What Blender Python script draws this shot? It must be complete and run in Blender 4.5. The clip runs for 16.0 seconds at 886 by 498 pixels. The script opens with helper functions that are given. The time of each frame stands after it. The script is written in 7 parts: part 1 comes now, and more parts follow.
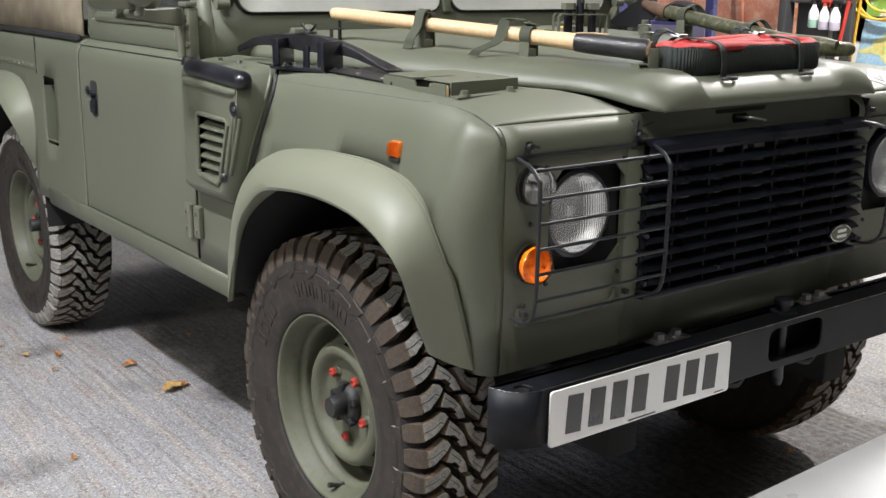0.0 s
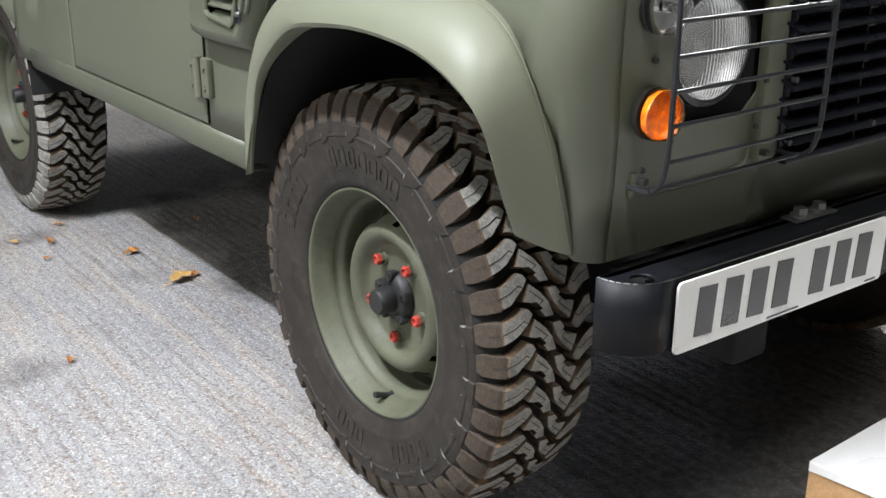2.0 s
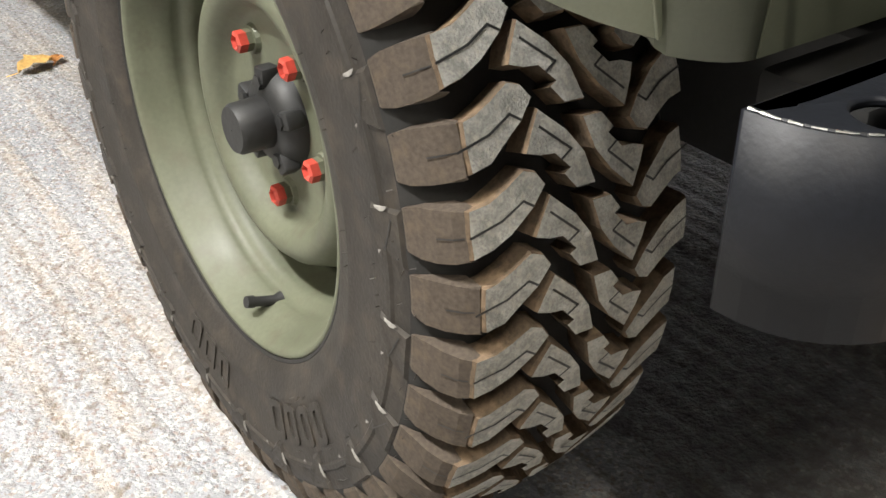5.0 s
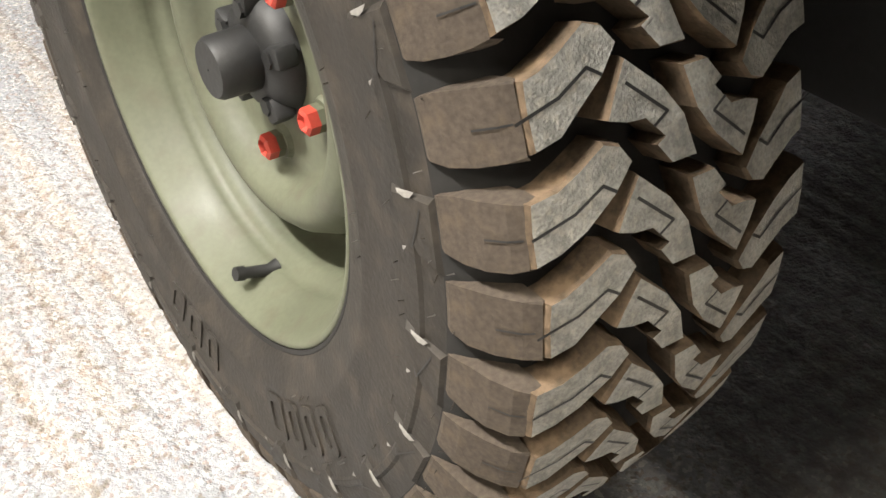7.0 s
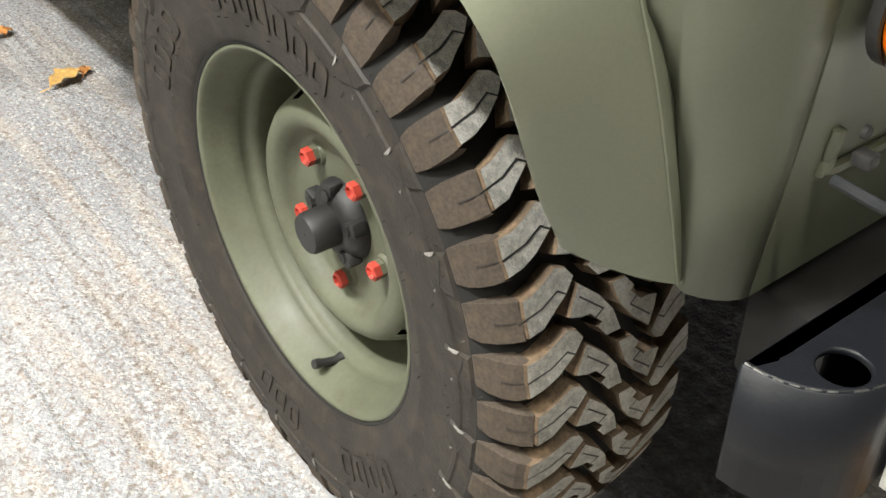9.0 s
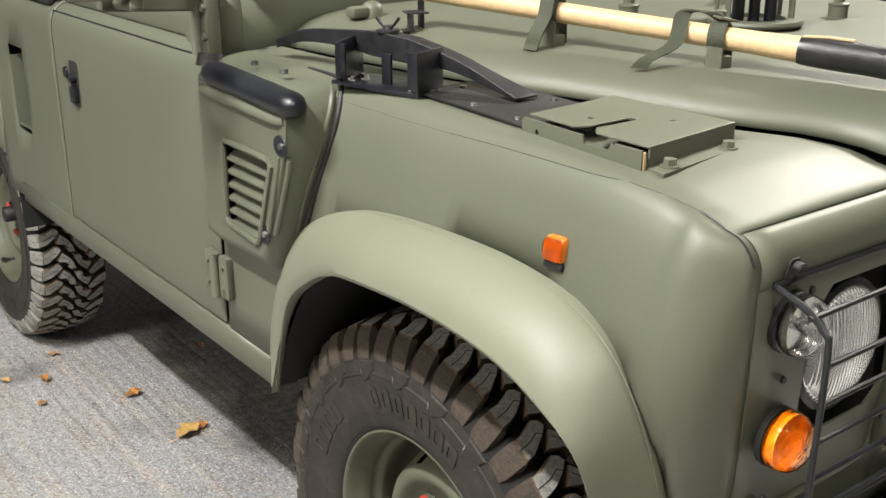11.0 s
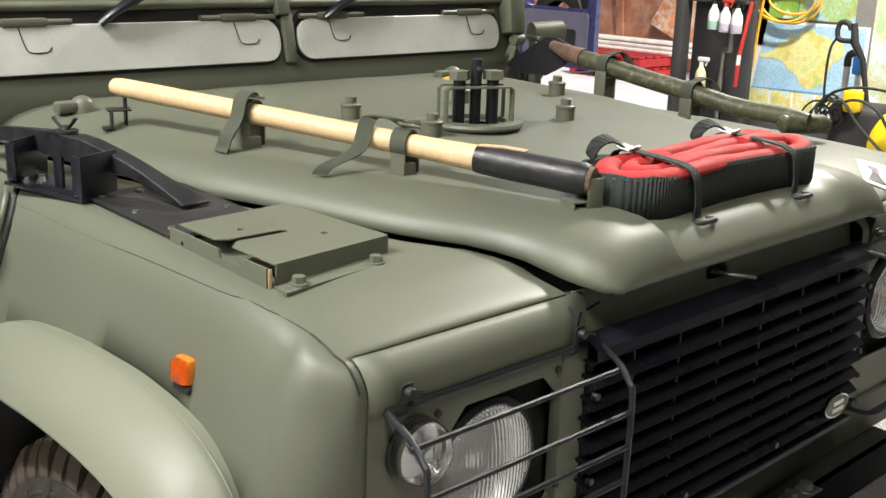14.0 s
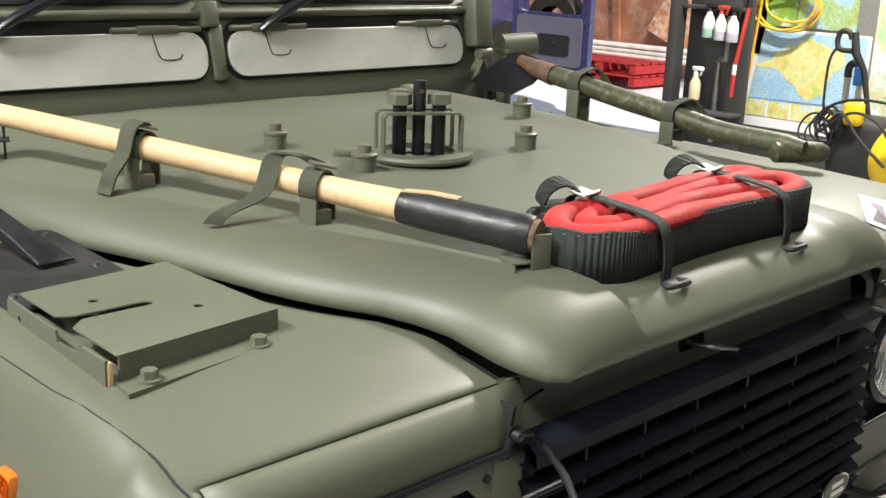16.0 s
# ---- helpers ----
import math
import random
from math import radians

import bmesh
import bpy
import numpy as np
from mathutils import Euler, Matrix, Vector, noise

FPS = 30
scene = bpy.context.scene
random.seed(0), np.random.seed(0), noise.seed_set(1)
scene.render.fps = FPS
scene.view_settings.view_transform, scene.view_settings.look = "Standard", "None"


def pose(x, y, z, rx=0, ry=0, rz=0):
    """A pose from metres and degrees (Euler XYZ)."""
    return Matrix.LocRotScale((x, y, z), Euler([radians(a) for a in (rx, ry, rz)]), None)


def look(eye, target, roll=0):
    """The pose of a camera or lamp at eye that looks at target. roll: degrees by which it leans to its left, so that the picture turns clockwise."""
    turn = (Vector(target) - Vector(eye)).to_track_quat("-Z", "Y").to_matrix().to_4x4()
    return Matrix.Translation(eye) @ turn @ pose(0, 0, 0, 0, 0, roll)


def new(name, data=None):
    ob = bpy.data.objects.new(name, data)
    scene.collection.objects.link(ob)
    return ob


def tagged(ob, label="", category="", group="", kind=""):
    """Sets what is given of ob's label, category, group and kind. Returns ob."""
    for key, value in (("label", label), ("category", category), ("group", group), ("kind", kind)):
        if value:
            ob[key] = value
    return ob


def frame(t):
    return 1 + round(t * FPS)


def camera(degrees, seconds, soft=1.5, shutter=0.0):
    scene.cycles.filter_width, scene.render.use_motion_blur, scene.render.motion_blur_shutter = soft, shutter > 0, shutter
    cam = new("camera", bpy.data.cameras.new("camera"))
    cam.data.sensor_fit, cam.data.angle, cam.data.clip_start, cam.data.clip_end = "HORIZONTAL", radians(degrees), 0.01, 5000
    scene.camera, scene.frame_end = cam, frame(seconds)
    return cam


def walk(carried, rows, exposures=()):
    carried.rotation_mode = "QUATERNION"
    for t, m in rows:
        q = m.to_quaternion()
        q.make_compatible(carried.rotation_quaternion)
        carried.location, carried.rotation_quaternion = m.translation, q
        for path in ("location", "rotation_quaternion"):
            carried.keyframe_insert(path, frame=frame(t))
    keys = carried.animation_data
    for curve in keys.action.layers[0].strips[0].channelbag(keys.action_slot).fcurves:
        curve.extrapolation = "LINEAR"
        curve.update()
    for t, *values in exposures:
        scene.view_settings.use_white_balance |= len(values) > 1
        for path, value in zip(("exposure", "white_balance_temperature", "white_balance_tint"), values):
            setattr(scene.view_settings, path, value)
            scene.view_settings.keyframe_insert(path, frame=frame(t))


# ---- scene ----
cam = camera(44.8, 16.0)
PATH = [
    (0, (-1.952, -2.153, 1.398), (-0.787, -0.601, 0.914), 0.6),
    (0.5, (-1.935, -2.107, 1.366), (-0.771, -0.559, 0.869), 0.6),
    (1, (-1.902, -2.0, 1.321), (-0.74, -0.461, 0.79), 0.7),
    (1.5, (-1.852, -1.858, 1.271), (-0.703, -0.331, 0.68), 0.5),
    (2, (-1.775, -1.705, 1.224), (-0.653, -0.199, 0.538), 0.1),
    (2.5, (-1.641, -1.621, 1.183), (-0.531, -0.139, 0.427), 0.3),
    (3, (-1.508, -1.526, 1.134), (-0.409, -0.063, 0.327), 0.4),
    (3.5, (-1.413, -1.37, 1.078), (-0.335, 0.075, 0.212), 0.4),
    (4, (-1.299, -1.228, 1.02), (-0.257, 0.197, 0.081), 0.2),
    (4.5, (-1.197, -1.108, 0.945), (-0.187, 0.301, -0.052), 0.2),
    (5, (-1.115, -0.974, 0.861), (-0.129, 0.411, -0.191), 0.0),
    (5.2, (-1.09, -0.929, 0.83), (-0.105, 0.443, -0.241), 0.2),
    (7.3, (-1.023, -0.802, 0.803), (-0.1, 0.489, -0.414), -1.2),
    (7.5, (-1.028, -0.807, 0.817), (-0.102, 0.481, -0.401), -1.2),
    (8, (-1.051, -0.815, 0.876), (-0.116, 0.471, -0.338), -0.8),
    (8.5, (-1.105, -0.863, 0.993), (-0.16, 0.414, -0.223), -0.7),
    (9, (-1.21, -0.98, 1.144), (-0.246, 0.293, -0.061), -0.3),
    (9.5, (-1.314, -1.068, 1.298), (-0.314, 0.239, 0.161), -0.2),
    (10, (-1.39, -1.135, 1.379), (-0.362, 0.286, 0.418), 0.1),
    (10.2, (-1.447, -1.162, 1.415), (-0.402, 0.299, 0.535), -0.1),
    (12.3, (-1.783, -1.592, 1.596), (-0.511, -0.156, 1.029), 1.7),
    (12.5, (-1.783, -1.596, 1.592), (-0.501, -0.167, 1.03), 1.7),
    (13, (-1.673, -1.589, 1.591), (-0.364, -0.182, 1.037), 1.7),
    (13.5, (-1.494, -1.565, 1.602), (-0.166, -0.172, 1.056), 1.9),
    (14, (-1.372, -1.478, 1.567), (-0.039, -0.091, 1.021), 2.0),
    (14.5, (-1.267, -1.355, 1.563), (0.066, 0.032, 1.017), 2.1),
    (15, (-1.194, -1.322, 1.565), (0.138, 0.067, 1.02), 2.1),
    (15.5, (-1.128, -1.33, 1.562), (0.207, 0.056, 1.018), 2.2),
    (16, (-1.11, -1.344, 1.57), (0.225, 0.045, 1.03), 2.2),
]
EXPOSURES = [(0, -0.05, 6250, 13), (1.5, 0.08, 6100, 11), (2.5, 0.3, 6200, 10), (3.5, 0.42, 6450, 9), (5, 0.64, 6750, 9), (7.5, 0.82, 7000, 10), (8.2, 0.75, 6950, 8), (9, 0.54, 6750, 7), (10, 0.3, 6750, 9), (12.5, 0.03, 6650, 9), (14.5, -0.02, 6620, 10), (16, 0.0, 6600, 10)]
walk(cam, [(t, look(eye, target, roll)) for t, eye, target, roll in PATH], EXPOSURES)

# ---- world and lamps ----
world = bpy.data.worlds.new("world")
scene.world = world
world.use_nodes = True
wn = world.node_tree.nodes
sky = wn.new("ShaderNodeTexSky")
sky.sky_type = "NISHITA"
sky.sun_disc = False
sky.sun_elevation = radians(35)
sky.sun_rotation = radians(60)
world.node_tree.links.new(sky.outputs[0], wn["Background"].inputs[0])
wn["Background"].inputs[1].default_value = 0.15


def area(name, place, target, size, size_y, watts, colour):
    lamp = bpy.data.lights.new(name, "AREA")
    lamp.shape, lamp.size, lamp.size_y, lamp.energy, lamp.color = "RECTANGLE", size, size_y, watts, colour
    ob = new(name, lamp)
    ob.matrix_world = look(place, target)
    return ob


SUN = bpy.data.lights.new("sun", "SUN")
SUN.energy, SUN.angle, SUN.color = 5.0, radians(0.5), (1.0, 0.95, 0.88)
sun = new("sun", SUN)
sun.matrix_world = look((0, 0, 0), (0.35, 0.65, -0.75))
LAMP_Z = 4.05
WARM = (1.0, 0.96, 0.88)
COOL = (0.98, 0.98, 0.98)
TUBES = [
    (-2.7, 0.1, 1.2, 310, COOL),
    # unseen lamp added to lift the door side
    (-5.4, 0.2, 1.6, 170, WARM),
    (3.35, 0.5, 0.6, 390, WARM),
    (1.2, 4.2, 1.5, 80, WARM),
    # unseen lamp added to brighten front-facing parts
    (-1.8, -2.2, 1.5, 95, WARM),
]
for x, y, length, watts, colour in TUBES:
    area("tube_light", (x, y, LAMP_Z - 0.07), (x, y, 0), 0.14, length, watts, colour)

# ---- materials ----


def material(name, colour, rough=0.5, metal=0.0, vary=0.12, scale=6.0, bump=0.0, fine=180.0, spread=0.1, second=None, second_amount=0.5, coat=0.0, spec=0.5):
    """Principled surface: colour drifting at a large scale, mottled at a fine one, with a fine relief; second: a stain colour in patches."""
    m = bpy.data.materials.new(name)
    m.use_nodes = True
    n, l = m.node_tree.nodes, m.node_tree.links
    p = n["Principled BSDF"]
    p.inputs["Metallic"].default_value = metal
    p.inputs["Coat Weight"].default_value = coat
    p.inputs["Specular IOR Level"].default_value = spec
    co = n.new("ShaderNodeTexCoord")
    big = n.new("ShaderNodeTexNoise")
    big.inputs["Scale"].default_value, big.inputs["Detail"].default_value = scale, 5
    small = n.new("ShaderNodeTexNoise")
    small.inputs["Scale"].default_value, small.inputs["Detail"].default_value = fine, 3
    for t in (big, small):
        l.new(co.outputs["Object"], t.inputs["Vector"])
    mix = n.new("ShaderNodeMix")
    mix.data_type = "RGBA"
    lo = tuple(c * (1 - vary) for c in colour)
    hi = tuple(min(1, c * (1 + vary)) for c in colour)
    mix.inputs[6].default_value, mix.inputs[7].default_value = (*lo, 1), (*hi, 1)
    ramp = n.new("ShaderNodeMapRange")
    ramp.inputs[1].default_value, ramp.inputs[2].default_value = 0.3, 0.7
    l.new(big.outputs[0], ramp.inputs[0])
    l.new(ramp.outputs[0], mix.inputs[0])
    out = mix.outputs[2]
    speck = n.new("ShaderNodeMix")
    speck.data_type, speck.blend_type = "RGBA", "MULTIPLY"
    speck.inputs[0].default_value = min(1, vary * 2)
    grey = n.new("ShaderNodeMapRange")
    grey.inputs[1].default_value, grey.inputs[2].default_value, grey.inputs[3].default_value, grey.inputs[4].default_value = 0.3, 0.7, 0.6, 1.2
    l.new(small.outputs[0], grey.inputs[0])
    l.new(out, speck.inputs[6])
    l.new(grey.outputs[0], speck.inputs[7])
    out = speck.outputs[2]
    if second:
        patch = n.new("ShaderNodeTexNoise")
        patch.inputs["Scale"].default_value, patch.inputs["Detail"].default_value = scale * 3.1, 8
        l.new(co.outputs["Object"], patch.inputs["Vector"])
        pr = n.new("ShaderNodeMapRange")
        pr.inputs[1].default_value, pr.inputs[2].default_value = 0.62 - 0.25 * second_amount, 0.72
        pr.inputs[4].default_value = second_amount
        l.new(patch.outputs[0], pr.inputs[0])
        sm = n.new("ShaderNodeMix")
        sm.data_type = "RGBA"
        l.new(pr.outputs[0], sm.inputs[0])
        l.new(out, sm.inputs[6])
        sm.inputs[7].default_value = (*second, 1)
        out = sm.outputs[2]
    l.new(out, p.inputs["Base Color"])
    rr = n.new("ShaderNodeMapRange")
    rr.inputs[1].default_value, rr.inputs[2].default_value = 0.3, 0.7
    rr.inputs[3].default_value, rr.inputs[4].default_value = max(0.02, rough - spread), min(1, rough + spread)
    l.new(big.outputs[0], rr.inputs[0])
    l.new(rr.outputs[0], p.inputs["Roughness"])
    if bump:
        b = n.new("ShaderNodeBump")
        b.inputs["Strength"].default_value, b.inputs["Distance"].default_value = min(1, bump), 0.002
        l.new(small.outputs[0], b.inputs["Height"])
        l.new(b.outputs[0], p.inputs["Normal"])
    return m


def glass(name, colour, rough=0.02, ior=1.45):
    m = bpy.data.materials.new(name)
    m.use_nodes = True
    p = m.node_tree.nodes["Principled BSDF"]
    p.inputs["Base Color"].default_value = (*colour, 1)
    p.inputs["Transmission Weight"].default_value, p.inputs["Roughness"].default_value, p.inputs["IOR"].default_value = 1, rough, ior
    return m


def glow(name, colour, strength):
    m = bpy.data.materials.new(name)
    m.use_nodes = True
    p = m.node_tree.nodes["Principled BSDF"]
    p.inputs["Base Color"].default_value = (*colour, 1)
    p.inputs["Emission Color"].default_value, p.inputs["Emission Strength"].default_value = (*colour, 1), strength
    return m


PAINT = material("green_paint", (0.103, 0.111, 0.079), 0.46, vary=0.06, scale=3.0, bump=0.05, fine=350, spread=0.05, spec=0.42)
FLARE_PAINT = material("matt_flare_plastic", (0.158, 0.168, 0.121), 0.5, vary=0.06, scale=4.0, bump=0.06, fine=350, spread=0.05, spec=0.42)
PAINT_DULL = material("green_paint_fitting", (0.108, 0.113, 0.081), 0.46, vary=0.12, scale=12, bump=0.12, fine=260)
RIM_PAINT = material("rim_green_paint", (0.092, 0.098, 0.064), 0.58, vary=0.12, scale=14, bump=0.08, second=(0.07, 0.06, 0.04), second_amount=0.45)
GRILLE_BLACK = material("black_grille_plastic", (0.008, 0.009, 0.014), 0.33, vary=0.2, scale=9, bump=0.05, fine=300, spec=0.22)
BUMPER_BLACK = material("black_satin_bumper", (0.006, 0.0068, 0.009), 0.42, spec=0.22, vary=0.25, scale=7, bump=0.12, fine=200, spread=0.06)
FORGED = material("blackened_steel", (0.014, 0.014, 0.016), 0.5, vary=0.3, scale=30, bump=0.4, fine=120, spec=0.25)
BLACK = material("black_gloss_paint", (0.009, 0.010, 0.014), 0.34, vary=0.2, scale=9, bump=0.1, fine=300)
BLACK_DULL = material("black_dull", (0.015, 0.015, 0.015), 0.6, vary=0.25, scale=12, bump=0.2)
# near black puts the shade of recesses and the underside into the colour
DARK = material("shade_dark", (0.008, 0.008, 0.008), 0.9, vary=0.3)
RUBBER = material("tyre_rubber", (0.024, 0.0205, 0.017), 0.62, vary=0.3, scale=11, bump=0.3, fine=240, second=(0.07, 0.055, 0.041), second_amount=0.45, spec=0.35)
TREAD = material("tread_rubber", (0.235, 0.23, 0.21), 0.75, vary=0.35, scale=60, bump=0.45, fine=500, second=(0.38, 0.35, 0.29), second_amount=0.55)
FLANK = material("tread_flank_rubber", (0.062, 0.049, 0.038), 0.85, vary=0.3, scale=20, bump=0.3, fine=300, second=(0.105, 0.078, 0.052), second_amount=0.45, spec=0.25)
DUST = material("dusty_block_side", (0.10, 0.072, 0.048), 0.9, vary=0.35, scale=18, bump=0.3, fine=300, second=(0.30, 0.205, 0.13), second_amount=0.5, spec=0.2)
# near black: the shade between tread blocks put into the carcass colour
GROOVE = material("shaded_groove_rubber", (0.010, 0.009, 0.008), 0.9, vary=0.3, scale=20)
# pale colour for pad edges: scuffs, and the light those edges catch
SCUFF_GLINT = material("pale_scuff_glint", (0.19, 0.18, 0.165), 0.8, vary=0.3, scale=60, bump=0.5)
SEAL = material("rubber_seal", (0.012, 0.012, 0.012), 0.55, vary=0.2)
CHROME = material("bright_metal", (0.75, 0.75, 0.74), 0.12, metal=1.0, vary=0.05, spread=0.04)
STEEL = material("dull_steel", (0.36, 0.36, 0.35), 0.38, metal=1.0, vary=0.2, scale=20)
GUARD = material("dark_wire", (0.016, 0.017, 0.019), 0.42, metal=0.0, vary=0.2, scale=30, spec=0.3)
REFLECT = material("lamp_reflector", (0.92, 0.92, 0.93), 0.28, metal=0.6, vary=0.03, spread=0.03)
FLUTED = glass("fluted_lens", (0.95, 0.96, 0.96), 0.08, 1.3)
FLUTED.node_tree.nodes["Principled BSDF"].inputs["Transmission Weight"].default_value = 0.88
CLEAR = glass("clear_lens", (0.97, 0.98, 0.98), 0.05, 1.25)
AMBER = glass("amber_lens", (1.0, 0.52, 0.09), 0.06)
AMBER_DARK = material("dark_amber_backing", (0.62, 0.17, 0.02), 0.3, vary=0.15, scale=40)
AMBER_IN = material("amber_backing", (0.95, 0.40, 0.05), 0.22, vary=0.3, scale=70, bump=1.0, fine=130)
RED_NUT = material("red_nut_paint", (0.43, 0.047, 0.03), 0.5, vary=0.2, scale=60, bump=0.1)
PLATE_W = material("plate_white", (0.72, 0.72, 0.70), 0.3, vary=0.03)
PLATE_K = material("plate_black", (0.03, 0.03, 0.03), 0.35, vary=0.1)
WOOD = material("pale_ash_wood", (0.62, 0.44, 0.25), 0.5, vary=0.12, scale=9, bump=0.15, fine=120, second=(0.40, 0.24, 0.11), second_amount=0.15)
TAPE = material("black_tape", (0.018, 0.018, 0.019), 0.4, vary=0.3, scale=30, bump=0.5, fine=90)
WEB = material("dark_green_webbing", (0.016, 0.022, 0.019), 0.75, vary=0.3, scale=40, bump=0.9, fine=420)


def ribs(m, direction, period, depth):
    """Woven ribs across a webbing, added to its relief and colour."""
    n, l = m.node_tree.nodes, m.node_tree.links
    p = n["Principled BSDF"]
    co = n.new("ShaderNodeTexCoord")
    w = n.new("ShaderNodeTexWave")
    w.bands_direction = direction
    w.inputs["Scale"].default_value, w.inputs["Distortion"].default_value = 0.314 / period, 0.6
    l.new(co.outputs["Object"], w.inputs["Vector"])
    b = n.new("ShaderNodeBump")
    b.inputs["Strength"].default_value, b.inputs["Distance"].default_value = 1.0, depth
    l.new(w.outputs["Fac"], b.inputs["Height"])
    if p.inputs["Normal"].links:
        l.new(p.inputs["Normal"].links[0].from_socket, b.inputs["Normal"])
    l.new(b.outputs[0], p.inputs["Normal"])


ribs(WEB, "X", 0.0055, 0.002)
WEB_G = material("olive_webbing", (0.055, 0.062, 0.040), 0.8, vary=0.2, scale=40, bump=0.8, fine=420)
RED = material("red_strap_sleeve", (0.42, 0.022, 0.022), 0.75, vary=0.25, scale=16, bump=0.6, fine=160)
WORN_GREEN = material("worn_green_wood", (0.065, 0.068, 0.034), 0.5, vary=0.25, scale=22, bump=0.4, fine=140, second=(0.42, 0.35, 0.22), second_amount=0.34)
CANVAS = material("beige_canvas", (0.36, 0.31, 0.22), 0.9, vary=0.25, scale=9, bump=0.8, fine=300)
# paler than the body paint, partly to carry the front light on the flaps
FLAP_PAINT = material("pale_lit_flap_paint", (0.50, 0.51, 0.47), 0.40, vary=0.08, scale=7, bump=0.1, fine=300, second=(0.38, 0.38, 0.365), second_amount=0.3)
GLASS = glass("windscreen_glass", (0.9, 0.95, 0.93))

# ---- mesh tools ----


def interp(x, table):
    xs, ys = zip(*table)
    return float(np.interp(x, xs, ys))


def thing(name, label, category, group="", kind="", place=(0, 0, 0)):
    ob = new(name)
    ob.empty_display_size = 0.1
    ob.location = place
    return tagged(ob, label, category, group, kind)


LEAN = False


def lean_front(bm):
    """The front of the car leans: below the wing seam its face stands back."""
    for v in bm.verts:
        f = min(1.0, max(0.0, (-0.56 - v.co.y) / 0.10))
        g = min(1.0, max(0.0, (1.145 - v.co.z) / 0.055))
        v.co.y += 0.020 * f * g


# the far half of the front is wider than the near half from the middle line
SPREAD = None
SPREAD_TOP = [(0.0, 0.0), (0.15, 0.035), (0.195, 0.115), (0.24, 0.112), (0.335, 0.105), (0.9, 0.10)]
SPREAD_FRONT = [(0.0, 0.0), (0.356, 0.050), (0.7, 0.10), (0.9, 0.10)]


def spread_far(bm):
    for v in bm.verts:
        if v.co.x > 0:
            v.co.x += interp(v.co.x, SPREAD) * interp(v.co.y, [(-0.4, 1.0), (0.1, 0.85), (0.45, 0.3)])


def part(name, bm, mat, parent=None, label="", smooth=True, solid=0.0, angle=40, bevel=0.0):
    """Link bm as one mesh object under parent."""
    if LEAN:
        lean_front(bm)
    if SPREAD:
        spread_far(bm)
    bmesh.ops.recalc_face_normals(bm, faces=bm.faces[:])
    me = bpy.data.meshes.new(name)
    bm.to_mesh(me)
    bm.free()
    for poly in me.polygons:
        poly.use_smooth = smooth
    if smooth:
        me.set_sharp_from_angle(angle=radians(angle))
    me.materials.append(mat)
    ob = new(name, me)
    if parent:
        ob.parent = parent
        ob.matrix_parent_inverse = Matrix.Translation(-parent.location) if parent.type == "EMPTY" else Matrix()
    if label:
        tagged(ob, label)
    if solid:
        mod = ob.modifiers.new("thickness", "SOLIDIFY")
        mod.thickness, mod.offset = solid, 0
    if bevel:
        mod = ob.modifiers.new("edge", "BEVEL")
        mod.width, mod.segments, mod.limit_method, mod.angle_limit = bevel, 2, "ANGLE", radians(35)
    return ob


def box(bm, c, s, m=None, bevel=0.0, seg=2):
    """A box of centre c and size s, turned by m about its centre."""
    made = bmesh.ops.create_cube(bm, size=1.0)["verts"]
    t = Matrix.Translation(c) @ (m or Matrix()) @ Matrix.Diagonal((*s, 1))
    bmesh.ops.transform(bm, matrix=t, verts=made)
    if bevel:
        edges = list({e for v in made for e in v.link_edges})
        bmesh.ops.bevel(bm, geom=edges, offset=bevel, segments=seg, profile=0.5, affect="EDGES")
    return bm


def axes_of(d):
    d = Vector(d).normalized()
    side = d.cross(Vector((0, 0, 1)) if abs(d.z) < 0.9 else Vector((1, 0, 0))).normalized()
    return d, side, side.cross(d).normalized()


def loft(bm, rings, closed=False, caps=False):
    """A skin through rows of points; closed: each row is a loop."""
    rows = [[bm.verts.new(p) for p in ring] for ring in rings]
    n = len(rows[0])
    for a, b in zip(rows, rows[1:]):
        for i in range(n if closed else n - 1):
            j = (i + 1) % n
            bm.faces.new((a[i], a[j], b[j], b[i]))
    if caps:
        bm.faces.new(rows[0])
        bm.faces.new(rows[-1])
    return rows


def rod(bm, p0, p1, r0, r1=None, seg=16, caps=True):
    r1 = r0 if r1 is None else r1
    d, u, v = axes_of(Vector(p1) - Vector(p0))
    ring = lambda p, r: [Vector(p) + r * (math.cos(a) * u + math.sin(a) * v) for a in np.linspace(0, 2 * math.pi, seg, endpoint=False)]
    loft(bm, [ring(p0, r0), ring(p1, r1)], True, caps)
    return bm


def tube(bm, pts, r, seg=8, closed=False, flat=1.0):
    """A round bar along a line of points; r may be a list."""
    pts = [Vector(p) for p in pts]
    n = len(pts)
    rs = r if isinstance(r, (list, tuple)) else [r] * n
    rings, up = [], None
    for i, p in enumerate(pts):
        a, b = (pts[i - 1], pts[(i + 1) % n]) if closed else (pts[max(i - 1, 0)], pts[min(i + 1, n - 1)])
        d = (b - a).normalized()
        if up is None:
            up = axes_of(d)[2]
        side = d.cross(up).normalized()
        up = side.cross(d).normalized()
        rings.append([p + rs[i] * (math.cos(t) * side + flat * math.sin(t) * up) for t in np.linspace(0, 2 * math.pi, seg, endpoint=False)])
    if closed:
        rings.append(rings[0])
    loft(bm, rings, True, not closed)
    if closed:
        bmesh.ops.remove_doubles(bm, verts=bm.verts[:], dist=1e-6)
    return bm


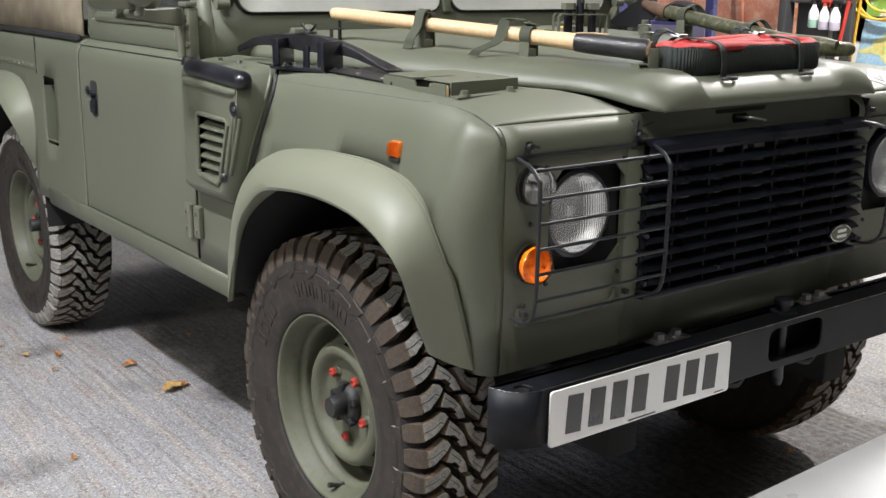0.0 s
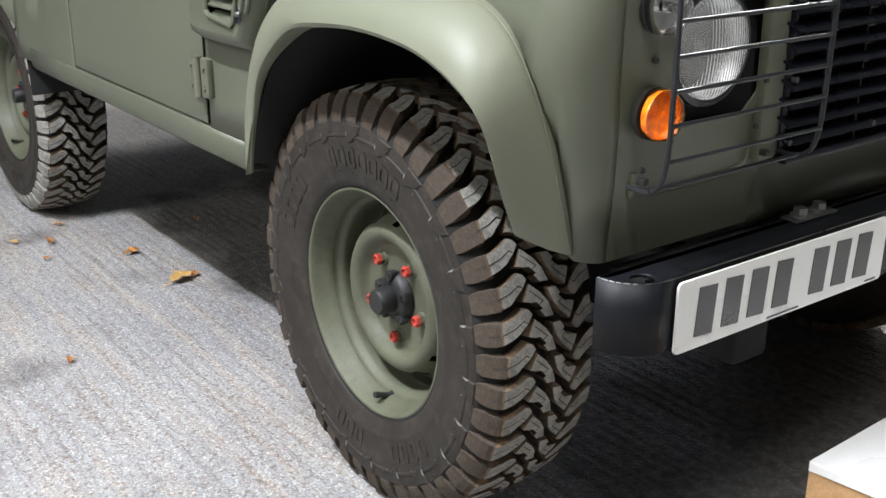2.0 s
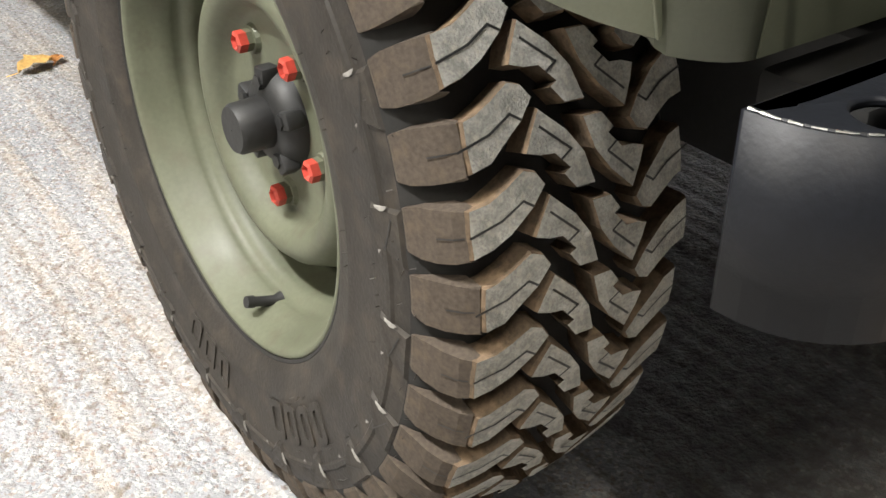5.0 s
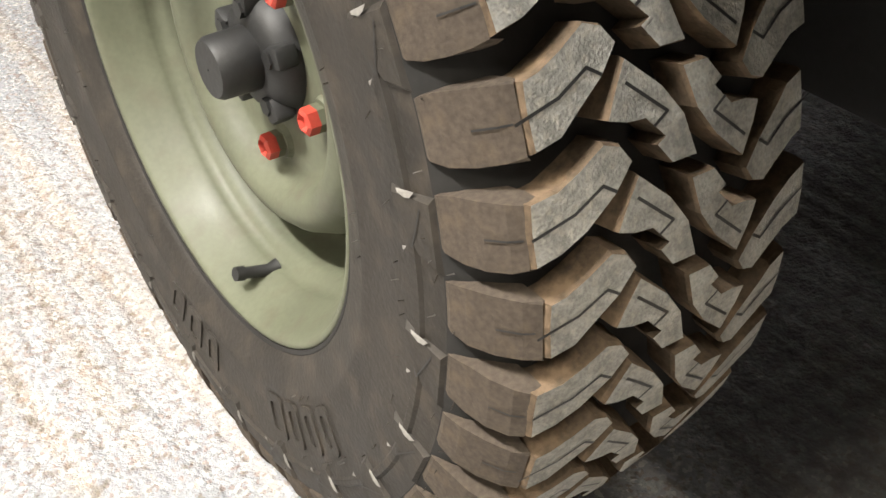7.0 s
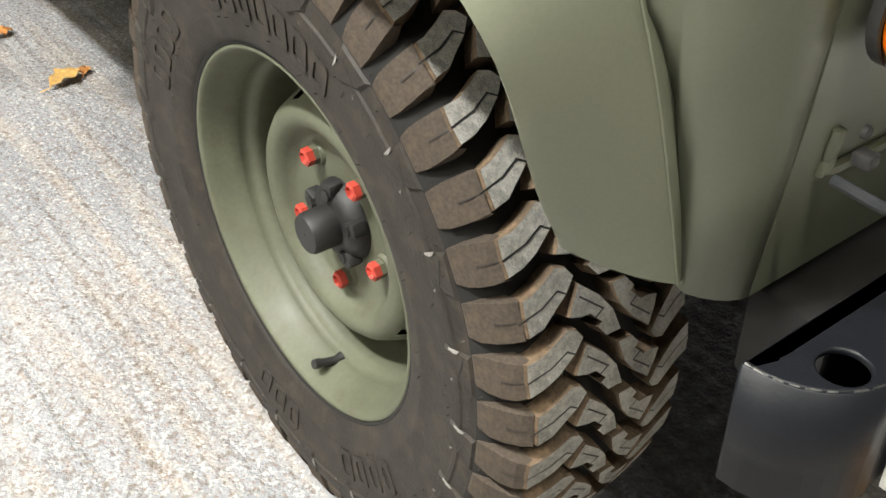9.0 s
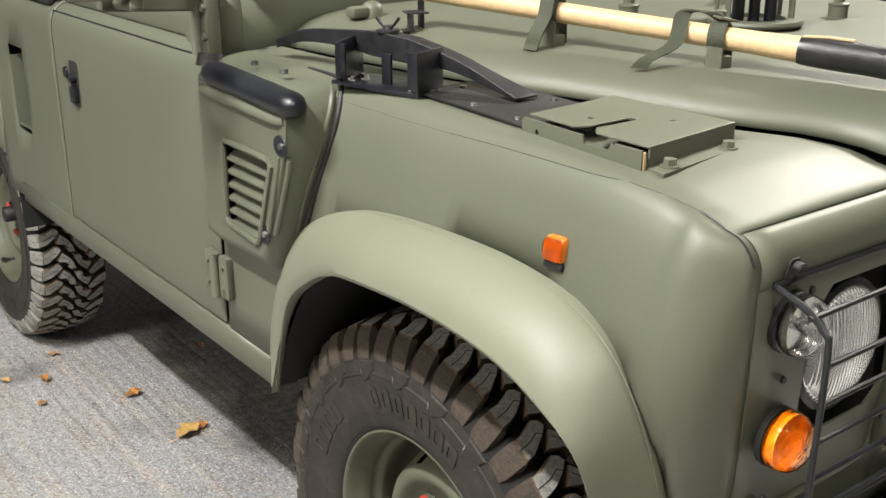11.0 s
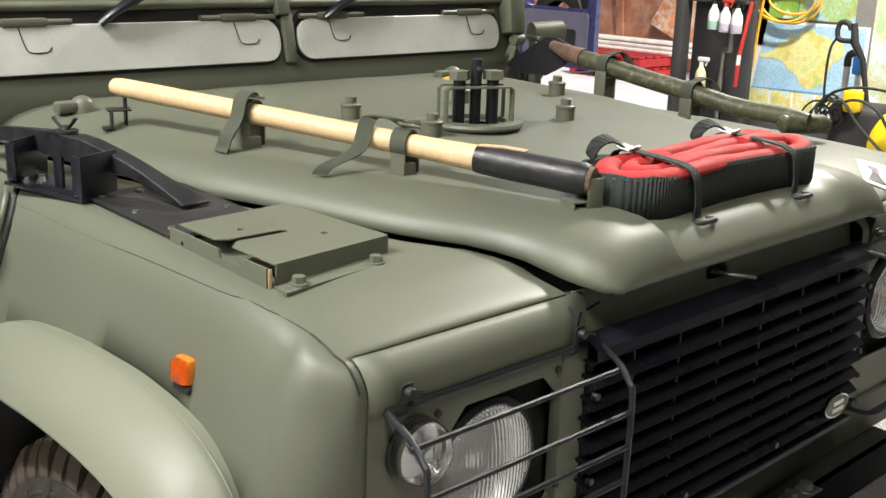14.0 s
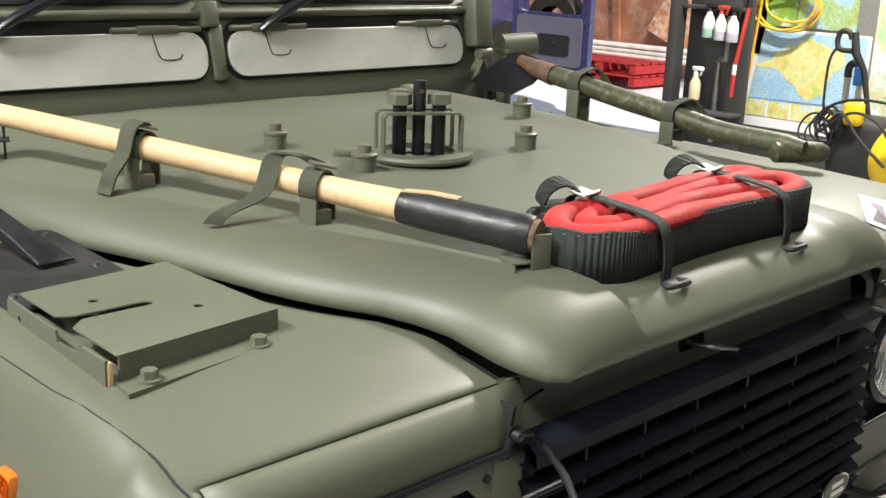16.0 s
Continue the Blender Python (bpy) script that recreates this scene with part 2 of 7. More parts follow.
def band(bm, pts, width, thick, across):
    """A flat strap along pts; across: its width's direction."""
    pts, across = [Vector(p) for p in pts], Vector(across).normalized()
    rings = []
    for i, p in enumerate(pts):
        d = (pts[min(i + 1, len(pts) - 1)] - pts[max(i - 1, 0)]).normalized()
        n = d.cross(across).normalized() * thick / 2
        w = across * width / 2
        rings.append([p + w + n, p + w - n, p - w - n, p - w + n])
    loft(bm, rings, True, True)
    return bm


def smooth_line(pts, steps=6):
    """A Catmull-Rom line through pts."""
    pts = [Vector(p) for p in pts]
    ext = [2 * pts[0] - pts[1], *pts, 2 * pts[-1] - pts[-2]]
    out = []
    for a, b, c, d in zip(ext, ext[1:], ext[2:], ext[3:]):
        for k in range(steps):
            t = k / steps
            out.append(0.5 * (2 * b + (c - a) * t + (2 * a - 5 * b + 4 * c - d) * t * t + (3 * b - a - 3 * c + d) * t**3))
    return out + [pts[-1]]


def revolve(bm, profile, centre, seg=64, axis="x", skip=None):
    """Turn rows of (radius, along) about an axis through centre. skip(i, k): leave out the face of row i at step k."""
    cx = Vector(centre)
    rows = []
    for r, a in profile:
        ring = []
        for k in range(seg):
            t = 2 * math.pi * k / seg
            v = {"x": (a, r * math.cos(t), r * math.sin(t)), "y": (r * math.cos(t), a, r * math.sin(t)), "z": (r * math.cos(t), r * math.sin(t), a)}[axis]
            ring.append(bm.verts.new(cx + Vector(v)))
        rows.append(ring)
    for i, (a, b) in enumerate(zip(rows, rows[1:])):
        for k in range(seg):
            if skip and skip(i, k):
                continue
            j = (k + 1) % seg
            bm.faces.new((a[k], a[j], b[j], b[k]))
    return bm


def sheet(bm, outline, holes, place, depth):
    """A flat plate with holes; place turns (u, v, w) into a point, w runs from 0 to depth."""
    loops = []
    for ring in (outline, *holes):
        vs = [bm.verts.new(place(u, v, 0)) for u, v in ring]
        loops.append([bm.edges.new((vs[i], vs[(i + 1) % len(vs)])) for i in range(len(vs))])
    made = bmesh.ops.triangle_fill(bm, use_beauty=True, use_dissolve=False, edges=[e for l in loops for e in l])
    faces = [g for g in made["geom"] if isinstance(g, bmesh.types.BMFace)]
    if depth:
        ext = bmesh.ops.extrude_face_region(bm, geom=faces)
        move = Vector(place(0, 0, depth)) - Vector(place(0, 0, 0))
        bmesh.ops.translate(bm, vec=move, verts=[g for g in ext["geom"] if isinstance(g, bmesh.types.BMVert)])
    return bm


def round_rect(u0, v0, u1, v1, r, n=5):
    out = []
    for cu, cv, a in ((u1 - r, v1 - r, 0), (u0 + r, v1 - r, 90), (u0 + r, v0 + r, 180), (u1 - r, v0 + r, 270)):
        out += [(cu + r * math.cos(radians(a + 90 * k / n)), cv + r * math.sin(radians(a + 90 * k / n))) for k in range(n + 1)]
    return out


def disc(cu, cv, r, n=24, squash=1.0):
    return [(cu + r * math.cos(2 * math.pi * k / n), cv + squash * r * math.sin(2 * math.pi * k / n)) for k in range(n)]


B = bmesh.new

# ---- the four-by-four ----
car = thing("military_four_by_four", "matt olive green military four-by-four with open canvas tilt on concrete", "vehicle")

WING_TOP = [(-0.66, 1.143), (-0.62, 1.157), (-0.56, 1.172), (-0.5, 1.18), (-0.28, 1.189), (0.0, 1.196), (0.5, 1.2)]
GAP = [(-0.706, 0.305), (-0.70, 0.318), (-0.69, 0.331), (-0.675, 0.341), (-0.655, 0.347), (-0.63, 0.350), (-0.58, 0.348), (-0.545, 0.356), (-0.5, 0.378), (-0.43, 0.423), (-0.375, 0.447), (-0.3, 0.472), (-0.19, 0.506), (-0.09, 0.545), (0.1, 0.59), (0.3, 0.622), (0.47, 0.64)]
SHOULDER = [(0.722, 0.0), (0.735, -0.006), (0.748, -0.02), (0.761, -0.05), (0.772, -0.09), (0.784, -0.15), (0.793, -0.22), (0.799, -0.3), (0.80, -0.38), (0.80, -0.46), (0.80, -0.54)]
AXLE_Y, AXLE_Z, WHEEL_R = -0.091, 0.414, 0.419
REAR_Y = AXLE_Y + 2.36

# wheel arch flare: outer edge on the body and lip, as (y, z)
FLARE_OUT = [(0.797, 0.305, 0.60), (0.797, 0.289, 0.73), (0.797, 0.222, 0.88), (0.797, 0.132, 0.964), (0.797, 0.012, 1.017), (0.797, -0.11, 1.039), (0.797, -0.27, 1.048), (0.797, -0.41, 1.045), (0.797, -0.500, 1.029), (0.796, -0.572, 0.986), (0.786, -0.620, 0.908), (0.758, -0.630, 0.79), (0.713, -0.616, 0.660)]
FLARE_LIP = [(0.808, 0.270, 0.60), (0.818, 0.222, 0.73), (0.834, 0.160, 0.825), (0.852, 0.070, 0.89), (0.868, -0.03, 0.939), (0.880, -0.14, 0.960), (0.885, -0.27, 0.970), (0.885, -0.38, 0.965), (0.885, -0.46, 0.951), (0.884, -0.535, 0.920), (0.870, -0.579, 0.870), (0.828, -0.572, 0.765), (0.784, -0.548, 0.693)]


def tuck(bm):
    """The lower front of the wings leans in and back."""
    for v in bm.verts:
        if v.co.y < -0.4:
            f = min(1.0, max(0.0, (0.95 - v.co.z) / 0.30)) * min(1.0, (-0.4 - v.co.y) / 0.2)
            v.co.y += 0.043 * f
            if abs(v.co.x) > 0.55:
                v.co.x -= math.copysign(0.032 * f * min(1.0, (abs(v.co.x) - 0.55) / 0.12), v.co.x)
            if abs(v.co.x) > 0.674:
                v.co.x = math.copysign(0.674 + (abs(v.co.x) - 0.674) * (1 - 0.55 * f), v.co.x)


def skin_x(y, z):
    """Half width of the wing's skin at a point of its side, round the front corner and the tuck."""
    y0, f = y, 0.0
    for _ in range(4):
        f = min(1.0, max(0.0, (0.95 - z) / 0.30)) * min(1.0, max(0.0, (-0.4 - y0) / 0.2))
        y0 = y - 0.043 * f
    x = 0.80 if y0 > -0.6 else 0.708 + math.sqrt(max(0.0, 0.094 ** 2 - (y0 + 0.6) ** 2))
    x -= 0.032 * f * min(1.0, max(0.0, x - 0.55) / 0.12)
    return 0.674 + (x - 0.674) * (1 - 0.55 * f) if x > 0.674 else x


def flare(s, dy, name):
    """Wheel arch moulding that swells out from the body side to a rolled lip."""
    bm = B()
    out = smooth_line(FLARE_OUT, 4)
    lip = smooth_line(FLARE_LIP, 4)
    rows = []
    if dy == 0.0:
        for o in out:
            o.x = max(o.x, skin_x(o.y, o.z) + 0.001) if o.y < -0.5 else o.x
        for _ in range(12):
            for a, o, b in zip(out, out[1:], out[2:]):
                if o.y < -0.35:
                    o.x += 0.4 * ((a.x + b.x) / 2 - o.x)
                    o.y += 0.4 * ((a.y + b.y) / 2 - o.y)
                    o.z += 0.4 * ((a.z + b.z) / 2 - o.z)
    for o, l in zip(out, lip):
        under = 0.014 * min(1.0, max(0.0, (-0.48 - o.y) / 0.08))
        row = [(s * (o.x - 0.012 - under), o.y + under + dy, o.z)]
        g = 0.75 * min(1.0, max(0.0, (0.93 - o.z) / 0.12)) if o.y < -0.3 else 0.0
        for a, h in ((0.0, 0.08), (0.02, 0.15), (0.14, 0.36), (0.3, 0.60), (0.52, 0.81), (0.75, 0.945), (0.92, 1.0), (1.0, 0.96), (1.03, 0.84), (1.01, 0.42)):
            h += g * (min(a, 1.0) ** 0.85 - h) if a < 1.0 else 0.0
            row.append((s * (o.x + (l.x - o.x) * h), o.y + (l.y - o.y) * a + dy, o.z + (l.z - o.z) * a))
        row += [(s * (o.x + 0.02), l.y + dy, l.z)]
        rows.append(row)
    loft(bm, rows)
    arch = part(name, bm, FLARE_PAINT, car, "matt olive plastic wheel arch flare, paler than the wing")
    bm = B()
    tube(bm, [(s * (o.x + 0.002), o.y + dy, o.z) for o in out], 0.0014, 8)
    part("edge_bead", bm, FLARE_PAINT, arch)
    return arch


def in_arch(y, z, dy=0.0, grow=0.0):
    """Whether a point of the side lies inside the wheel opening."""
    pts = [((o[1] + l[1]) / 2 + dy, (o[2] + l[2]) / 2) for o, l in zip(FLARE_OUT, FLARE_LIP)]
    ys = [p[0] for p in pts]
    if not min(ys) < y < max(ys):
        return False
    top = np.interp(y, [p[0] for p in pts][::-1], [p[1] for p in pts][::-1])
    return z < top - grow


def front_wing(s):
    bm = B()
    ys = [*np.arange(-0.60, 0.455, 0.02), 0.455]
    rings = []

    def ring_at(y):
        zt = interp(y, WING_TOP)
        ring = [(x, y, zt + dz) for x, dz in SHOULDER]
        g = interp(y, GAP) + 0.014
        inner = [((g + (0.70 - g) * f), y, zt + 0.004 * math.sin(math.pi * f) - 0.007 * max(0.0, 1 - 8 * f)) for f in (0, 0.04, 0.1, 0.25, 0.5, 0.75, 0.95)]
        lip = [(g - 0.004, y, zt - 0.012), (g - 0.004, y, zt - 0.07)]
        return [(s * x, y, max(z, 0.650)) for x, y, z in lip[::-1] + inner + ring]

    # the corner turns round a post at (0.708, -0.60) into the lamp panel
    px, py, n = 0.708, -0.60, len(SHOULDER)
    zt0 = interp(py, WING_TOP)
    for th in np.linspace(radians(90), 0, 10)[:-1]:
        f = th / radians(90)
        row = []
        zt = zt0 + (1.1435 - zt0) * f
        for i, (x, dz) in enumerate(SHOULDER):
            off = 0.80 - x
            roll = (0.046, 0.040, 0.030, 0.018, 0.010, 0.004, 0.0, 0.0, 0.0, 0.0, 0.0)[i]
            drop = (-0.0016, -0.0037, -0.0086, -0.0173, -0.0259, -0.0355, -0.0459, -0.12, -0.25, -0.37, -0.50)[i]
            o, d = off + (roll - off) * f, dz + (drop - dz) * f
            r = (0.80 - px) * (1 - f) + (0.098) * f - o
            low = 0.650
            row.append((s * (px + r * math.cos(th)), py - r * math.sin(th), max(zt + d, low)))
        g = interp(py - (0.098 - 0.046) * math.sin(th), GAP) + 0.014
        y = py - 0.052 * math.sin(th)
        inner = [(s * (g + (0.70 - g) * k), y, zt + 0.004 * math.sin(math.pi * k) * (1 - f) - 0.007 * max(0.0, 1 - 8 * k) * (1 - f)) for k in (0, 0.04, 0.1, 0.25, 0.5, 0.75, 0.95)]
        lip = [(s * (g - 0.004), y, zt - 0.012), (s * (g - 0.004), y, zt - 0.07)]
        rings.append(lip[::-1] + inner + row)
    rings += [ring_at(y) for y in ys]
    loft(bm, rings)
    tuck(bm)
    for v in bm.verts:
        # the skin steps in under the foot of the flare
        edge = interp(v.co.z, [(0.652, -0.614), (0.79, -0.630), (0.908, -0.634), (0.992, -0.580)])
        if abs(v.co.x) > 0.7 and v.co.z < 0.86 and edge + 0.004 < v.co.y < -0.4:
            v.co.x -= s * 0.02 * min(1.0, (0.86 - v.co.z) / 0.04) * min(1.0, (v.co.y - edge) / 0.03)
    gone = [f for f in bm.faces if abs(f.calc_center_median().x) > 0.70 and in_arch(f.calc_center_median().y, f.calc_center_median().z)]
    bmesh.ops.delete(bm, geom=gone, context="FACES")
    wing = part("front_wing", bm, PAINT, car, solid=0.003)
    bm = B()
    seam_x = [(-0.63, 0.722), (-0.61, 0.7225), (-0.578, 0.727), (-0.53, 0.733), (-0.46, 0.739), (-0.34, 0.743), (-0.2, 0.748), (-0.05, 0.750), (0.12, 0.751)]
    drop = [(x, d) for x, d in SHOULDER]
    line = [(s * interp(y, seam_x), y, interp(y, WING_TOP) + interp(interp(y, seam_x), drop) + 0.0004) for y in np.arange(0.11, -0.59, -0.02)]
    line += [(s * 0.7225, -0.611, 1.1592), (s * 0.7218, -0.642, 1.1485), (s * 0.718, -0.656, 1.142), (s * 0.7168, -0.6715, 1.132), (s * 0.716, -0.6895, 1.113)]
    tube(bm, smooth_line(line, 2), 0.0015, 6)
    part("wing_seam", bm, SEAL, wing)
    flare(s, 0.0, "wheel_arch_flare")
    # inner arch, near black to carry its shade
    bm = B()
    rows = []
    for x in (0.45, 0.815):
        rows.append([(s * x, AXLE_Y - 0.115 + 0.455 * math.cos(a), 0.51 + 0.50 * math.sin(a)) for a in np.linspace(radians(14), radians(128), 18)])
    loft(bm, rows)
    part("inner_arch", bm, DARK, car, "wheel arch liner with shade in its near-black colour")
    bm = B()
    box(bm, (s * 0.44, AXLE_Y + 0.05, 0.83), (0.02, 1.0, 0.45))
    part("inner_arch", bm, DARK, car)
    return wing


def lamp_panel(s):
    """Flat headlamp panel with an eight-sided opening and a rolled top."""
    bm = B()
    hole = [(s * x, z) for x, z in ((-0.0 + 0.555, 0.845), (0.59, 0.875), (0.595, 1.02), (0.56, 1.058), (0.425, 1.058), (0.392, 1.022), (0.392, 0.886), (0.425, 0.847))]
    outline = [(s * 0.706, 0.650), (s * 0.706, 1.085), (s * 0.348, 1.085), (s * 0.348, 0.650)]
    sheet(bm, outline, [hole], lambda u, v, w: (u, -0.70 + w, v), 0.004)
    bmesh.ops.subdivide_edges(bm, edges=[e for e in bm.edges if e.calc_length() > 0.2], cuts=4)
    tuck(bm)
    panel = part("headlamp_panel", bm, PAINT, car, angle=30)
    # rolled top up to the wing seam
    bm = B()
    rows = []
    for f in np.linspace(0, 1, 9):
        a = f * radians(68)
        y0, z0 = -0.70 + 0.072 * (1 - math.cos(a)), 1.083 + 0.0637 * math.sin(a)
        inner = 0.352 - 0.022 * max(0.0, f - 0.5) / 0.5
        rows.append([(s * x, y0, z0) for x in np.linspace(inner, 0.7065, 10)])
    rows.append([(s * x, -0.638, 1.1385) for x in np.linspace(0.33, 0.7065, 10)])
    rows.append([(s * x, -0.610, 1.1200) for x in np.linspace(0.33, 0.7065, 10)])
    loft(bm, rows)
    part("headlamp_panel_top", bm, PAINT, car, solid=0.003)
    # added plate closes the hole beside the grille opening, near black for shade
    bm = B()
    box(bm, (s * 0.372, -0.648, 1.085), (0.006, 0.09, 0.10), None, 0.002)
    part("closing_plate", bm, DARK, panel)
    # pressed swage below the lamps
    bm = B()
    tube(bm, smooth_line([(s * 0.665, -0.702, 0.79), (s * 0.665, -0.702, 0.765), (s * 0.65, -0.702, 0.752), (s * 0.46, -0.702, 0.752), (s * 0.40, -0.702, 0.758), (s * 0.385, -0.702, 0.78), (s * 0.385, -0.702, 0.83)], 5), 0.006, 8)
    tuck(bm)
    part("swage", bm, PAINT, panel)
    # recess behind the lamp, its shade in the near-black colour
    bm = B()
    box(bm, (s * 0.492, -0.655, 0.95), (0.23, 0.02, 0.24))
    part("lamp_recess", bm, DARK, panel, "black recess round the headlamp")
    # headlamp
    cx, cz = s * 0.511, 0.961
    bm = B()
    revolve(bm, [(0.090, -0.672), (0.088, -0.69), (0.081, -0.694), (0.077, -0.690)], (cx, 0, cz), 40, "y")
    lamp = part("headlamp", bm, BLACK, car, "round headlamp with fluted clear glass")
    bm = B()
    revolve(bm, [(0.001, -0.635), (0.03, -0.637), (0.055, -0.652), (0.077, -0.686)], (cx, 0, cz), 40, "y")
    part("reflector", bm, REFLECT, lamp, "silvered reflector bowl")
    bm = B()
    rows = []
    for u in np.linspace(-0.995, 0.995, 120):
        h = math.sqrt(1 - u * u)
        row = []
        for v in np.linspace(-1, 1, 17):
            r2 = min(1.0, u * u + v * v * h * h)
            row.append((cx + 0.078 * u, -0.690 - 0.018 * math.sqrt(1 - r2) + 0.0003 * math.sin(2 * math.pi * u * 0.078 / 0.0065), cz + 0.078 * v * h))
        rows.append(row)
    loft(bm, rows)
    part("lens", bm, FLUTED, lamp, "fluted clear glass lens", solid=0.003).visible_shadow = False
    bm = B()
    rod(bm, (cx, -0.64, cz), (cx, -0.668, cz), 0.014, 0.011, 14)
    part("bulb", bm, CHROME, lamp)
    # side lamp and indicator
    for z, mat, inner, label in ((1.032, CLEAR, REFLECT, "round clear side lamp"), (0.882, AMBER, AMBER_IN, "round amber indicator lamp")):
        x = s * 0.642
        bm = B()
        rod(bm, (x, -0.698, z), (x, -0.706, z), 0.0385, 0.0385, 28)
        lamp = part("side_lamp" if z > 1 else "indicator_lamp", bm, BLACK_DULL, car, label)
        bm = B()
        revolve(bm, [(0.001, -0.709), (0.02, -0.7095), (0.033, -0.7115), (0.0356, -0.716), (0.0352, -0.7225)], (x, 0, z), 32, "y")
        part("reflector", bm, CHROME if z > 1 else inner, lamp)
        bm = B()
        dome = [(0.037, -0.708), (0.0368, -0.716), (0.0360, -0.723), (0.0340, -0.729), (0.0310, -0.733), (0.0270, -0.7358), (0.0230, -0.7375), (0.0190, -0.7386), (0.0150, -0.7393), (0.0110, -0.7397), (0.0070, -0.74), (0.0030, -0.7402), (0.0006, -0.7402)]
        revolve(bm, dome, (x, 0, z), 60, "y")
        for v in bm.verts:
            r, a = math.hypot(v.co.x - x, v.co.z - z), math.atan2(v.co.z - z, v.co.x - x)
            v.co.y += 0.0007 * math.sin(10 * a) * math.sin(r * 420) * min(1.0, r / 0.008)
        part("lens", bm, mat, lamp, "ribbed lens", solid=0.002).visible_shadow = False
        if z > 1:
            bm = B()
            rod(bm, (x, -0.712, z), (x, -0.728, z), 0.008, 0.007, 12)
            part("bulb", bm, CHROME, lamp)
    for x, z in ((0.642, 0.957), (0.655, 0.80), (0.605, 1.062), (0.40, 1.062), (0.39, 0.90), (0.405, 0.83), (0.60, 0.835)):
        bm = B()
        rod(bm, (s * x, -0.70, z), (s * x, -0.7035, z), 0.005, 0.0045, 10)
        part("screw", bm, BLACK_DULL, panel)
    # wire guard
    bm = B()
    yo, yi = -0.79, -0.705
    for x in (0.684, 0.331):
        x1 = 0.702 if x > 0.5 else 0.364
        tube(bm, smooth_line([(s * x, yi, 1.087), (s * (x * 0.4 + x1 * 0.6), -0.755, 1.077), (s * x1, yo + 0.006, 1.062), (s * x1, yo, 1.045), (s * x1, yo, 0.95), (s * x1, yo + 0.004, 0.83), (s * (x1 - 0.004), yo + 0.03, 0.79), (s * (x1 - 0.008), -0.71, 0.785)], 5), 0.0040, 8)
    tube(bm, [(s * 0.684, yi, 1.087), (s * 0.331, yi, 1.087)], 0.004, 8)
    guard = part("lamp_guard", bm, GUARD, car, "dark wire headlamp guard")
    for z, y in ((1.072, -0.765), (1.026, yo), (0.980, yo), (0.934, yo), (0.888, yo), (0.838, yo + 0.002), (0.790, yo + 0.035)):
        bm = B()
        tube(bm, [(s * 0.703, y, z), (s * 0.363, y, z)], 0.0034, 8)
        part("bar", bm, GUARD, guard)
    for x in (0.662, 0.376):
        bm = B()
        box(bm, (s * x, -0.703, 1.097), (0.016, 0.004, 0.040), None, 0.003)
        rod(bm, (s * x, -0.70, 1.108), (s * x, -0.716, 1.108), 0.006, 0.006, 10)
        box(bm, (s * (x - 0.006), -0.716, 1.109), (0.028, 0.003, 0.005), pose(0, 0, 0, 0, 20, 0), 0.002)
        part("guard_bracket", bm, BLACK_DULL, guard)
    for x in (0.66, 0.385):
        bm = B()
        box(bm, (s * x, -0.708, 0.786), (0.012, 0.014, 0.010), None, 0.002)
        part("guard_bracket", bm, BLACK_DULL, guard)



def bonnet():
    bm = B()
    ys = [-0.699, -0.704, -0.7035, -0.698, -0.689, -0.676, -0.659, -0.638, *np.arange(-0.61, 0.44, 0.04), 0.452]
    TOP = [(-0.722, 1.150), (-0.7, 1.2), (-0.665, 1.216), (-0.62, 1.222), (-0.4, 1.231), (0.0, 1.246), (0.45, 1.264)]
    rings = []
    for i, y in enumerate(ys):
        drop = (1.150, 1.157, 1.168, 1.182, 1.195, 1.206, 1.2145, 1.2205)
        zt = drop[i] if i < len(drop) else interp(y, TOP)
        w = interp(y, GAP)
        e = min(1.150, zt - 0.002) if i < 5 else interp(y, [(-0.7, 1.151), (-0.6, 1.164), (-0.5, 1.177), (-0.3, 1.188), (0.0, 1.194), (0.45, 1.200)])
        h = zt - e
        half = []
        for u, f in ((0.0, 0.0), (0.004, 0.22), (0.012, 0.45), (0.028, 0.66), (0.05, 0.80), (0.08, 0.90), (0.105, 0.945), (0.13, 0.97)):
            half.append((max(0.0, w - u * (1 + 0.8 * max(0, y + 0.1))), e + h * f))
        x, f = half[-1][0], 0.97
        for k, stop in enumerate((0.202, 0.197, 0.193, 0.189, 0.185, 0.181, 0.176, 0.16, 0.12, 0.07)):
            x, f = min(x - 0.0015, stop), min(1.0, f + 0.004)
            half.append((x, e + h * f))
        half.append((0.0, zt))
        # the middle of the nose is pressed down between two raised corners
        pts = []
        for x, z in half:
            k = min(1.0, max(0.0, (0.198 - x) / 0.020))
            dip = 0.014 * k * k * (3 - 2 * k) * min(1.0, max(0, (-0.555 - y) / 0.05)) * min(1.0, max(0.0, (z - e - 0.012) / 0.03))
            pts.append((x, z - dip))
        rings.append([(-x, y, z) for x, z in pts] + [(x, y, z) for x, z in pts[-2::-1]])
    loft(bm, rings)
    b = part("bonnet", bm, PAINT, car, "olive bonnet panel with rolled edges", solid=0.004, angle=60)
    # dark strip puts the shade of the gap under the edges into colour
    for s in (-1, 1):
        bm = B()
        rows = [[(s * (interp(y, GAP) + 0.004), y, interp(y, WING_TOP) - 0.03), (s * (interp(y, GAP) - 0.05), y, interp(y, WING_TOP) - 0.02)] for y in np.linspace(-0.66, 0.4, 24)]
        loft(bm, rows)
        part("bonnet_gap_shade", bm, SEAL, car, "dark strip for the shade in the gap under the bonnet edge")
    return b


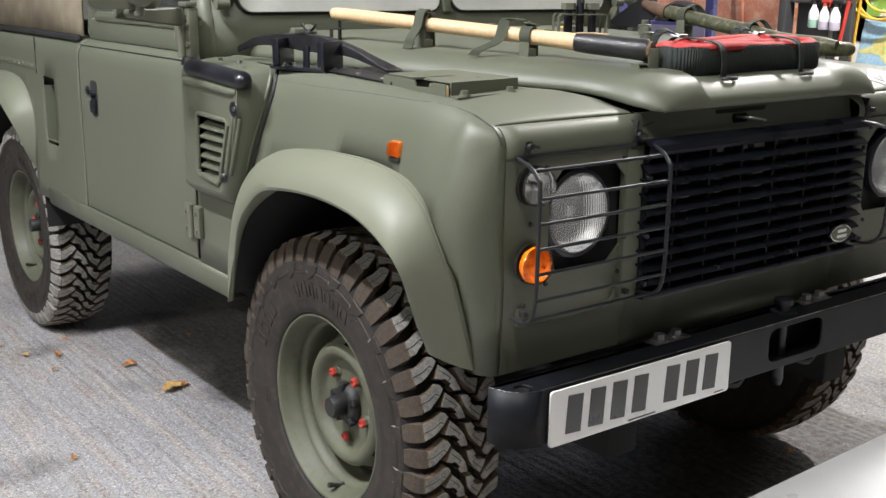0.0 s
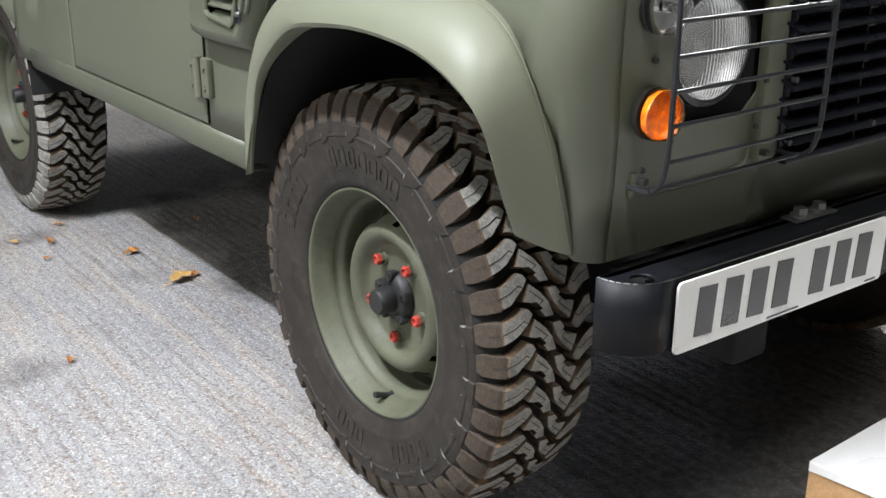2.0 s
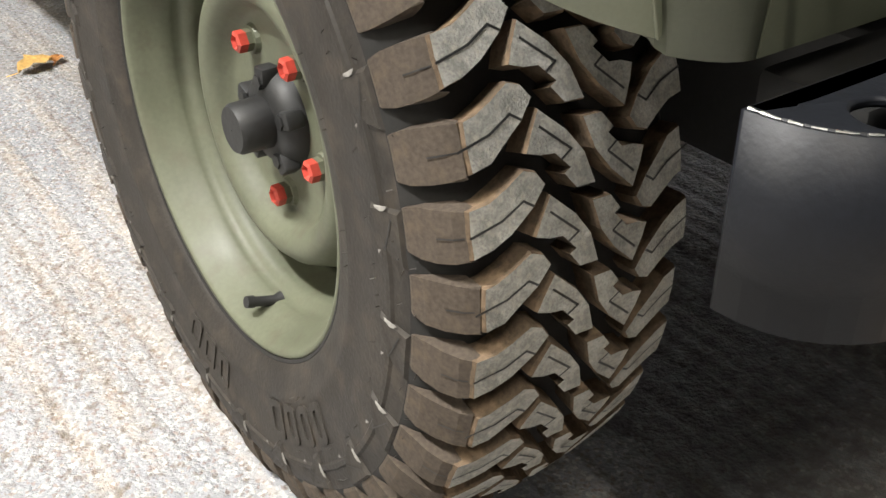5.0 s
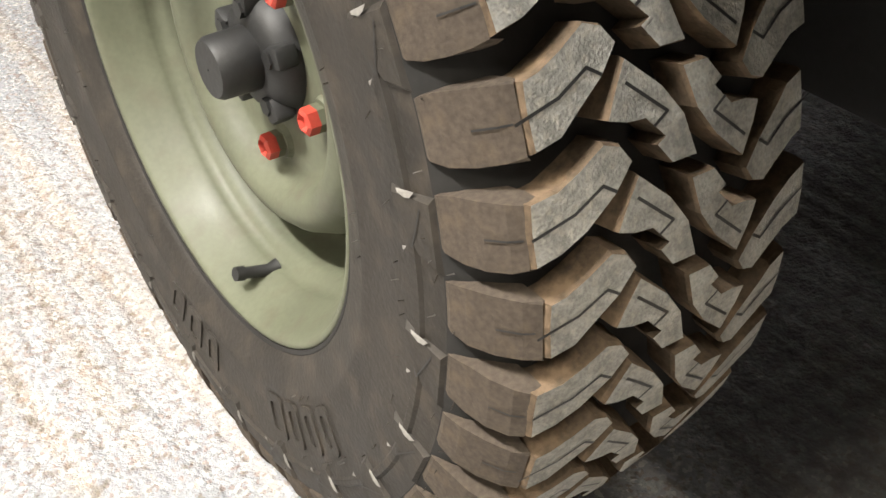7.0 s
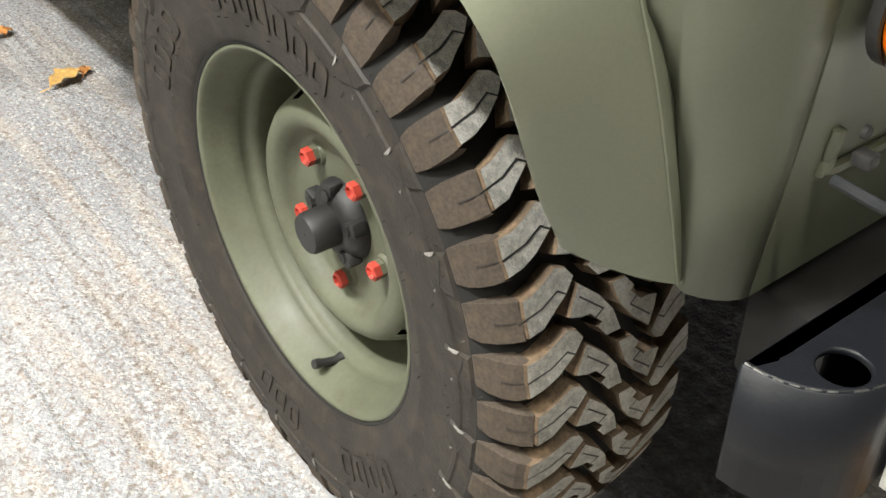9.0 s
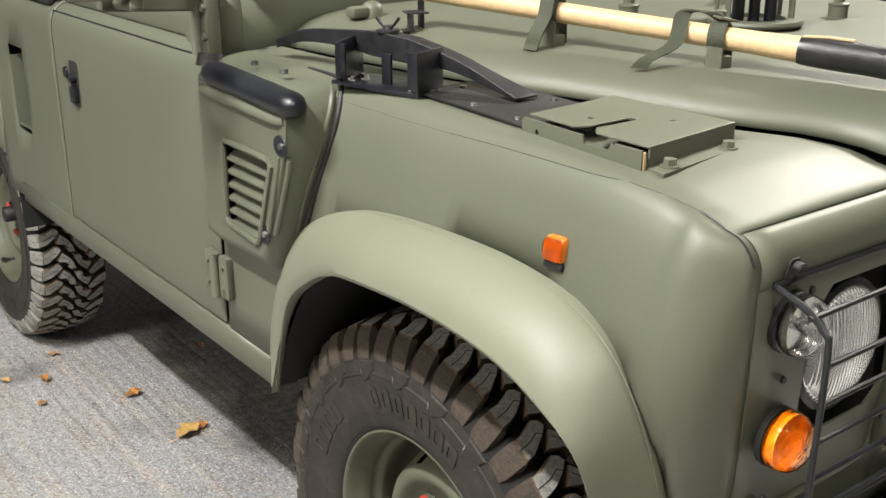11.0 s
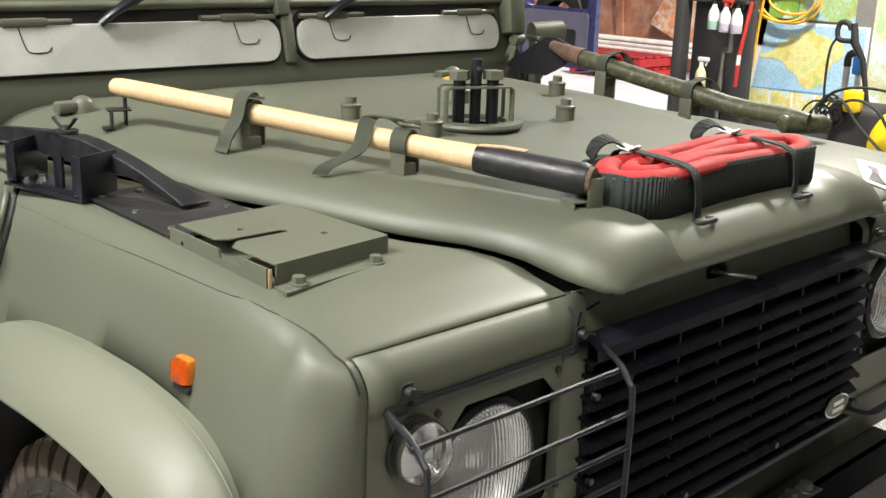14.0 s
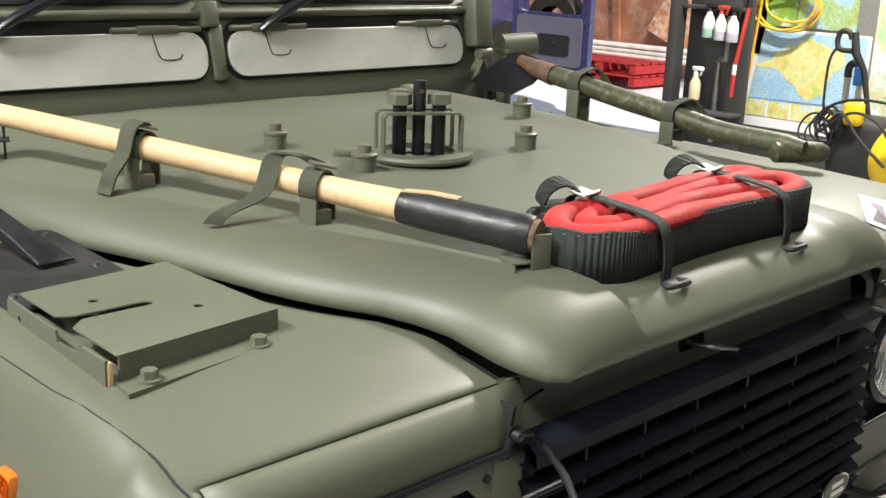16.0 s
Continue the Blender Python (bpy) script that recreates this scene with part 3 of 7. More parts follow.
def nose():
    """Grille panel, grille and valance between the lamp panels."""
    bm = B()
    slot = round_rect(-0.047, 1.104, 0.008, 1.124, 0.008)
    sheet(bm, [(-0.346, 1.085), (-0.346, 1.145), (0.346, 1.145), (0.346, 1.085)], [slot], lambda u, v, w: (u, -0.684 + w + 0.52 * (v - 1.085), v), 0.004)
    panel = part("slam_panel", bm, PAINT, car, "olive panel over the grille with a catch slot")
    bm = B()
    box(bm, (-0.02, -0.66, 1.11), (0.16, 0.004, 0.05))
    part("slot_backing", bm, DARK, panel)
    bm = B()
    tube(bm, smooth_line([(-0.036, -0.67, 1.118), (-0.026, -0.70, 1.118), (-0.008, -0.712, 1.115), (0.005, -0.718, 1.112)], 4), 0.0055, 8, flat=0.7)
    part("bonnet_catch", bm, STEEL, panel, "steel catch lever")
    for s in (-1, 1):
        bm = B()
        box(bm, (s * 0.365, -0.693, 0.93), (0.055, 0.02, 0.32), None, 0.004)
        part("grille_side_panel", bm, PAINT, car)
    bm = B()
    rows = []
    for z in (0.785, 0.75, 0.71, 0.67, 0.645):
        rows.append([(x, -0.699, z) for x in (-0.3475, -0.2, 0, 0.2, 0.3475)])
    loft(bm, rows)
    tuck(bm)
    part("valance", bm, PAINT, car, "olive lower front panel", solid=0.003)
    # radiator and dark space behind
    bm = B()
    box(bm, (0, -0.62, 0.93), (0.74, 0.02, 0.36))
    rad = part("radiator", bm, DARK, car, "dark radiator core behind the grille")
    for x, z, w, h in ((-0.16, 0.955, 0.03, 0.16), (-0.05, 0.965, 0.025, 0.17), (0.08, 0.95, 0.04, 0.2), (-0.1, 1.03, 0.12, 0.02), (0.02, 1.04, 0.04, 0.05), (0.12, 1.02, 0.03, 0.06), (0.2, 0.98, 0.012, 0.24)):
        bm = B()
        box(bm, (x, -0.645, z), (w, 0.02, h), None, 0.003)
        part("radiator_fitting", bm, STEEL if w < 0.05 else BLACK_DULL, rad)
    # grille
    Z0, Z1, GX = 0.772, 1.078, 0.352
    bm = B()
    for s in (-1, 1):
        box(bm, (s * (GX - 0.012), -0.692, (Z0 + Z1) / 2), (0.016, 0.03, Z1 - Z0 + 0.01), None, 0.004)
    rows = []
    for y, z in ((-0.69, 1.092), (-0.7110, 1.092), (-0.7260, 1.083), (-0.7280, 1.07), (-0.7210, 1.062), (-0.69, 1.066)):
        rows.append([(x, y, z) for x in (-GX - 0.004, -0.2, 0, 0.2, GX + 0.004)])
    loft(bm, rows)
    box(bm, (0, -0.7010, Z0 - 0.002), (2 * GX, 0.05, 0.014), None, 0.004)
    g = part("grille", bm, GRILLE_BLACK, car, "black slatted radiator grille")
    n = 9
    for k in range(n):
        z = Z0 + 0.022 + k * (Z1 - Z0 - 0.04) / n
        bm = B()
        loft(bm, [[(x, y, z + dz) for y, dz in ((-0.7245, -0.002), (-0.7285, 0.001), (-0.7275, 0.0035), (-0.7150, 0.013), (-0.6950, 0.017), (-0.6930, 0.014), (-0.7120, 0.009))] for x in (-GX - 0.003, GX + 0.003)], True, True)
        part("slat", bm, GRILLE_BLACK, g)
    for x in (-0.26, -0.155, -0.05, 0.055, 0.16, 0.265):
        bm = B()
        box(bm, (x, -0.702, (Z0 + Z1) / 2), (0.004, 0.026, Z1 - Z0 - 0.01))
        part("upright", bm, GRILLE_BLACK, g)
    for x, z in ((-0.35, 1.02), (-0.35, 0.90), (-0.35, 0.80), (0.35, 1.02), (0.35, 0.90), (0.35, 0.80), (-0.12, 0.80), (0.12, 0.80)):
        bm = B()
        rod(bm, (x, -0.7210, z), (x, -0.7285, z), 0.006, 0.005, 10)
        part("grille_screw", bm, BLACK, g)
    bm = B()
    sheet(bm, disc(0.285, 0.819, 0.036, 32, 0.58), [], lambda u, v, w: (u, -0.7330 + w, v), 0.006)
    badge = part("badge", bm, CHROME, g, "oval badge with bright rim")
    bm = B()
    sheet(bm, disc(0.285, 0.819, 0.032, 32, 0.56), [], lambda u, v, w: (u, -0.7345 + w, v), 0.001)
    part("badge_face", bm, PAINT_DULL, badge)
    bm = B()
    for z, w in ((0.826, 0.03), (0.813, 0.034)):
        box(bm, (0.285, -0.7352, z), (w, 0.001, 0.007))
    part("badge_mark", bm, PLATE_W, badge)


def bumper():
    Z0, Z1 = 0.545, 0.657
    yb, yf = -0.684, -0.756
    xe = 0.738

    def plan(inset):
        r = 0.070
        pts = [(-xe + inset, yb)]
        for a in np.linspace(0, math.pi / 2, 9):
            pts.append((-xe + inset + r - r * math.cos(a), yf + inset + r - r * math.sin(a)))
        return pts + [(-x, y) for x, y in pts[::-1]]

    out = plan(0)
    bm = B()
    # top plate with two end holes
    top = [(x, y) for x, y in out]
    sheet(bm, top, [disc(-0.690, -0.728, 0.018, 20), disc(0.690, -0.728, 0.018, 20)], lambda u, v, w: (u, v, Z1 - w), 0.006)
    b = part("bumper", bm, BUMPER_BLACK, car, "black steel bumper bar with rounded ends", bevel=0.002)
    bm = B()
    face = [p for p in out[1:-1]]
    curved = [p for p in face if p[0] < -0.65]
    loft(bm, [[(x, y, Z1 - 0.001) for x, y in [(-xe, yb)] + curved], [(x, y, Z0) for x, y in [(-xe, yb)] + curved]])
    part("bumper_end", bm, BUMPER_BLACK, b, solid=0.005)
    bm = B()
    loft(bm, [[(-x, y, Z1 - 0.001) for x, y in [(-xe, yb)] + curved], [(-x, y, Z0) for x, y in [(-xe, yb)] + curved]])
    part("bumper_end", bm, BUMPER_BLACK, b, solid=0.005)
    x0 = max(p[0] for p in curved)
    bm = B()
    holes = [round_rect(0.02, 0.565, 0.218, 0.642, 0.02)]
    sheet(bm, [(x0, Z0), (x0, Z1), (-x0, Z1), (-x0, Z0)], holes, lambda u, v, w: (u, yf + w, v), 0.006)
    part("bumper_face", bm, BUMPER_BLACK, b, bevel=0.0015)
    bm = B()
    sheet(bm, plan(0.006), [], lambda u, v, w: (u, v, Z0 + w), 0.006)
    part("bumper_flange", bm, BUMPER_BLACK, b)
    # added near-black crossmember fills the gap between bumper and valance, hiding lit floor
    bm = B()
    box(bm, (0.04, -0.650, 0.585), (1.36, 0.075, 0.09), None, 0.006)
    part("crossmember", bm, DARK, b, "near-black crossmember added in the gap behind the bumper")
    # paint rubbed through along the top edge
    rng = random.Random(12)
    edge = [Vector((x, y, Z1 - 0.0004)) for x, y in out[1:11]] + [Vector((-0.64 + 0.03 * k, yf, Z1 - 0.0004)) for k in range(1, 14)]
    bm = B()
    for p, q in zip(edge, edge[1:]):
        cuts = [0.0, 0.25, 0.5, 0.75, 1.0]
        for u, v in zip(cuts, cuts[1:]):
            if rng.random() < 0.72:
                r = rng.uniform(0.0006, 0.0015)
                rod(bm, p.lerp(q, u), p.lerp(q, v), r, r * rng.uniform(0.5, 1.0), 6)
    part("rubbed_edge", bm, STEEL, b, "bare metal along the rubbed bumper edge")
    # fixings along the top
    for x in (-0.255, 0.262):
        bm = B()
        box(bm, (x, -0.695, Z1 + 0.003), (0.11, 0.036, 0.005), None, 0.002)
        plate = part("fixing_plate", bm, STEEL, b)
        for dx in (-0.026, 0.026):
            bm = B()
            rod(bm, (x + dx, -0.695, Z1 + 0.005), (x + dx, -0.695, Z1 + 0.009), 0.017, 0.017, 16)
            rod(bm, (x + dx, -0.695, Z1 + 0.009), (x + dx, -0.695, Z1 + 0.02), 0.013, 0.012, 6)
            part("bolt", bm, STEEL, b)
    bm = B()
    rod(bm, (0.12, -0.715, Z1), (0.12, -0.715, Z1 + 0.006), 0.03, 0.03, 20)
    rod(bm, (0.12, -0.715, Z1 + 0.006), (0.12, -0.715, Z1 + 0.022), 0.015, 0.015, 16)
    rod(bm, (0.12, -0.715, Z1 + 0.022), (0.12, -0.715, Z1 + 0.034), 0.022, 0.022, 16)
    rod(bm, (0.12, -0.715, 0.50), (0.12, -0.715, Z1), 0.012, 0.012, 14)
    rod(bm, (0.12, -0.715, 0.48), (0.12, -0.715, 0.50), 0.009, 0.014, 14)
    part("towing_pin", bm, BLACK, b, "black towing pin through the bumper slot")
    bm = B()
    for x in (-0.02, 0.255):
        bm = B()
        tube(bm, smooth_line([(x - 0.03, -0.66, 0.55), (x - 0.034, -0.69, 0.52), (x, -0.70, 0.505), (x + 0.034, -0.69, 0.52), (x + 0.03, -0.66, 0.55)], 5), 0.009, 8)
        part("lashing_eye", bm, BLACK_DULL, b)
    # number plate: bars stand for the characters
    bm = B()
    sheet(bm, round_rect(-0.652, 0.537, -0.128, 0.650, 0.008), [], lambda u, v, w: (u, -0.7645 + w, v), 0.005)
    plate = part("number_plate", bm, PLATE_W, car, "white number plate with dark bars")
    x = -0.612
    for k in range(7):
        if k == 4:
            x += 0.034
        bm = B()
        box(bm, (x + 0.022, -0.7652, 0.5945), (0.040, 0.0012, 0.078), pose(0, 0, 0, 0, 4, 0))
        part("plate_bar", bm, PLATE_K, plate)
        x += 0.0605
    for x, w in ((-0.40, 0.08), (-0.16, 0.03)):
        bm = B()
        box(bm, (x, -0.7652, 0.5425), (w, 0.001, 0.0025))
        part("plate_small_print", bm, PLATE_K, plate)


LEAN = True
for s in (-1, 1):
    SPREAD = SPREAD_TOP
    front_wing(s)
    SPREAD = SPREAD_FRONT
    lamp_panel(s)
nose()
LEAN = False
SPREAD = SPREAD_TOP
bonnet()
SPREAD = None
bumper()


# ---- wheels ----
LUGS = 44
grow = lambda r: r + 0.008 * min(1.0, max(0.0, (r - 0.30) / 0.09))


def bend(a, c, r, xo, flip=1):
    """Tread coordinates (a inward from the outer edge, c round the tyre) onto the tyre."""
    t = c / WHEEL_R
    return Vector((xo + a, r * math.cos(t), r * math.sin(t)))


def lug_mesh(name, poly, drop, cut=()):
    """One tread block: the outline on the tread, a chamfered top and brown flanks down to the carcass."""
    bm = B()
    mid = Vector((sum(p[0] for p in poly) / len(poly), sum(p[1] for p in poly) / len(poly)))
    crown = lambda a: WHEEL_R - 0.010 * ((a - 0.105) / 0.105) ** 2
    rows = []
    for h, shrink in ((-drop, -0.03), (-0.003, 0.0), (0.0, 0.045)):
        row = []
        for a, c in poly:
            q = mid + (Vector((a, c)) - mid) * (1 - shrink)
            row.append(bend(q.x, q.y, crown(q.x) + h, -0.105))
        rows.append(row)
    loft(bm, rows, True)
    for f in list(bm.faces)[: 2 * len(poly)]:
        f.material_index = 2
    bm.verts.ensure_lookup_table()
    bm.faces.new(bm.verts[-len(poly):])
    bmesh.ops.recalc_face_normals(bm, faces=bm.faces[:])
    for p, q in zip(cut, cut[1:]):
        p, q = Vector(p), Vector(q)
        d = (q - p).normalized() * 0.0005
        w = Vector((-d.y, d.x)) * 1.8
        f = bm.faces.new([bm.verts.new(bend(v.x, v.y, crown(v.x) + 0.0003, -0.105)) for v in (p - d + w, q + d + w, q + d - w, p - d - w)])
        f.material_index = 1
    me = bpy.data.meshes.new(name)
    bm.to_mesh(me)
    bm.free()
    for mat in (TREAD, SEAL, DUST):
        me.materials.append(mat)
    return me


SH_CUT = [(0.004, 0.019), (0.028, 0.013), (0.0455, 0.0035), (0.053, 0.009)]
CB_CUT = [(0.066, 0.017), (0.089, 0.038), (0.080, 0.043)]
SH = [(0.004, 0.0), (0.020, -0.002), (0.034, -0.009), (0.049, -0.018), (0.059, -0.014), (0.0655, -0.004), (0.054, 0.010), (0.035, 0.025), (0.019, 0.033), (0.004, 0.0365), (0.003, 0.015)]
CB = [(0.067, 0.004), (0.088, 0.024), (0.101, 0.043), (0.108, 0.068), (0.0905, 0.067), (0.081, 0.054), (0.087, 0.051), (0.075, 0.0375), (0.063, 0.036), (0.052, 0.032), (0.057, 0.021)]
# every other shoulder block stands a little further in
SH_IN = [(a + 0.007 if a < 0.02 else a, c) for a, c in SH]
mirror_poly = lambda p: [(0.21 - a, -c) for a, c in p]
TURN = 0.086 / WHEEL_R
LUG_KINDS = []
for outline in (SH, SH_IN):
    LUG_KINDS.append([(lug_mesh("shoulder_block", outline, 0.022, SH_CUT), 0.0), (lug_mesh("shoulder_block", mirror_poly(outline), 0.022, mirror_poly(SH_CUT)), TURN)])
CENTRE = [(lug_mesh("centre_block", CB, 0.022, CB_CUT), 0.0), (lug_mesh("centre_block", mirror_poly(CB), 0.022, mirror_poly(CB_CUT)), TURN)]
for pair in LUG_KINDS:
    pair += CENTRE


def side_lug_mesh(shift):
    """The shoulder block's flank that runs down into the sidewall, with a short sipe."""
    bm = B()
    outer, inner = [], []
    for r, x, c0, c1 in ((0.3985 + shift * 0.15, -0.1015 + shift, 0.0005, 0.036), (0.392, -0.1075 + shift * 0.8, -0.0005, 0.0375), (0.380, -0.1135 + shift * 0.5, -0.001, 0.038), (0.366, -0.1170, -0.001, 0.037), (0.354, -0.1190, 0.001, 0.034), (0.348, -0.1175, 0.003, 0.031)):
        r = grow(r)
        outer.append([Vector((x, r * math.cos(c / r), r * math.sin(c / r))) for c in (c0, (c0 + c1) / 2, c1)])
        inner.append([Vector((min(x + 0.018, -0.094), r * math.cos(c / r), r * math.sin(c / r))) for c in (c0 - 0.002, c1 + 0.002)])
    loft(bm, outer)
    loft(bm, [[i[0], o[0]] for i, o in zip(inner, outer)])
    loft(bm, [[i[1], o[2]] for i, o in zip(inner, outer)])
    bmesh.ops.remove_doubles(bm, verts=bm.verts[:], dist=1e-5)
    bmesh.ops.recalc_face_normals(bm, faces=bm.faces[:])
    line = [(grow(0.3975), -0.1027 + shift), (grow(0.392), -0.1083 + shift * 0.8), (grow(0.381), -0.1139 + shift * 0.5)]
    for (r0, x0), (r1, x1) in zip(line, line[1:]):
        f = bm.faces.new([bm.verts.new((x - 0.0004, r * math.cos(k / r), r * math.sin(k / r))) for r, x, k in ((r0, x0, 0.0185), (r0, x0, 0.0196), (r1, x1, 0.0196), (r1, x1, 0.0185))])
        f.material_index = 1
    me = bpy.data.meshes.new("side_block")
    bm.to_mesh(me)
    bm.free()
    me.materials.append(FLANK)
    me.materials.append(SEAL)
    return me


def wall_x(r):
    return interp(r, [(grow(a), b) for a, b in [(0.262, -0.1155), (0.27, -0.1165), (0.30, -0.1195), (0.325, -0.1208), (0.333, -0.1205), (0.350, -0.1185), (0.362, -0.114)]])


def side_mark_mesh():
    """Raised pad on the sidewall under every other block, with a hooked sipe and pale edges: scuffs and caught light in
    the colour.
    """
    bm = B()
    at_wall = lambda r, c, up: Vector((wall_x(r) - up, r * math.cos(c / r), r * math.sin(c / r)))
    low = [(0.356, -0.003), (0.356, 0.046), (0.338, 0.040), (0.318, 0.014), (0.316, -0.002)]
    top = [(0.353, 0.002), (0.353, 0.041), (0.339, 0.035), (0.322, 0.012), (0.321, 0.002)]
    loft(bm, [[at_wall(r, c, -0.001) for r, c in low], [at_wall(r, c, 0.0028) for r, c in top]], True)
    bm.verts.ensure_lookup_table()
    bm.faces.new(bm.verts[5:10])
    bmesh.ops.recalc_face_normals(bm, faces=bm.faces[:])
    for p, q in (((0.346, 0.006), (0.3345, 0.032)), ((0.3345, 0.032), (0.332, 0.026))):
        f = bm.faces.new([bm.verts.new(at_wall(r, c, 0.0032)) for r, c in (p, q, (q[0] - 0.0011, q[1]), (p[0] - 0.0011, p[1]))])
        f.material_index = 1
    for c, w, r0, r1 in ((-0.0015, 0.0035, 0.326, 0.342), (0.034, 0.004, 0.323, 0.328)):
        f = bm.faces.new([bm.verts.new(at_wall(r, k, 0.0024 + 0.0008 * (k > c))) for r, k in ((r0, c), (r1, c - 0.001), (r1 - 0.003, c + w * 0.7), ((r0 + r1) / 2, c + w), (r0 + 0.002, c + w * 0.5))])
        f.material_index = 2
    me = bpy.data.meshes.new("side_mark")
    bm.to_mesh(me)
    bm.free()
    for mat in (RUBBER, SEAL, SCUFF_GLINT):
        me.materials.append(mat)
    return me


SIDE_LUGS, SIDE_MARK = [side_lug_mesh(0.0), side_lug_mesh(0.006)], side_mark_mesh()

TYRE_PROFILE = [(0.224, -0.078), (0.2285, -0.094), (0.231, -0.103), (0.238, -0.1085), (0.248, -0.1125), (0.262, -0.1155), (0.266, -0.117), (0.270, -0.116), (0.300, -0.1195), (0.325, -0.1205), (0.327, -0.1225), (0.331, -0.1222), (0.333, -0.1200), (0.350, -0.1185), (0.362, -0.112), (0.374, -0.102), (0.384, -0.092), (0.388, -0.06), (0.389, 0.0), (0.388, 0.06), (0.384, 0.092), (0.366, 0.114), (0.33, 0.1225), (0.27, 0.117), (0.23, 0.105), (0.214, 0.085)]
RIM_PROFILE = [(0.225, -0.085), (0.2275, -0.095), (0.229, -0.0995), (0.2275, -0.103), (0.2235, -0.1025), (0.2210, -0.0985), (0.2185, -0.093), (0.2160, -0.0865), (0.2128, -0.078), (0.2090, -0.070), (0.2050, -0.060), (0.2045, -0.056), (0.2045, -0.050), (0.2010, -0.045), (0.1960, -0.042), (0.1930, -0.034), (0.1925, -0.018), (0.1935, -0.004), (0.1940, 0.014), (0.1860, 0.024), (0.1760, 0.016), (0.1690, -0.002), (0.164, -0.012), (0.157, -0.030), (0.150, -0.046), (0.141, -0.055), (0.131, -0.0575), (0.121, -0.054), (0.113, -0.044), (0.107, -0.034), (0.100, -0.031), (0.045, -0.030)]


def wheel(place, turn, near, s):
    """Steel wheel with mud tyre; the outer side faces -x before turning."""
    m = Matrix.Translation(place) @ (pose(0, 0, 0, 0, 0, 180) if s > 0 else Matrix()) @ pose(0, 0, 0, turn, 0, 0)
    bm = B()
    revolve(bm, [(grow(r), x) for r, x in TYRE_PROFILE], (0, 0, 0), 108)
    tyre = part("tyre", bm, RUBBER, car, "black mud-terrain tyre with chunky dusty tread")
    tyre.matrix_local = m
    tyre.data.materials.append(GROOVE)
    # carcass between the blocks takes the shade colour
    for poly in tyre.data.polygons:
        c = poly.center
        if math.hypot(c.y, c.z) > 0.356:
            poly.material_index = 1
    spin = lambda k, off=0.0: pose(0, 0, 0, math.degrees(radians(166) + k * 2 * math.pi / LUGS + off), 0, 0)
    if near:
        for k in range(LUGS):
            for me, off in LUG_KINDS[k % 2]:
                ob = new("tread_block", me)
                ob.parent = tyre
                ob.matrix_local = spin(k, off)
            ob = new("side_block", SIDE_LUGS[k % 2])
            ob.parent = tyre
            ob.matrix_local = spin(k)
        for k in range(0, LUGS, 2):
            ob = new("sidewall_pad", SIDE_MARK)
            ob.parent = tyre
            ob.matrix_local = spin(k + 0.1)
        # moulding hairs left on the rubber
        rng = random.Random(8)
        bm = B()
        for k in range(150):
            t, r = rng.uniform(0, 2 * math.pi), rng.choice((0.262, 0.312, 0.316, 0.346, 0.350, 0.362))
            p = Vector((wall_x(r) - 0.0005, r * math.cos(t), r * math.sin(t)))
            rod(bm, p, p + Vector((-0.004, rng.uniform(-0.003, 0.003), rng.uniform(-0.003, 0.003))), 0.0006, 0.0003, 4)
        tagged(part("moulding_hairs", bm, RUBBER, tyre), kind="stuff")
    else:
        bm = B()
        for k in range(LUGS):
            for me, off in [*LUG_KINDS[k % 2], (SIDE_LUGS[k % 2], 0.0)]:
                n = len(bm.verts)
                bm.from_mesh(me)
                bm.verts.ensure_lookup_table()
                bmesh.ops.transform(bm, matrix=spin(k, off), verts=bm.verts[n:])
        tread = part("tread", bm, TREAD, tyre, smooth=False)
        tread.data.materials.append(SEAL)
        tread.data.materials.append(DUST)
        tagged(tread, kind="stuff")
    # raised marks that stand for the sidewall's lettering
    rng = random.Random(5)
    for a0, count in ((42, 4), (114, 7), (248, 4), (288, 3)):
        for k in range(count):
            a = radians(a0 - k * 7.0)
            bm = B()
            w = rng.choice((0.024, 0.027, 0.029))
            sheet(bm, round_rect(0.270, -w / 2, 0.311, w / 2, 0.007, 3), [round_rect(0.2775, -w / 2 + 0.0065, 0.3035, w / 2 - 0.0065, 0.004, 2)], lambda r, c, ww: Vector((wall_x(r) + 0.0005 - ww, r * math.cos(a + c / max(r, 0.01)), r * math.sin(a + c / max(r, 0.01)))), 0.0022)
            part("sidewall_mark", bm, RUBBER, tyre)
    # rim
    bm = B()
    def gap(i, k):
        return i in (22, 23) and k % 9 in (0, 1)
    revolve(bm, RIM_PROFILE, (0, 0, 0), 108, skip=gap)
    rim = part("rim", bm, RIM_PAINT, car, "olive painted steel wheel rim", angle=75)
    rim.matrix_local = m
    bm = B()
    revolve(bm, [(0.2285, -0.1030), (0.2315, -0.1046), (0.2335, -0.1040)], (0, 0, 0), 96)
    part("bead_line", bm, GROOVE, rim, "dark line between tyre and rim")
    bm = B()
    rod(bm, (0.06, 0, 0), (0.065, 0, 0), 0.19, 0.19, 40)
    part("brake_backing", bm, DARK, rim)
    bm = B()
    revolve(bm, [(0.052, -0.029), (0.051, -0.036), (0.046, -0.044), (0.040, -0.050), (0.0265, -0.052), (0.0255, -0.082), (0.023, -0.0865), (0.001, -0.087)], (0, 0, 0), 36)
    for k in range(5):
        t = radians(52 + 36 + 72 * k)
        rod(bm, (-0.036, 0.041 * math.cos(t), 0.041 * math.sin(t)), (-0.056, 0.041 * math.cos(t), 0.041 * math.sin(t)), 0.008, 0.0075, 6)
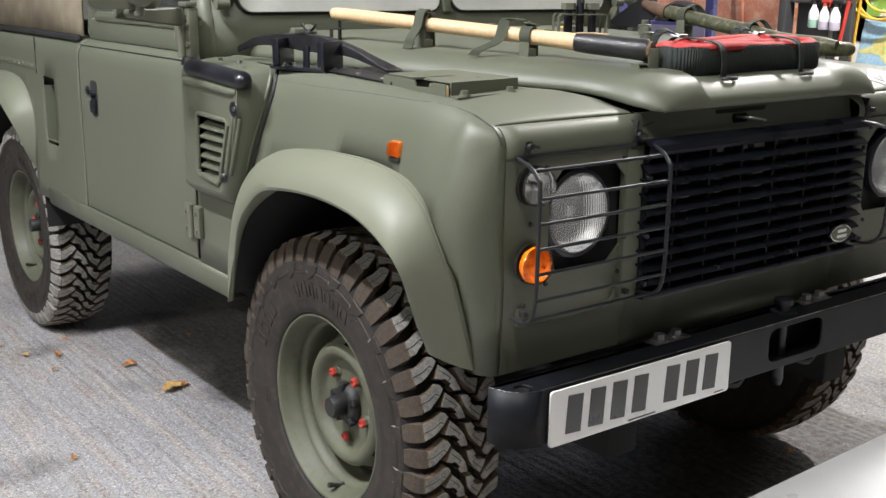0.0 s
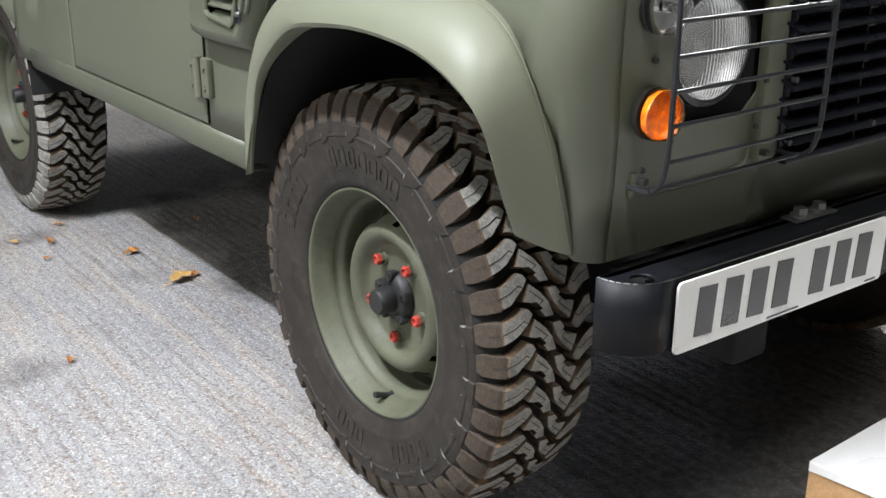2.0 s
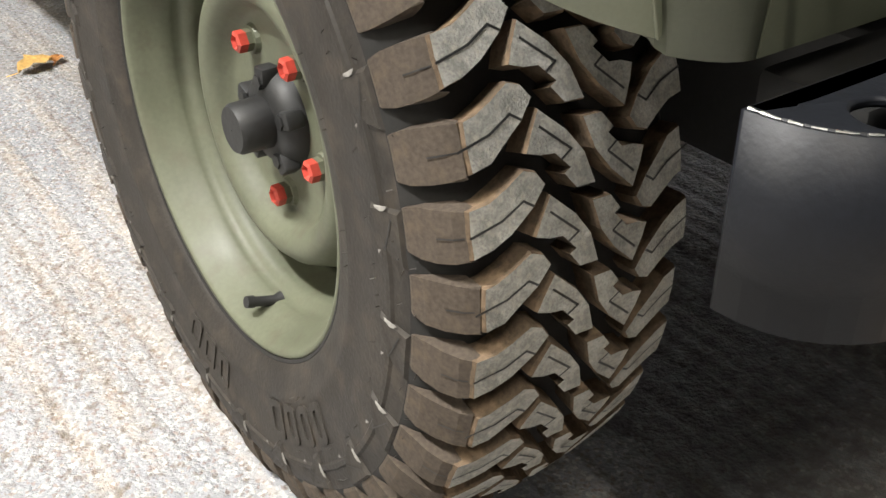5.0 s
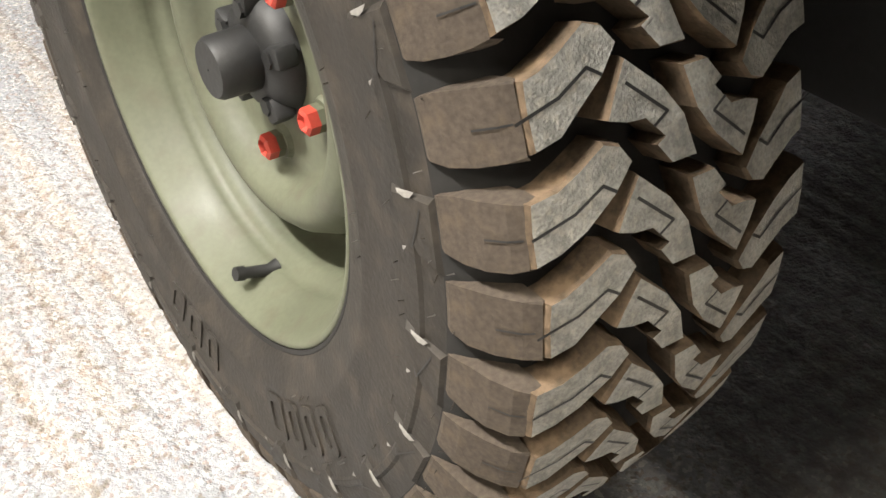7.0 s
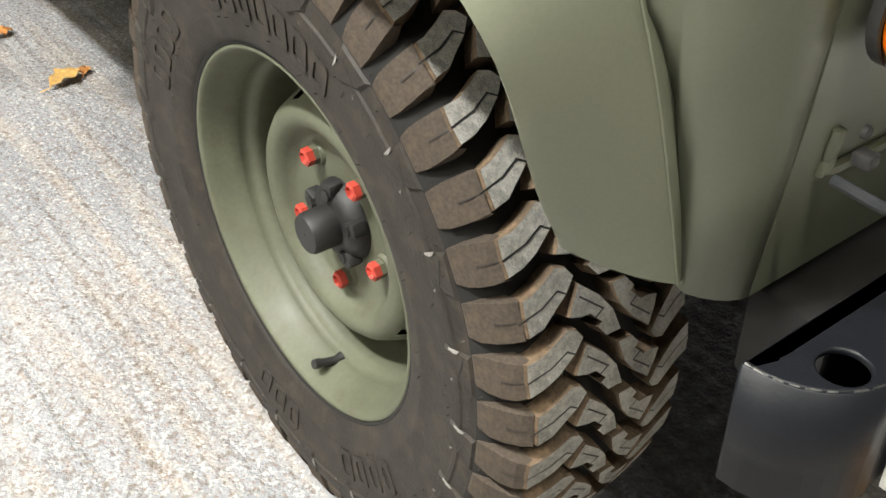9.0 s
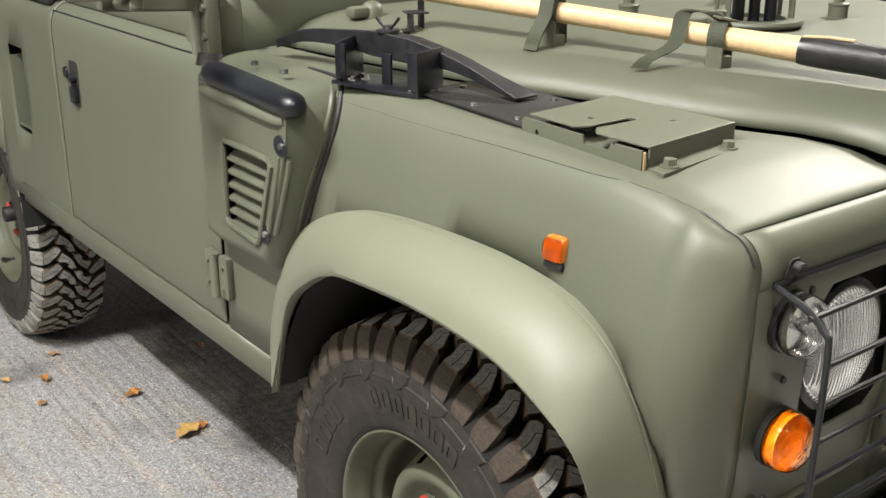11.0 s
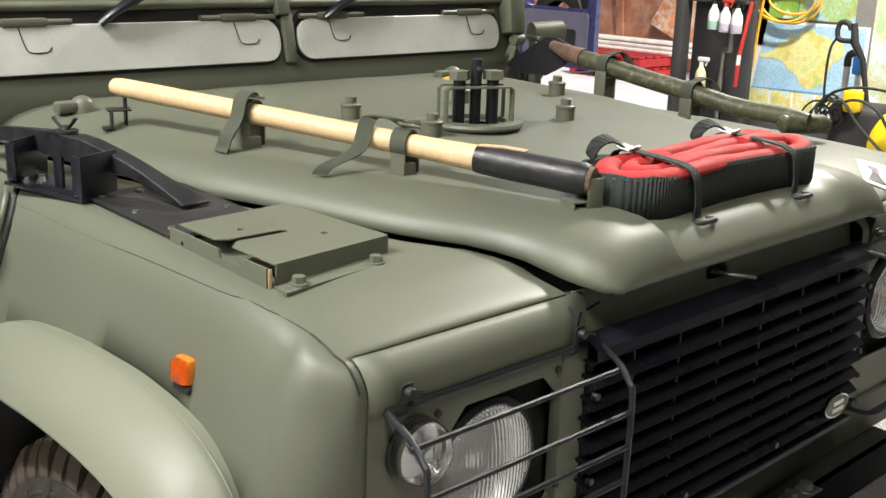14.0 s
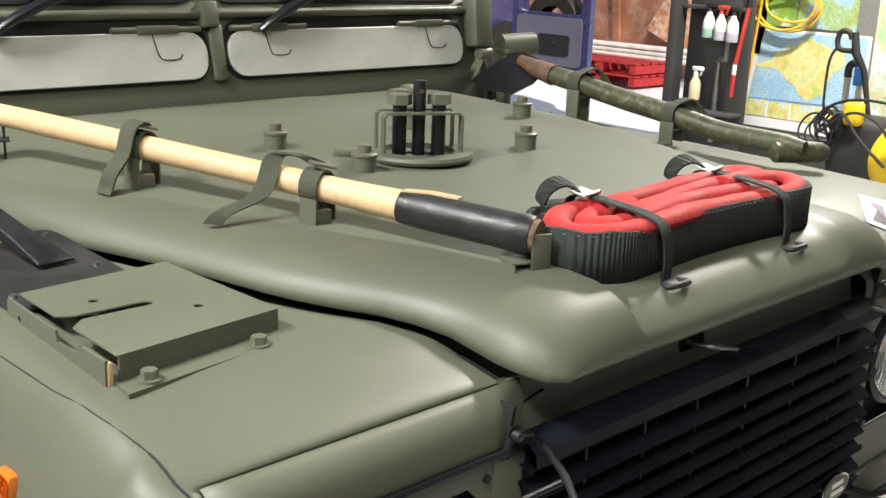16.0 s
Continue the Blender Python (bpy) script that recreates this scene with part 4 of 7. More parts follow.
        box(bm, (-0.044, 0.046 * math.cos(t), 0.046 * math.sin(t)), (0.02, 0.020, 0.019), pose(0, 0, 0, math.degrees(t), 0, 0), 0.004)
    part("hub", bm, BLACK_DULL, rim, "black hub flange and cap")
    for k in range(5):
        t = radians(52 + 72 * k)
        y, z = 0.0826 * math.cos(t), 0.0826 * math.sin(t)
        bm = B()
        rod(bm, (-0.030, y, z), (-0.035, y, z), 0.0165, 0.014, 16)
        rod(bm, (-0.035, y, z), (-0.0415, y, z), 0.0116, 0.0116, 6, False)
        rod(bm, (-0.0415, y, z), (-0.050, y, z), 0.0116, 0.0113, 6, False)
        revolve(bm, [(0.0112, -0.050), (0.008, -0.052), (0.0062, -0.048), (0.001, -0.044)], (0, y, z), 6)
        nut = part("wheel_nut", bm, RIM_PAINT, rim, "olive wheel nut with a red painted face", smooth=False)
        nut.data.materials.append(RED_NUT)
        for poly in nut.data.polygons:
            if poly.center.x < -0.0416:
                poly.material_index = 1
    bm = B()
    tube(bm, [(-0.053, -0.003, -0.207), (-0.062, -0.003, -0.2065), (-0.088, -0.003, -0.198)], [0.0085, 0.006, 0.0055], 10)
    rod(bm, (-0.086, -0.003, -0.1985), (-0.094, -0.003, -0.196), 0.007, 0.0065, 10)
    part("valve", bm, SEAL, rim)


WX = 0.649
wheel((-WX, AXLE_Y, AXLE_Z), 0, True, -1)
wheel((-WX, REAR_Y, AXLE_Z), 25, False, -1)
wheel((WX + 0.10, AXLE_Y, AXLE_Z), 40, False, 1)
wheel((WX + 0.04, REAR_Y, AXLE_Z), 70, False, 1)

# ---- body sides, door, sill ----
SX = 0.80
SIDE_TOP = [(0.0, 1.205), (0.012, 1.2035), (0.028, 1.197), (0.042, 1.184), (0.05, 1.166), (0.053, 1.14)]


def side_section(y, low, s, top=0.0):
    """Rounded waist and flat side, from the top inwards down to low."""
    ring = [(s * (SX - 0.053 - 0.05), y, 1.205 + top)]
    ring += [(s * (SX - 0.053 + a), y, z + top) for a, z in SIDE_TOP]
    for f in (0.15, 0.3, 0.45, 0.6, 0.75, 0.9, 1.0):
        ring.append((s * SX, y, 1.14 + (low - 1.14) * f))
    return ring


def door(s):
    bm = B()
    rings = [side_section(y, 0.668, s) for y in (0.472, 0.478, *np.linspace(0.52, 1.30, 14), 1.325, 1.331)]
    loft(bm, rings)
    d = part("door", bm, PAINT, car, "olive half door with inset latch", solid=0.004, bevel=0.002)
    bm = B()
    rows = [[(s * 0.79, y, z) for z in (0.672, 1.19)] for y in (0.465, 1.34)]
    loft(bm, rows)
    part("door_shut", bm, SEAL, d, "dark shut line")
    # latch
    bm = B()
    sheet(bm, round_rect(1.175, 0.975, 1.235, 1.085, 0.012), [], lambda u, v, w: (s * (SX + 0.0025 - w), u, v), 0.003)
    part("latch_recess", bm, BLACK_DULL, d, "black inset latch plate")
    bm = B()
    rod(bm, (s * SX, 1.20, 1.045), (s * (SX + 0.016), 1.20, 1.045), 0.013, 0.012, 14)
    box(bm, (s * (SX + 0.008), 1.20, 1.005), (0.016, 0.03, 0.04), None, 0.004)
    part("latch_button", bm, BLACK, d)
    bm = B()
    rod(bm, (s * SX, 1.255, 1.052), (s * (SX + 0.008), 1.255, 1.052), 0.014, 0.013, 14)
    part("latch_lock", bm, BLACK, d)
    # lower hinge
    for z in (0.775,):
        bm = B()
        for y in (0.442, 0.50):
            box(bm, (s * (SX + 0.008), y, z), (0.018, 0.036, 0.085), None, 0.004)
        rod(bm, (s * (SX + 0.018), 0.471, z - 0.044), (s * (SX + 0.018), 0.471, z + 0.044), 0.010, 0.010, 12)
        for y in (0.44, 0.503):
            for dz in (-0.022, 0.022):
                rod(bm, (s * (SX + 0.016), y, z + dz), (s * (SX + 0.021), y, z + dz), 0.006, 0.005, 8)
        part("door_hinge", bm, PAINT_DULL, d)
    # door top frame with sliding window
    bm = B()
    zt = 1.205
    box(bm, (s * 0.745, 0.90, zt + 0.035), (0.04, 0.86, 0.07), None, 0.012)
    box(bm, (s * 0.757, 0.86, zt + 0.075), (0.03, 0.78, 0.03), None, 0.010)
    pillar = [(0.475, zt + 0.02), (0.60, 1.86), (0.65, 1.86), (0.53, zt + 0.02)]
    sheet(bm, pillar, [], lambda u, v, w: (s * (0.765 - 0.06 * (v - 1.2) - w), u, v), 0.025)
    box(bm, (s * 0.715, 0.97, 1.85), (0.025, 0.72, 0.03), None, 0.006)
    box(bm, (s * 0.735, 1.315, 1.54), (0.025, 0.03, 0.64), pose(0, 0, 0, 0, s * -3.5, 0), 0.006)
    top = part("door_top_frame", bm, PAINT, d, "olive door top frame")
    bm = B()
    sheet(bm, [(0.53, 1.28), (0.645, 1.84), (1.305, 1.84), (1.305, 1.28)], [], lambda u, v, w: (s * (0.75 - 0.06 * (v - 1.2) - w), u, v), 0.004)
    pane = part("door_window", bm, GLASS, d, "clear door window pane")
    pane.visible_shadow = False


def rear_body(s):
    bm = B()
    rings = [side_section(y, 0.62, s) for y in (1.34, *np.arange(1.36, 3.06, 0.04), 3.07)]
    loft(bm, rings)
    gone = [f for f in bm.faces if in_arch(f.calc_center_median().y, f.calc_center_median().z - 0.0, 2.36 + 0.12) and f.calc_center_median().z < 1.1]
    if s < 0:
        gone += [f for f in bm.faces if 1.60 < f.calc_center_median().y < 1.72 and 0.82 < f.calc_center_median().z < 1.03 and f not in gone]
    bmesh.ops.delete(bm, geom=list(set(gone)), context="FACES")
    part("rear_body_side", bm, PAINT, car, solid=0.003)
    flare(s, 2.36 + 0.12, "wheel_arch_flare")
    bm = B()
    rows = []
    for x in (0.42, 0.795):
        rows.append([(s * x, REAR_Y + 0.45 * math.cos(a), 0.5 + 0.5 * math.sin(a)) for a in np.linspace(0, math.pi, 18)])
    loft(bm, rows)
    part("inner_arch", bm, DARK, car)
    # capping along the waist with rivets
    bm = B()
    box(bm, (s * (SX + 0.002), 2.43, 1.09), (0.004, 1.28, 0.02), None, 0.001)
    cap = part("waist_capping", bm, PAINT, car)
    for k in range(22):
        bm = B()
        rod(bm, (s * (SX + 0.003), 1.82 + k * 0.055, 1.09), (s * (SX + 0.007), 1.82 + k * 0.055, 1.09), 0.006, 0.004, 8)
        part("rivet", bm, PAINT, cap)
    bm = B()
    box(bm, (s * (SX + 0.0015), 1.79, 1.13), (0.003, 0.006, 0.13))
    part("capping_seam", bm, SEAL, cap)
    if s < 0:
        bm = B()
        sheet(bm, round_rect(1.55, 0.78, 1.77, 1.06, 0.01), [], lambda u, v, w: (s * (SX - 0.09 + w), u, v), 0.01)
        rec = part("filler_recess", bm, BLACK_DULL, car, "dark fuel filler recess")
        bm = B()
        for y in (1.60, 1.72):
            box(bm, (s * (SX - 0.045), y, 0.925), (0.09, 0.004, 0.21))
        box(bm, (s * (SX - 0.045), 1.66, 0.825), (0.09, 0.12, 0.004), pose(0, 0, 0, 0, 20, 0))
        part("recess_wall", bm, PAINT, rec)
        bm = B()
        rod(bm, (s * (SX - 0.08), 1.66, 0.93), (s * (SX - 0.045), 1.66, 0.93), 0.035, 0.033, 20)
        part("filler_cap", bm, BLACK, rec)


def sill(s):
    bm = B()
    rows = []
    for y in (0.29, 0.6, 1.0, 1.4, 1.74):
        rows.append([(s * x, y, z) for x, z in ((0.79, 0.664), (0.803, 0.66), (0.805, 0.652), (0.803, 0.612), (0.795, 0.600), (0.75, 0.598))])
    loft(bm, rows)
    part("sill", bm, PAINT, car, "olive sill panel", solid=0.004)
    # lower wing panel behind the arch
    bm = B()
    sheet(bm, [(0.275, 0.60), (0.275, 0.90), (0.463, 0.90), (0.463, 0.60)], [], lambda u, v, w: (s * (0.7985 - w), u, v), 0.004)
    part("wing_rear_panel", bm, PAINT, car)
    # chassis rail, step and underside
    bm = B()
    box(bm, (s * 0.38, 1.1, 0.50), (0.09, 3.6, 0.15), None, 0.01)
    part("chassis_rail", bm, DARK, car)
    bm = B()
    box(bm, (s * 0.70, 0.95, 0.585), (0.05, 0.5, 0.03), None, 0.01)
    part("sill_step", bm, BLACK_DULL, car)


for s in (-1, 1):
    door(s)
    rear_body(s)
    sill(s)

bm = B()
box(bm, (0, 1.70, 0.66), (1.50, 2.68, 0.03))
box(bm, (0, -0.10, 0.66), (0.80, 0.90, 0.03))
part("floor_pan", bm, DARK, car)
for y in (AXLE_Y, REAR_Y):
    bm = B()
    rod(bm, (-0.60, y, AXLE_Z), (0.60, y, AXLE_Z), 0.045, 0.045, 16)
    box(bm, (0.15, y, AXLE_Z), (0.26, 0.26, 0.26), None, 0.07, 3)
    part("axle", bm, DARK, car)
bm = B()
box(bm, (0, 3.07, 0.93), (1.58, 0.04, 0.55), None, 0.01)
part("tailgate", bm, PAINT, car)
bm = B()
box(bm, (0, 0.43, 0.93), (1.5, 0.03, 0.53))
part("bulkhead", bm, PAINT, car)


# ---- windscreen and scuttle ----
def scuttle():
    bm = B()
    rows = []
    for y, z in ((0.455, 1.18), (0.455, 1.27), (0.457, 1.29), (0.463, 1.302), (0.494, 1.43), (0.51, 1.46)):
        rows.append([(x, y, z) for x in (-0.735, -0.6, -0.3, 0, 0.3, 0.6, 0.735)])
    loft(bm, rows)
    sc = part("scuttle_panel", bm, PAINT, car, "olive scuttle below the windscreen", solid=0.004)
    for s in (-1, 1):
        bm = B()
        loft(bm, [[(s * 0.735, 0.455, 1.15), (s * 0.735, 0.455, 1.27), (s * 0.735, 0.463, 1.302), (s * 0.735, 0.51, 1.46)], [(s * 0.775, 0.47, 1.15), (s * 0.775, 0.47, 1.262), (s * 0.77, 0.485, 1.30), (s * 0.76, 0.53, 1.46)]])
        part("scuttle_corner", bm, PAINT, car, solid=0.004)
    # vent flaps
    tilt = lambda u, v, w: (u, 0.465 + (v - 1.305) * 0.235 - w, v)
    for u0, u1 in ((-0.664, -0.012), (0.034, 0.664)):
        bm = B()
        sheet(bm, round_rect(u0 - 0.008, 1.306, u1 + 0.008, 1.42, 0.045), [], lambda u, v, w: tilt(u, v, w), 0.006)
        part("flap_seal", bm, SEAL, sc, "black rubber flap seal")
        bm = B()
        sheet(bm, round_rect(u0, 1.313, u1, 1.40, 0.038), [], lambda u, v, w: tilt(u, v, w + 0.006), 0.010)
        flap = part("vent_flap", bm, FLAP_PAINT, sc, "olive scuttle vent flap, front light partly in its pale colour", bevel=0.004)
        for k, u in enumerate((u0 + 0.10, u1 - 0.10)):
            bm = B()
            box(bm, tilt(u, 1.405, 0.016), (0.085, 0.012, 0.016), None, 0.004)
            rod(bm, tilt(u - 0.09, 1.405, 0.014), tilt(u + 0.09, 1.405, 0.014), 0.006, 0.006, 10)
            part("flap_hinge", bm, PAINT_DULL, sc)
            bm = B()
            line = [(u - 0.012, 1.396), (u - 0.004, 1.362), (u + 0.006, 1.352), (u + 0.035, 1.352), (u + 0.045, 1.36)]
            tube(bm, smooth_line([tilt(a, b, 0.0165) for a, b in line], 4), 0.0012, 6)
            part("flap_pressing", bm, SEAL, flap)
    bm = B()
    box(bm, (0.011, 0.468, 1.36), (0.03, 0.02, 0.11), pose(0, 0, 0, -13, 0, 0), 0.008)
    part("centre_post", bm, PAINT, sc)
    # windscreen frame
    bm = B()
    ws = lambda u, v, w: (u, 0.495 + (v - 1.42) * 0.28 + w, v)
    sheet(bm, round_rect(-0.735, 1.412, 0.735, 1.90, 0.03), [round_rect(-0.69, 1.452, -0.022, 1.86, 0.03), round_rect(0.022, 1.452, 0.69, 1.86, 0.03)], ws, 0.03)
    fr = part("windscreen_frame", bm, PAINT, car, "olive windscreen frame", bevel=0.004)
    for u0, u1 in ((-0.69, -0.022), (0.022, 0.69)):
        bm = B()
        sheet(bm, round_rect(u0, 1.452, u1, 1.86, 0.03), [round_rect(u0 + 0.02, 1.478, u1 - 0.02, 1.84, 0.02)], lambda u, v, w: ws(u, v, w - 0.006), 0.012)
        part("window_rubber", bm, SEAL, fr, "black rubber glazing seal")
        bm = B()
        sheet(bm, round_rect(u0 + 0.01, 1.46, u1 - 0.01, 1.85, 0.02), [], lambda u, v, w: ws(u, v, w + 0.006), 0.005)
        pane = part("windscreen_pane", bm, GLASS, fr, "clear windscreen glass")
        pane.visible_shadow = False
    bm = B()
    rod(bm, ws(-0.70, 1.432, -0.012), ws(0.70, 1.432, -0.012), 0.009, 0.009, 12)
    part("frame_rail", bm, PAINT_DULL, fr)
    bm = B()
    box(bm, ws(0.0, 1.43, -0.015), (0.035, 0.03, 0.05), pose(0, 0, 0, -15, 0, 0), 0.006)
    part("rail_bracket", bm, PAINT, fr)
    # wipers
    for u in (-0.39, 0.14):
        bm = B()
        a, b = Vector(ws(u, 1.425, -0.04)), Vector(ws(u + 0.16, 1.485, -0.05))
        tube(bm, smooth_line([Vector(ws(u - 0.03, 1.40, -0.022)), a, (a + b) / 2 + Vector((0, 0, 0.008)), b, b + (b - a) * 1.2], 4), [0.012] * 5 + [0.015] * 5 + [0.010] * 7, 10, flat=0.7)
        w = part("wiper_arm", bm, BLACK, fr, "black wiper arm")
        bm = B()
        tube(bm, [Vector(ws(u + 0.05, 1.462, -0.012)), Vector(ws(u + 0.42, 1.50, -0.012))], 0.006, 8)
        part("wiper_blade", bm, SEAL, w)
    # corner hinges of the folding screen
    for s in (-1, 1):
        bm = B()
        box(bm, (s * 0.715, 0.468, 1.41), (0.06, 0.05, 0.13), pose(0, 0, 0, -10, s * 4, 0), 0.012)
        rod(bm, (s * 0.70, 0.445, 1.335), (s * 0.735, 0.445, 1.335), 0.014, 0.014, 14)
        part("screen_hinge", bm, PAINT, fr)
        bm = B()
        box(bm, (s * 0.80, 0.452, 1.263), (0.028, 0.03, 0.13), None, 0.006)
        rod(bm, (s * 0.815, 0.475, 1.20), (s * 0.815, 0.475, 1.325), 0.013, 0.013, 14)
        box(bm, (s * 0.802, 0.51, 1.25), (0.022, 0.06, 0.075), None, 0.01)
        for z in (1.235, 1.285):
            rod(bm, (s * 0.812, 0.446, z), (s * 0.82, 0.446, z), 0.008, 0.007, 10)
        box(bm, (s * 0.805, 0.46, 1.335), (0.03, 0.05, 0.012), None, 0.003)
        part("door_hinge", bm, PAINT_DULL, car)
        bm = B()
        rod(bm, (s * 0.803, 0.455, 1.185), (s * 0.803, 0.455, 1.205), 0.028, 0.022, 14)
        part("hinge_seal", bm, SEAL, car)
        # mirror on its arm
        if s > 0:
            bm = B()
            rod(bm, (0.80, 0.47, 1.345), (0.885, 0.44, 1.352), 0.03, 0.028, 16)
            part("mirror_pivot", bm, PAINT_DULL, car)
            continue
        bm = B()
        rows = []
        for x, y, z, h in ((-0.825, 0.462, 1.305, 0.022), (-0.835, 0.455, 1.305, 0.024), (-0.92, 0.415, 1.309, 0.018), (-1.03, 0.365, 1.318, 0.014)):
            rows.append([(x, y - 0.012, z - h), (x, y + 0.012, z - h), (x, y + 0.012, z + h), (x, y - 0.012, z + h)])
        loft(bm, rows, True, True)
        rod(bm, (-0.996, 0.287, 1.352), (-0.996, 0.292, 1.312), 0.011, 0.010, 12)
        rod(bm, (-0.996, 0.292, 1.318), (-1.0, 0.372, 1.316), 0.010, 0.010, 12)
        arm = part("mirror_arm", bm, PAINT_DULL, car, bevel=0.005)
        bm = B()
        sheet(bm, round_rect(-1.115, 1.328, -0.935, 1.57, 0.03) if s < 0 else round_rect(0.93, 1.318, 1.115, 1.57, 0.03), [], lambda u, v, w: (u, 0.30 + w, v), 0.03)
        part("mirror_head", bm, PAINT_DULL, arm, "olive wing mirror housing", bevel=0.012)
        bm = B()
        revolve(bm, [(0.029, 0.30), (0.029, 0.270), (0.027, 0.267), (0.0105, 0.2665), (0.0100, 0.2655), (0.0085, 0.2655), (0.008, 0.2668), (0.001, 0.2668)], (s * 0.996, 0, 1.362), 28, "y")
        pivot = part("mirror_pivot", bm, PAINT_DULL, arm)
        for dx, dz in ((-0.017, 0.001), (0.017, -0.001)):
            bm = B()
            rod(bm, (-0.996 + dx, 0.2672, 1.362 + dz), (-0.996 + dx, 0.2655, 1.362 + dz), 0.0036, 0.0033, 10)
            part("pivot_screw", bm, SEAL, pivot)


scuttle()

# canvas tilt behind the seats, with a rolled side curtain
bm = B()
rings = []
for y in (1.36, 1.8, 2.3, 2.8, 3.08):
    sag = 0.02 * math.sin(y * 7)
    rings.append([(-0.77, y, 1.215), (-0.765, y, 1.5), (-0.74, y, 1.82), (-0.66, y, 1.93 + sag), (-0.3, y, 1.97 + sag), (0.3, y, 1.97 + sag), (0.66, y, 1.93 + sag), (0.74, y, 1.82), (0.765, y, 1.5), (0.77, y, 1.215)])
loft(bm, rings)
part("canvas_tilt", bm, CANVAS, car, "faded beige canvas tilt", solid=0.006)
bm = B()
box(bm, (0, 0.99, 1.90), (1.40, 0.80, 0.03), None, 0.01)
part("canvas_roof", bm, CANVAS, car, "beige canvas roof over the cab")
bm = B()
box(bm, (-0.782, 2.2, 1.208), (0.02, 1.66, 0.02), None, 0.006)
part("tilt_rail", bm, BLACK_DULL, car)
bm = B()
box(bm, (0, 0.9, 0.95), (1.3, 0.5, 0.3), None, 0.05)
box(bm, (-0.38, 1.2, 1.3), (0.45, 0.12, 0.5), None, 0.05)
box(bm, (0.38, 1.2, 1.3), (0.45, 0.12, 0.5), None, 0.05)
box(bm, (0, 0.56, 1.32), (1.35, 0.14, 0.16), None, 0.03)
part("seats_and_dash", bm, BLACK_DULL, car, "black seats and dashboard")


# ---- side intake panel behind the wheel ----
def intake_panel(s):
    base = [(0.120, 1.184), (0.140, 1.197), (0.30, 1.202), (0.452, 1.202), (0.452, 0.868), (0.40, 0.862), (0.200, 0.864), (0.182, 0.875), (0.102, 1.12)]
    face = [(0.108, 1.150), (0.135, 1.164), (0.30, 1.166), (0.418, 1.166), (0.418, 0.90), (0.39, 0.893), (0.215, 0.895), (0.204, 0.904), (0.112, 1.11)]
    on_wing = lambda z: interp(z - 1.197, [(d, x) for x, d in SHOULDER[::-1]])
    bm = B()
    rows = [[(s * (on_wing(z) - 0.006), y, z - 0.001) for y, z in base]]
    for f, k in ((0.0, 0.06), (0.06, 0.30), (0.2, 0.58), (0.5, 0.84), (0.85, 0.975), (1.0, 1.0)):
        rows.append([(s * (on_wing(b[1]) + (0.848 - on_wing(b[1])) * k), b[0] + (c[0] - b[0]) * f, b[1] + (c[1] - b[1]) * f) for b, c in zip(base, face)])
    loft(bm, rows, True)
    p = part("side_intake", bm, PAINT, car, "olive raised side air intake panel", angle=50)
    vent = [(0.162, 1.066), (0.172, 1.074), (0.322, 1.077), (0.333, 1.068), (0.337, 0.935), (0.328, 0.925), (0.226, 0.915), (0.214, 0.924)]
    bm = B()
    sheet(bm, face, [vent], lambda u, v, w: (s * (0.848 - w), u, v), 0.002)
    part("intake_face", bm, PAINT, p, smooth=False)
    bm = B()
    tube(bm, [(s * 0.849, u, v) for u, v in vent], 0.006, 8, closed=True)
    part("vent_rim", bm, PAINT, p)
    bm = B()
    sheet(bm, [(0.13, 1.10), (0.36, 1.10), (0.36, 0.90), (0.18, 0.90)], [], lambda u, v, w: (s * (0.812 - w), u, v), 0.004)
    part("vent_backing", bm, BLACK_DULL, p)
    for k in range(6):
        f = k / 5
        z = 1.048 - k * 0.0242
        bm = B()
        y0, y1 = 0.166 + 0.046 * f, 0.331 + 0.004 * f
        loft(bm, [[(s * 0.8145, y, z + 0.016 + dz), (s * 0.8460, y, z - 0.004 + dz), (s * 0.8460, y, z - 0.0075 + dz), (s * 0.8145, y, z + 0.012 + dz)] for y, dz in ((y0, 0.0), (y1, 0.0))], True, True)
        part("louvre", bm, PAINT, p, smooth=False)
    bm = B()
    tube(bm, smooth_line([(s * 0.826, 0.40, 1.186), (s * 0.834, 0.375, 1.183), (s * 0.836, 0.27, 1.180), (s * 0.836, 0.14, 1.174), (s * 0.834, 0.105, 1.172), (s * 0.826, 0.085, 1.172)], 5), [0.006, 0.012, 0.017, 0.020, 0.023] + [0.025] * 15 + [0.024, 0.023, 0.021, 0.017, 0.012, 0.005], 12, flat=0.85)
    part("intake_pad", bm, BLACK, p, "black rubber pad on the intake")
    bm = B()
    tube(bm, smooth_line([(s * (on_wing(z) + 0.002), y, z) for y, z in ((0.24, 1.1965), (0.150, 1.196), (0.116, 1.188), (0.096, 1.165), (0.094, 1.12), (0.128, 1.01), (0.176, 0.875))], 6), 0.0055, 8)
    part("intake_seal", bm, SEAL, p, "black rubber edge seal")
    # shallow discs, black to put the shade of each hollow into the colour
    for y, z in ((0.127, 1.106), (0.199, 0.940)):
        bm = B()
        revolve(bm, [(0.021, 0.0), (0.020, -0.0015), (0.012, -0.0005), (0.001, 0.0)], (0, 0, 0), 20)
        bmesh.ops.transform(bm, matrix=Matrix.Translation((s * 0.8492, y, z)) @ Matrix.Diagonal((-s, 1, 0.85, 1)), verts=bm.verts[:])
        part("fixing_cup", bm, BLACK, p)
        bm = B()
        rod(bm, (s * 0.849, y - 0.004, z), (s * 0.854, y - 0.004, z), 0.006, 0.005, 10)
        part("screw", bm, STEEL, p)
    bm = B()
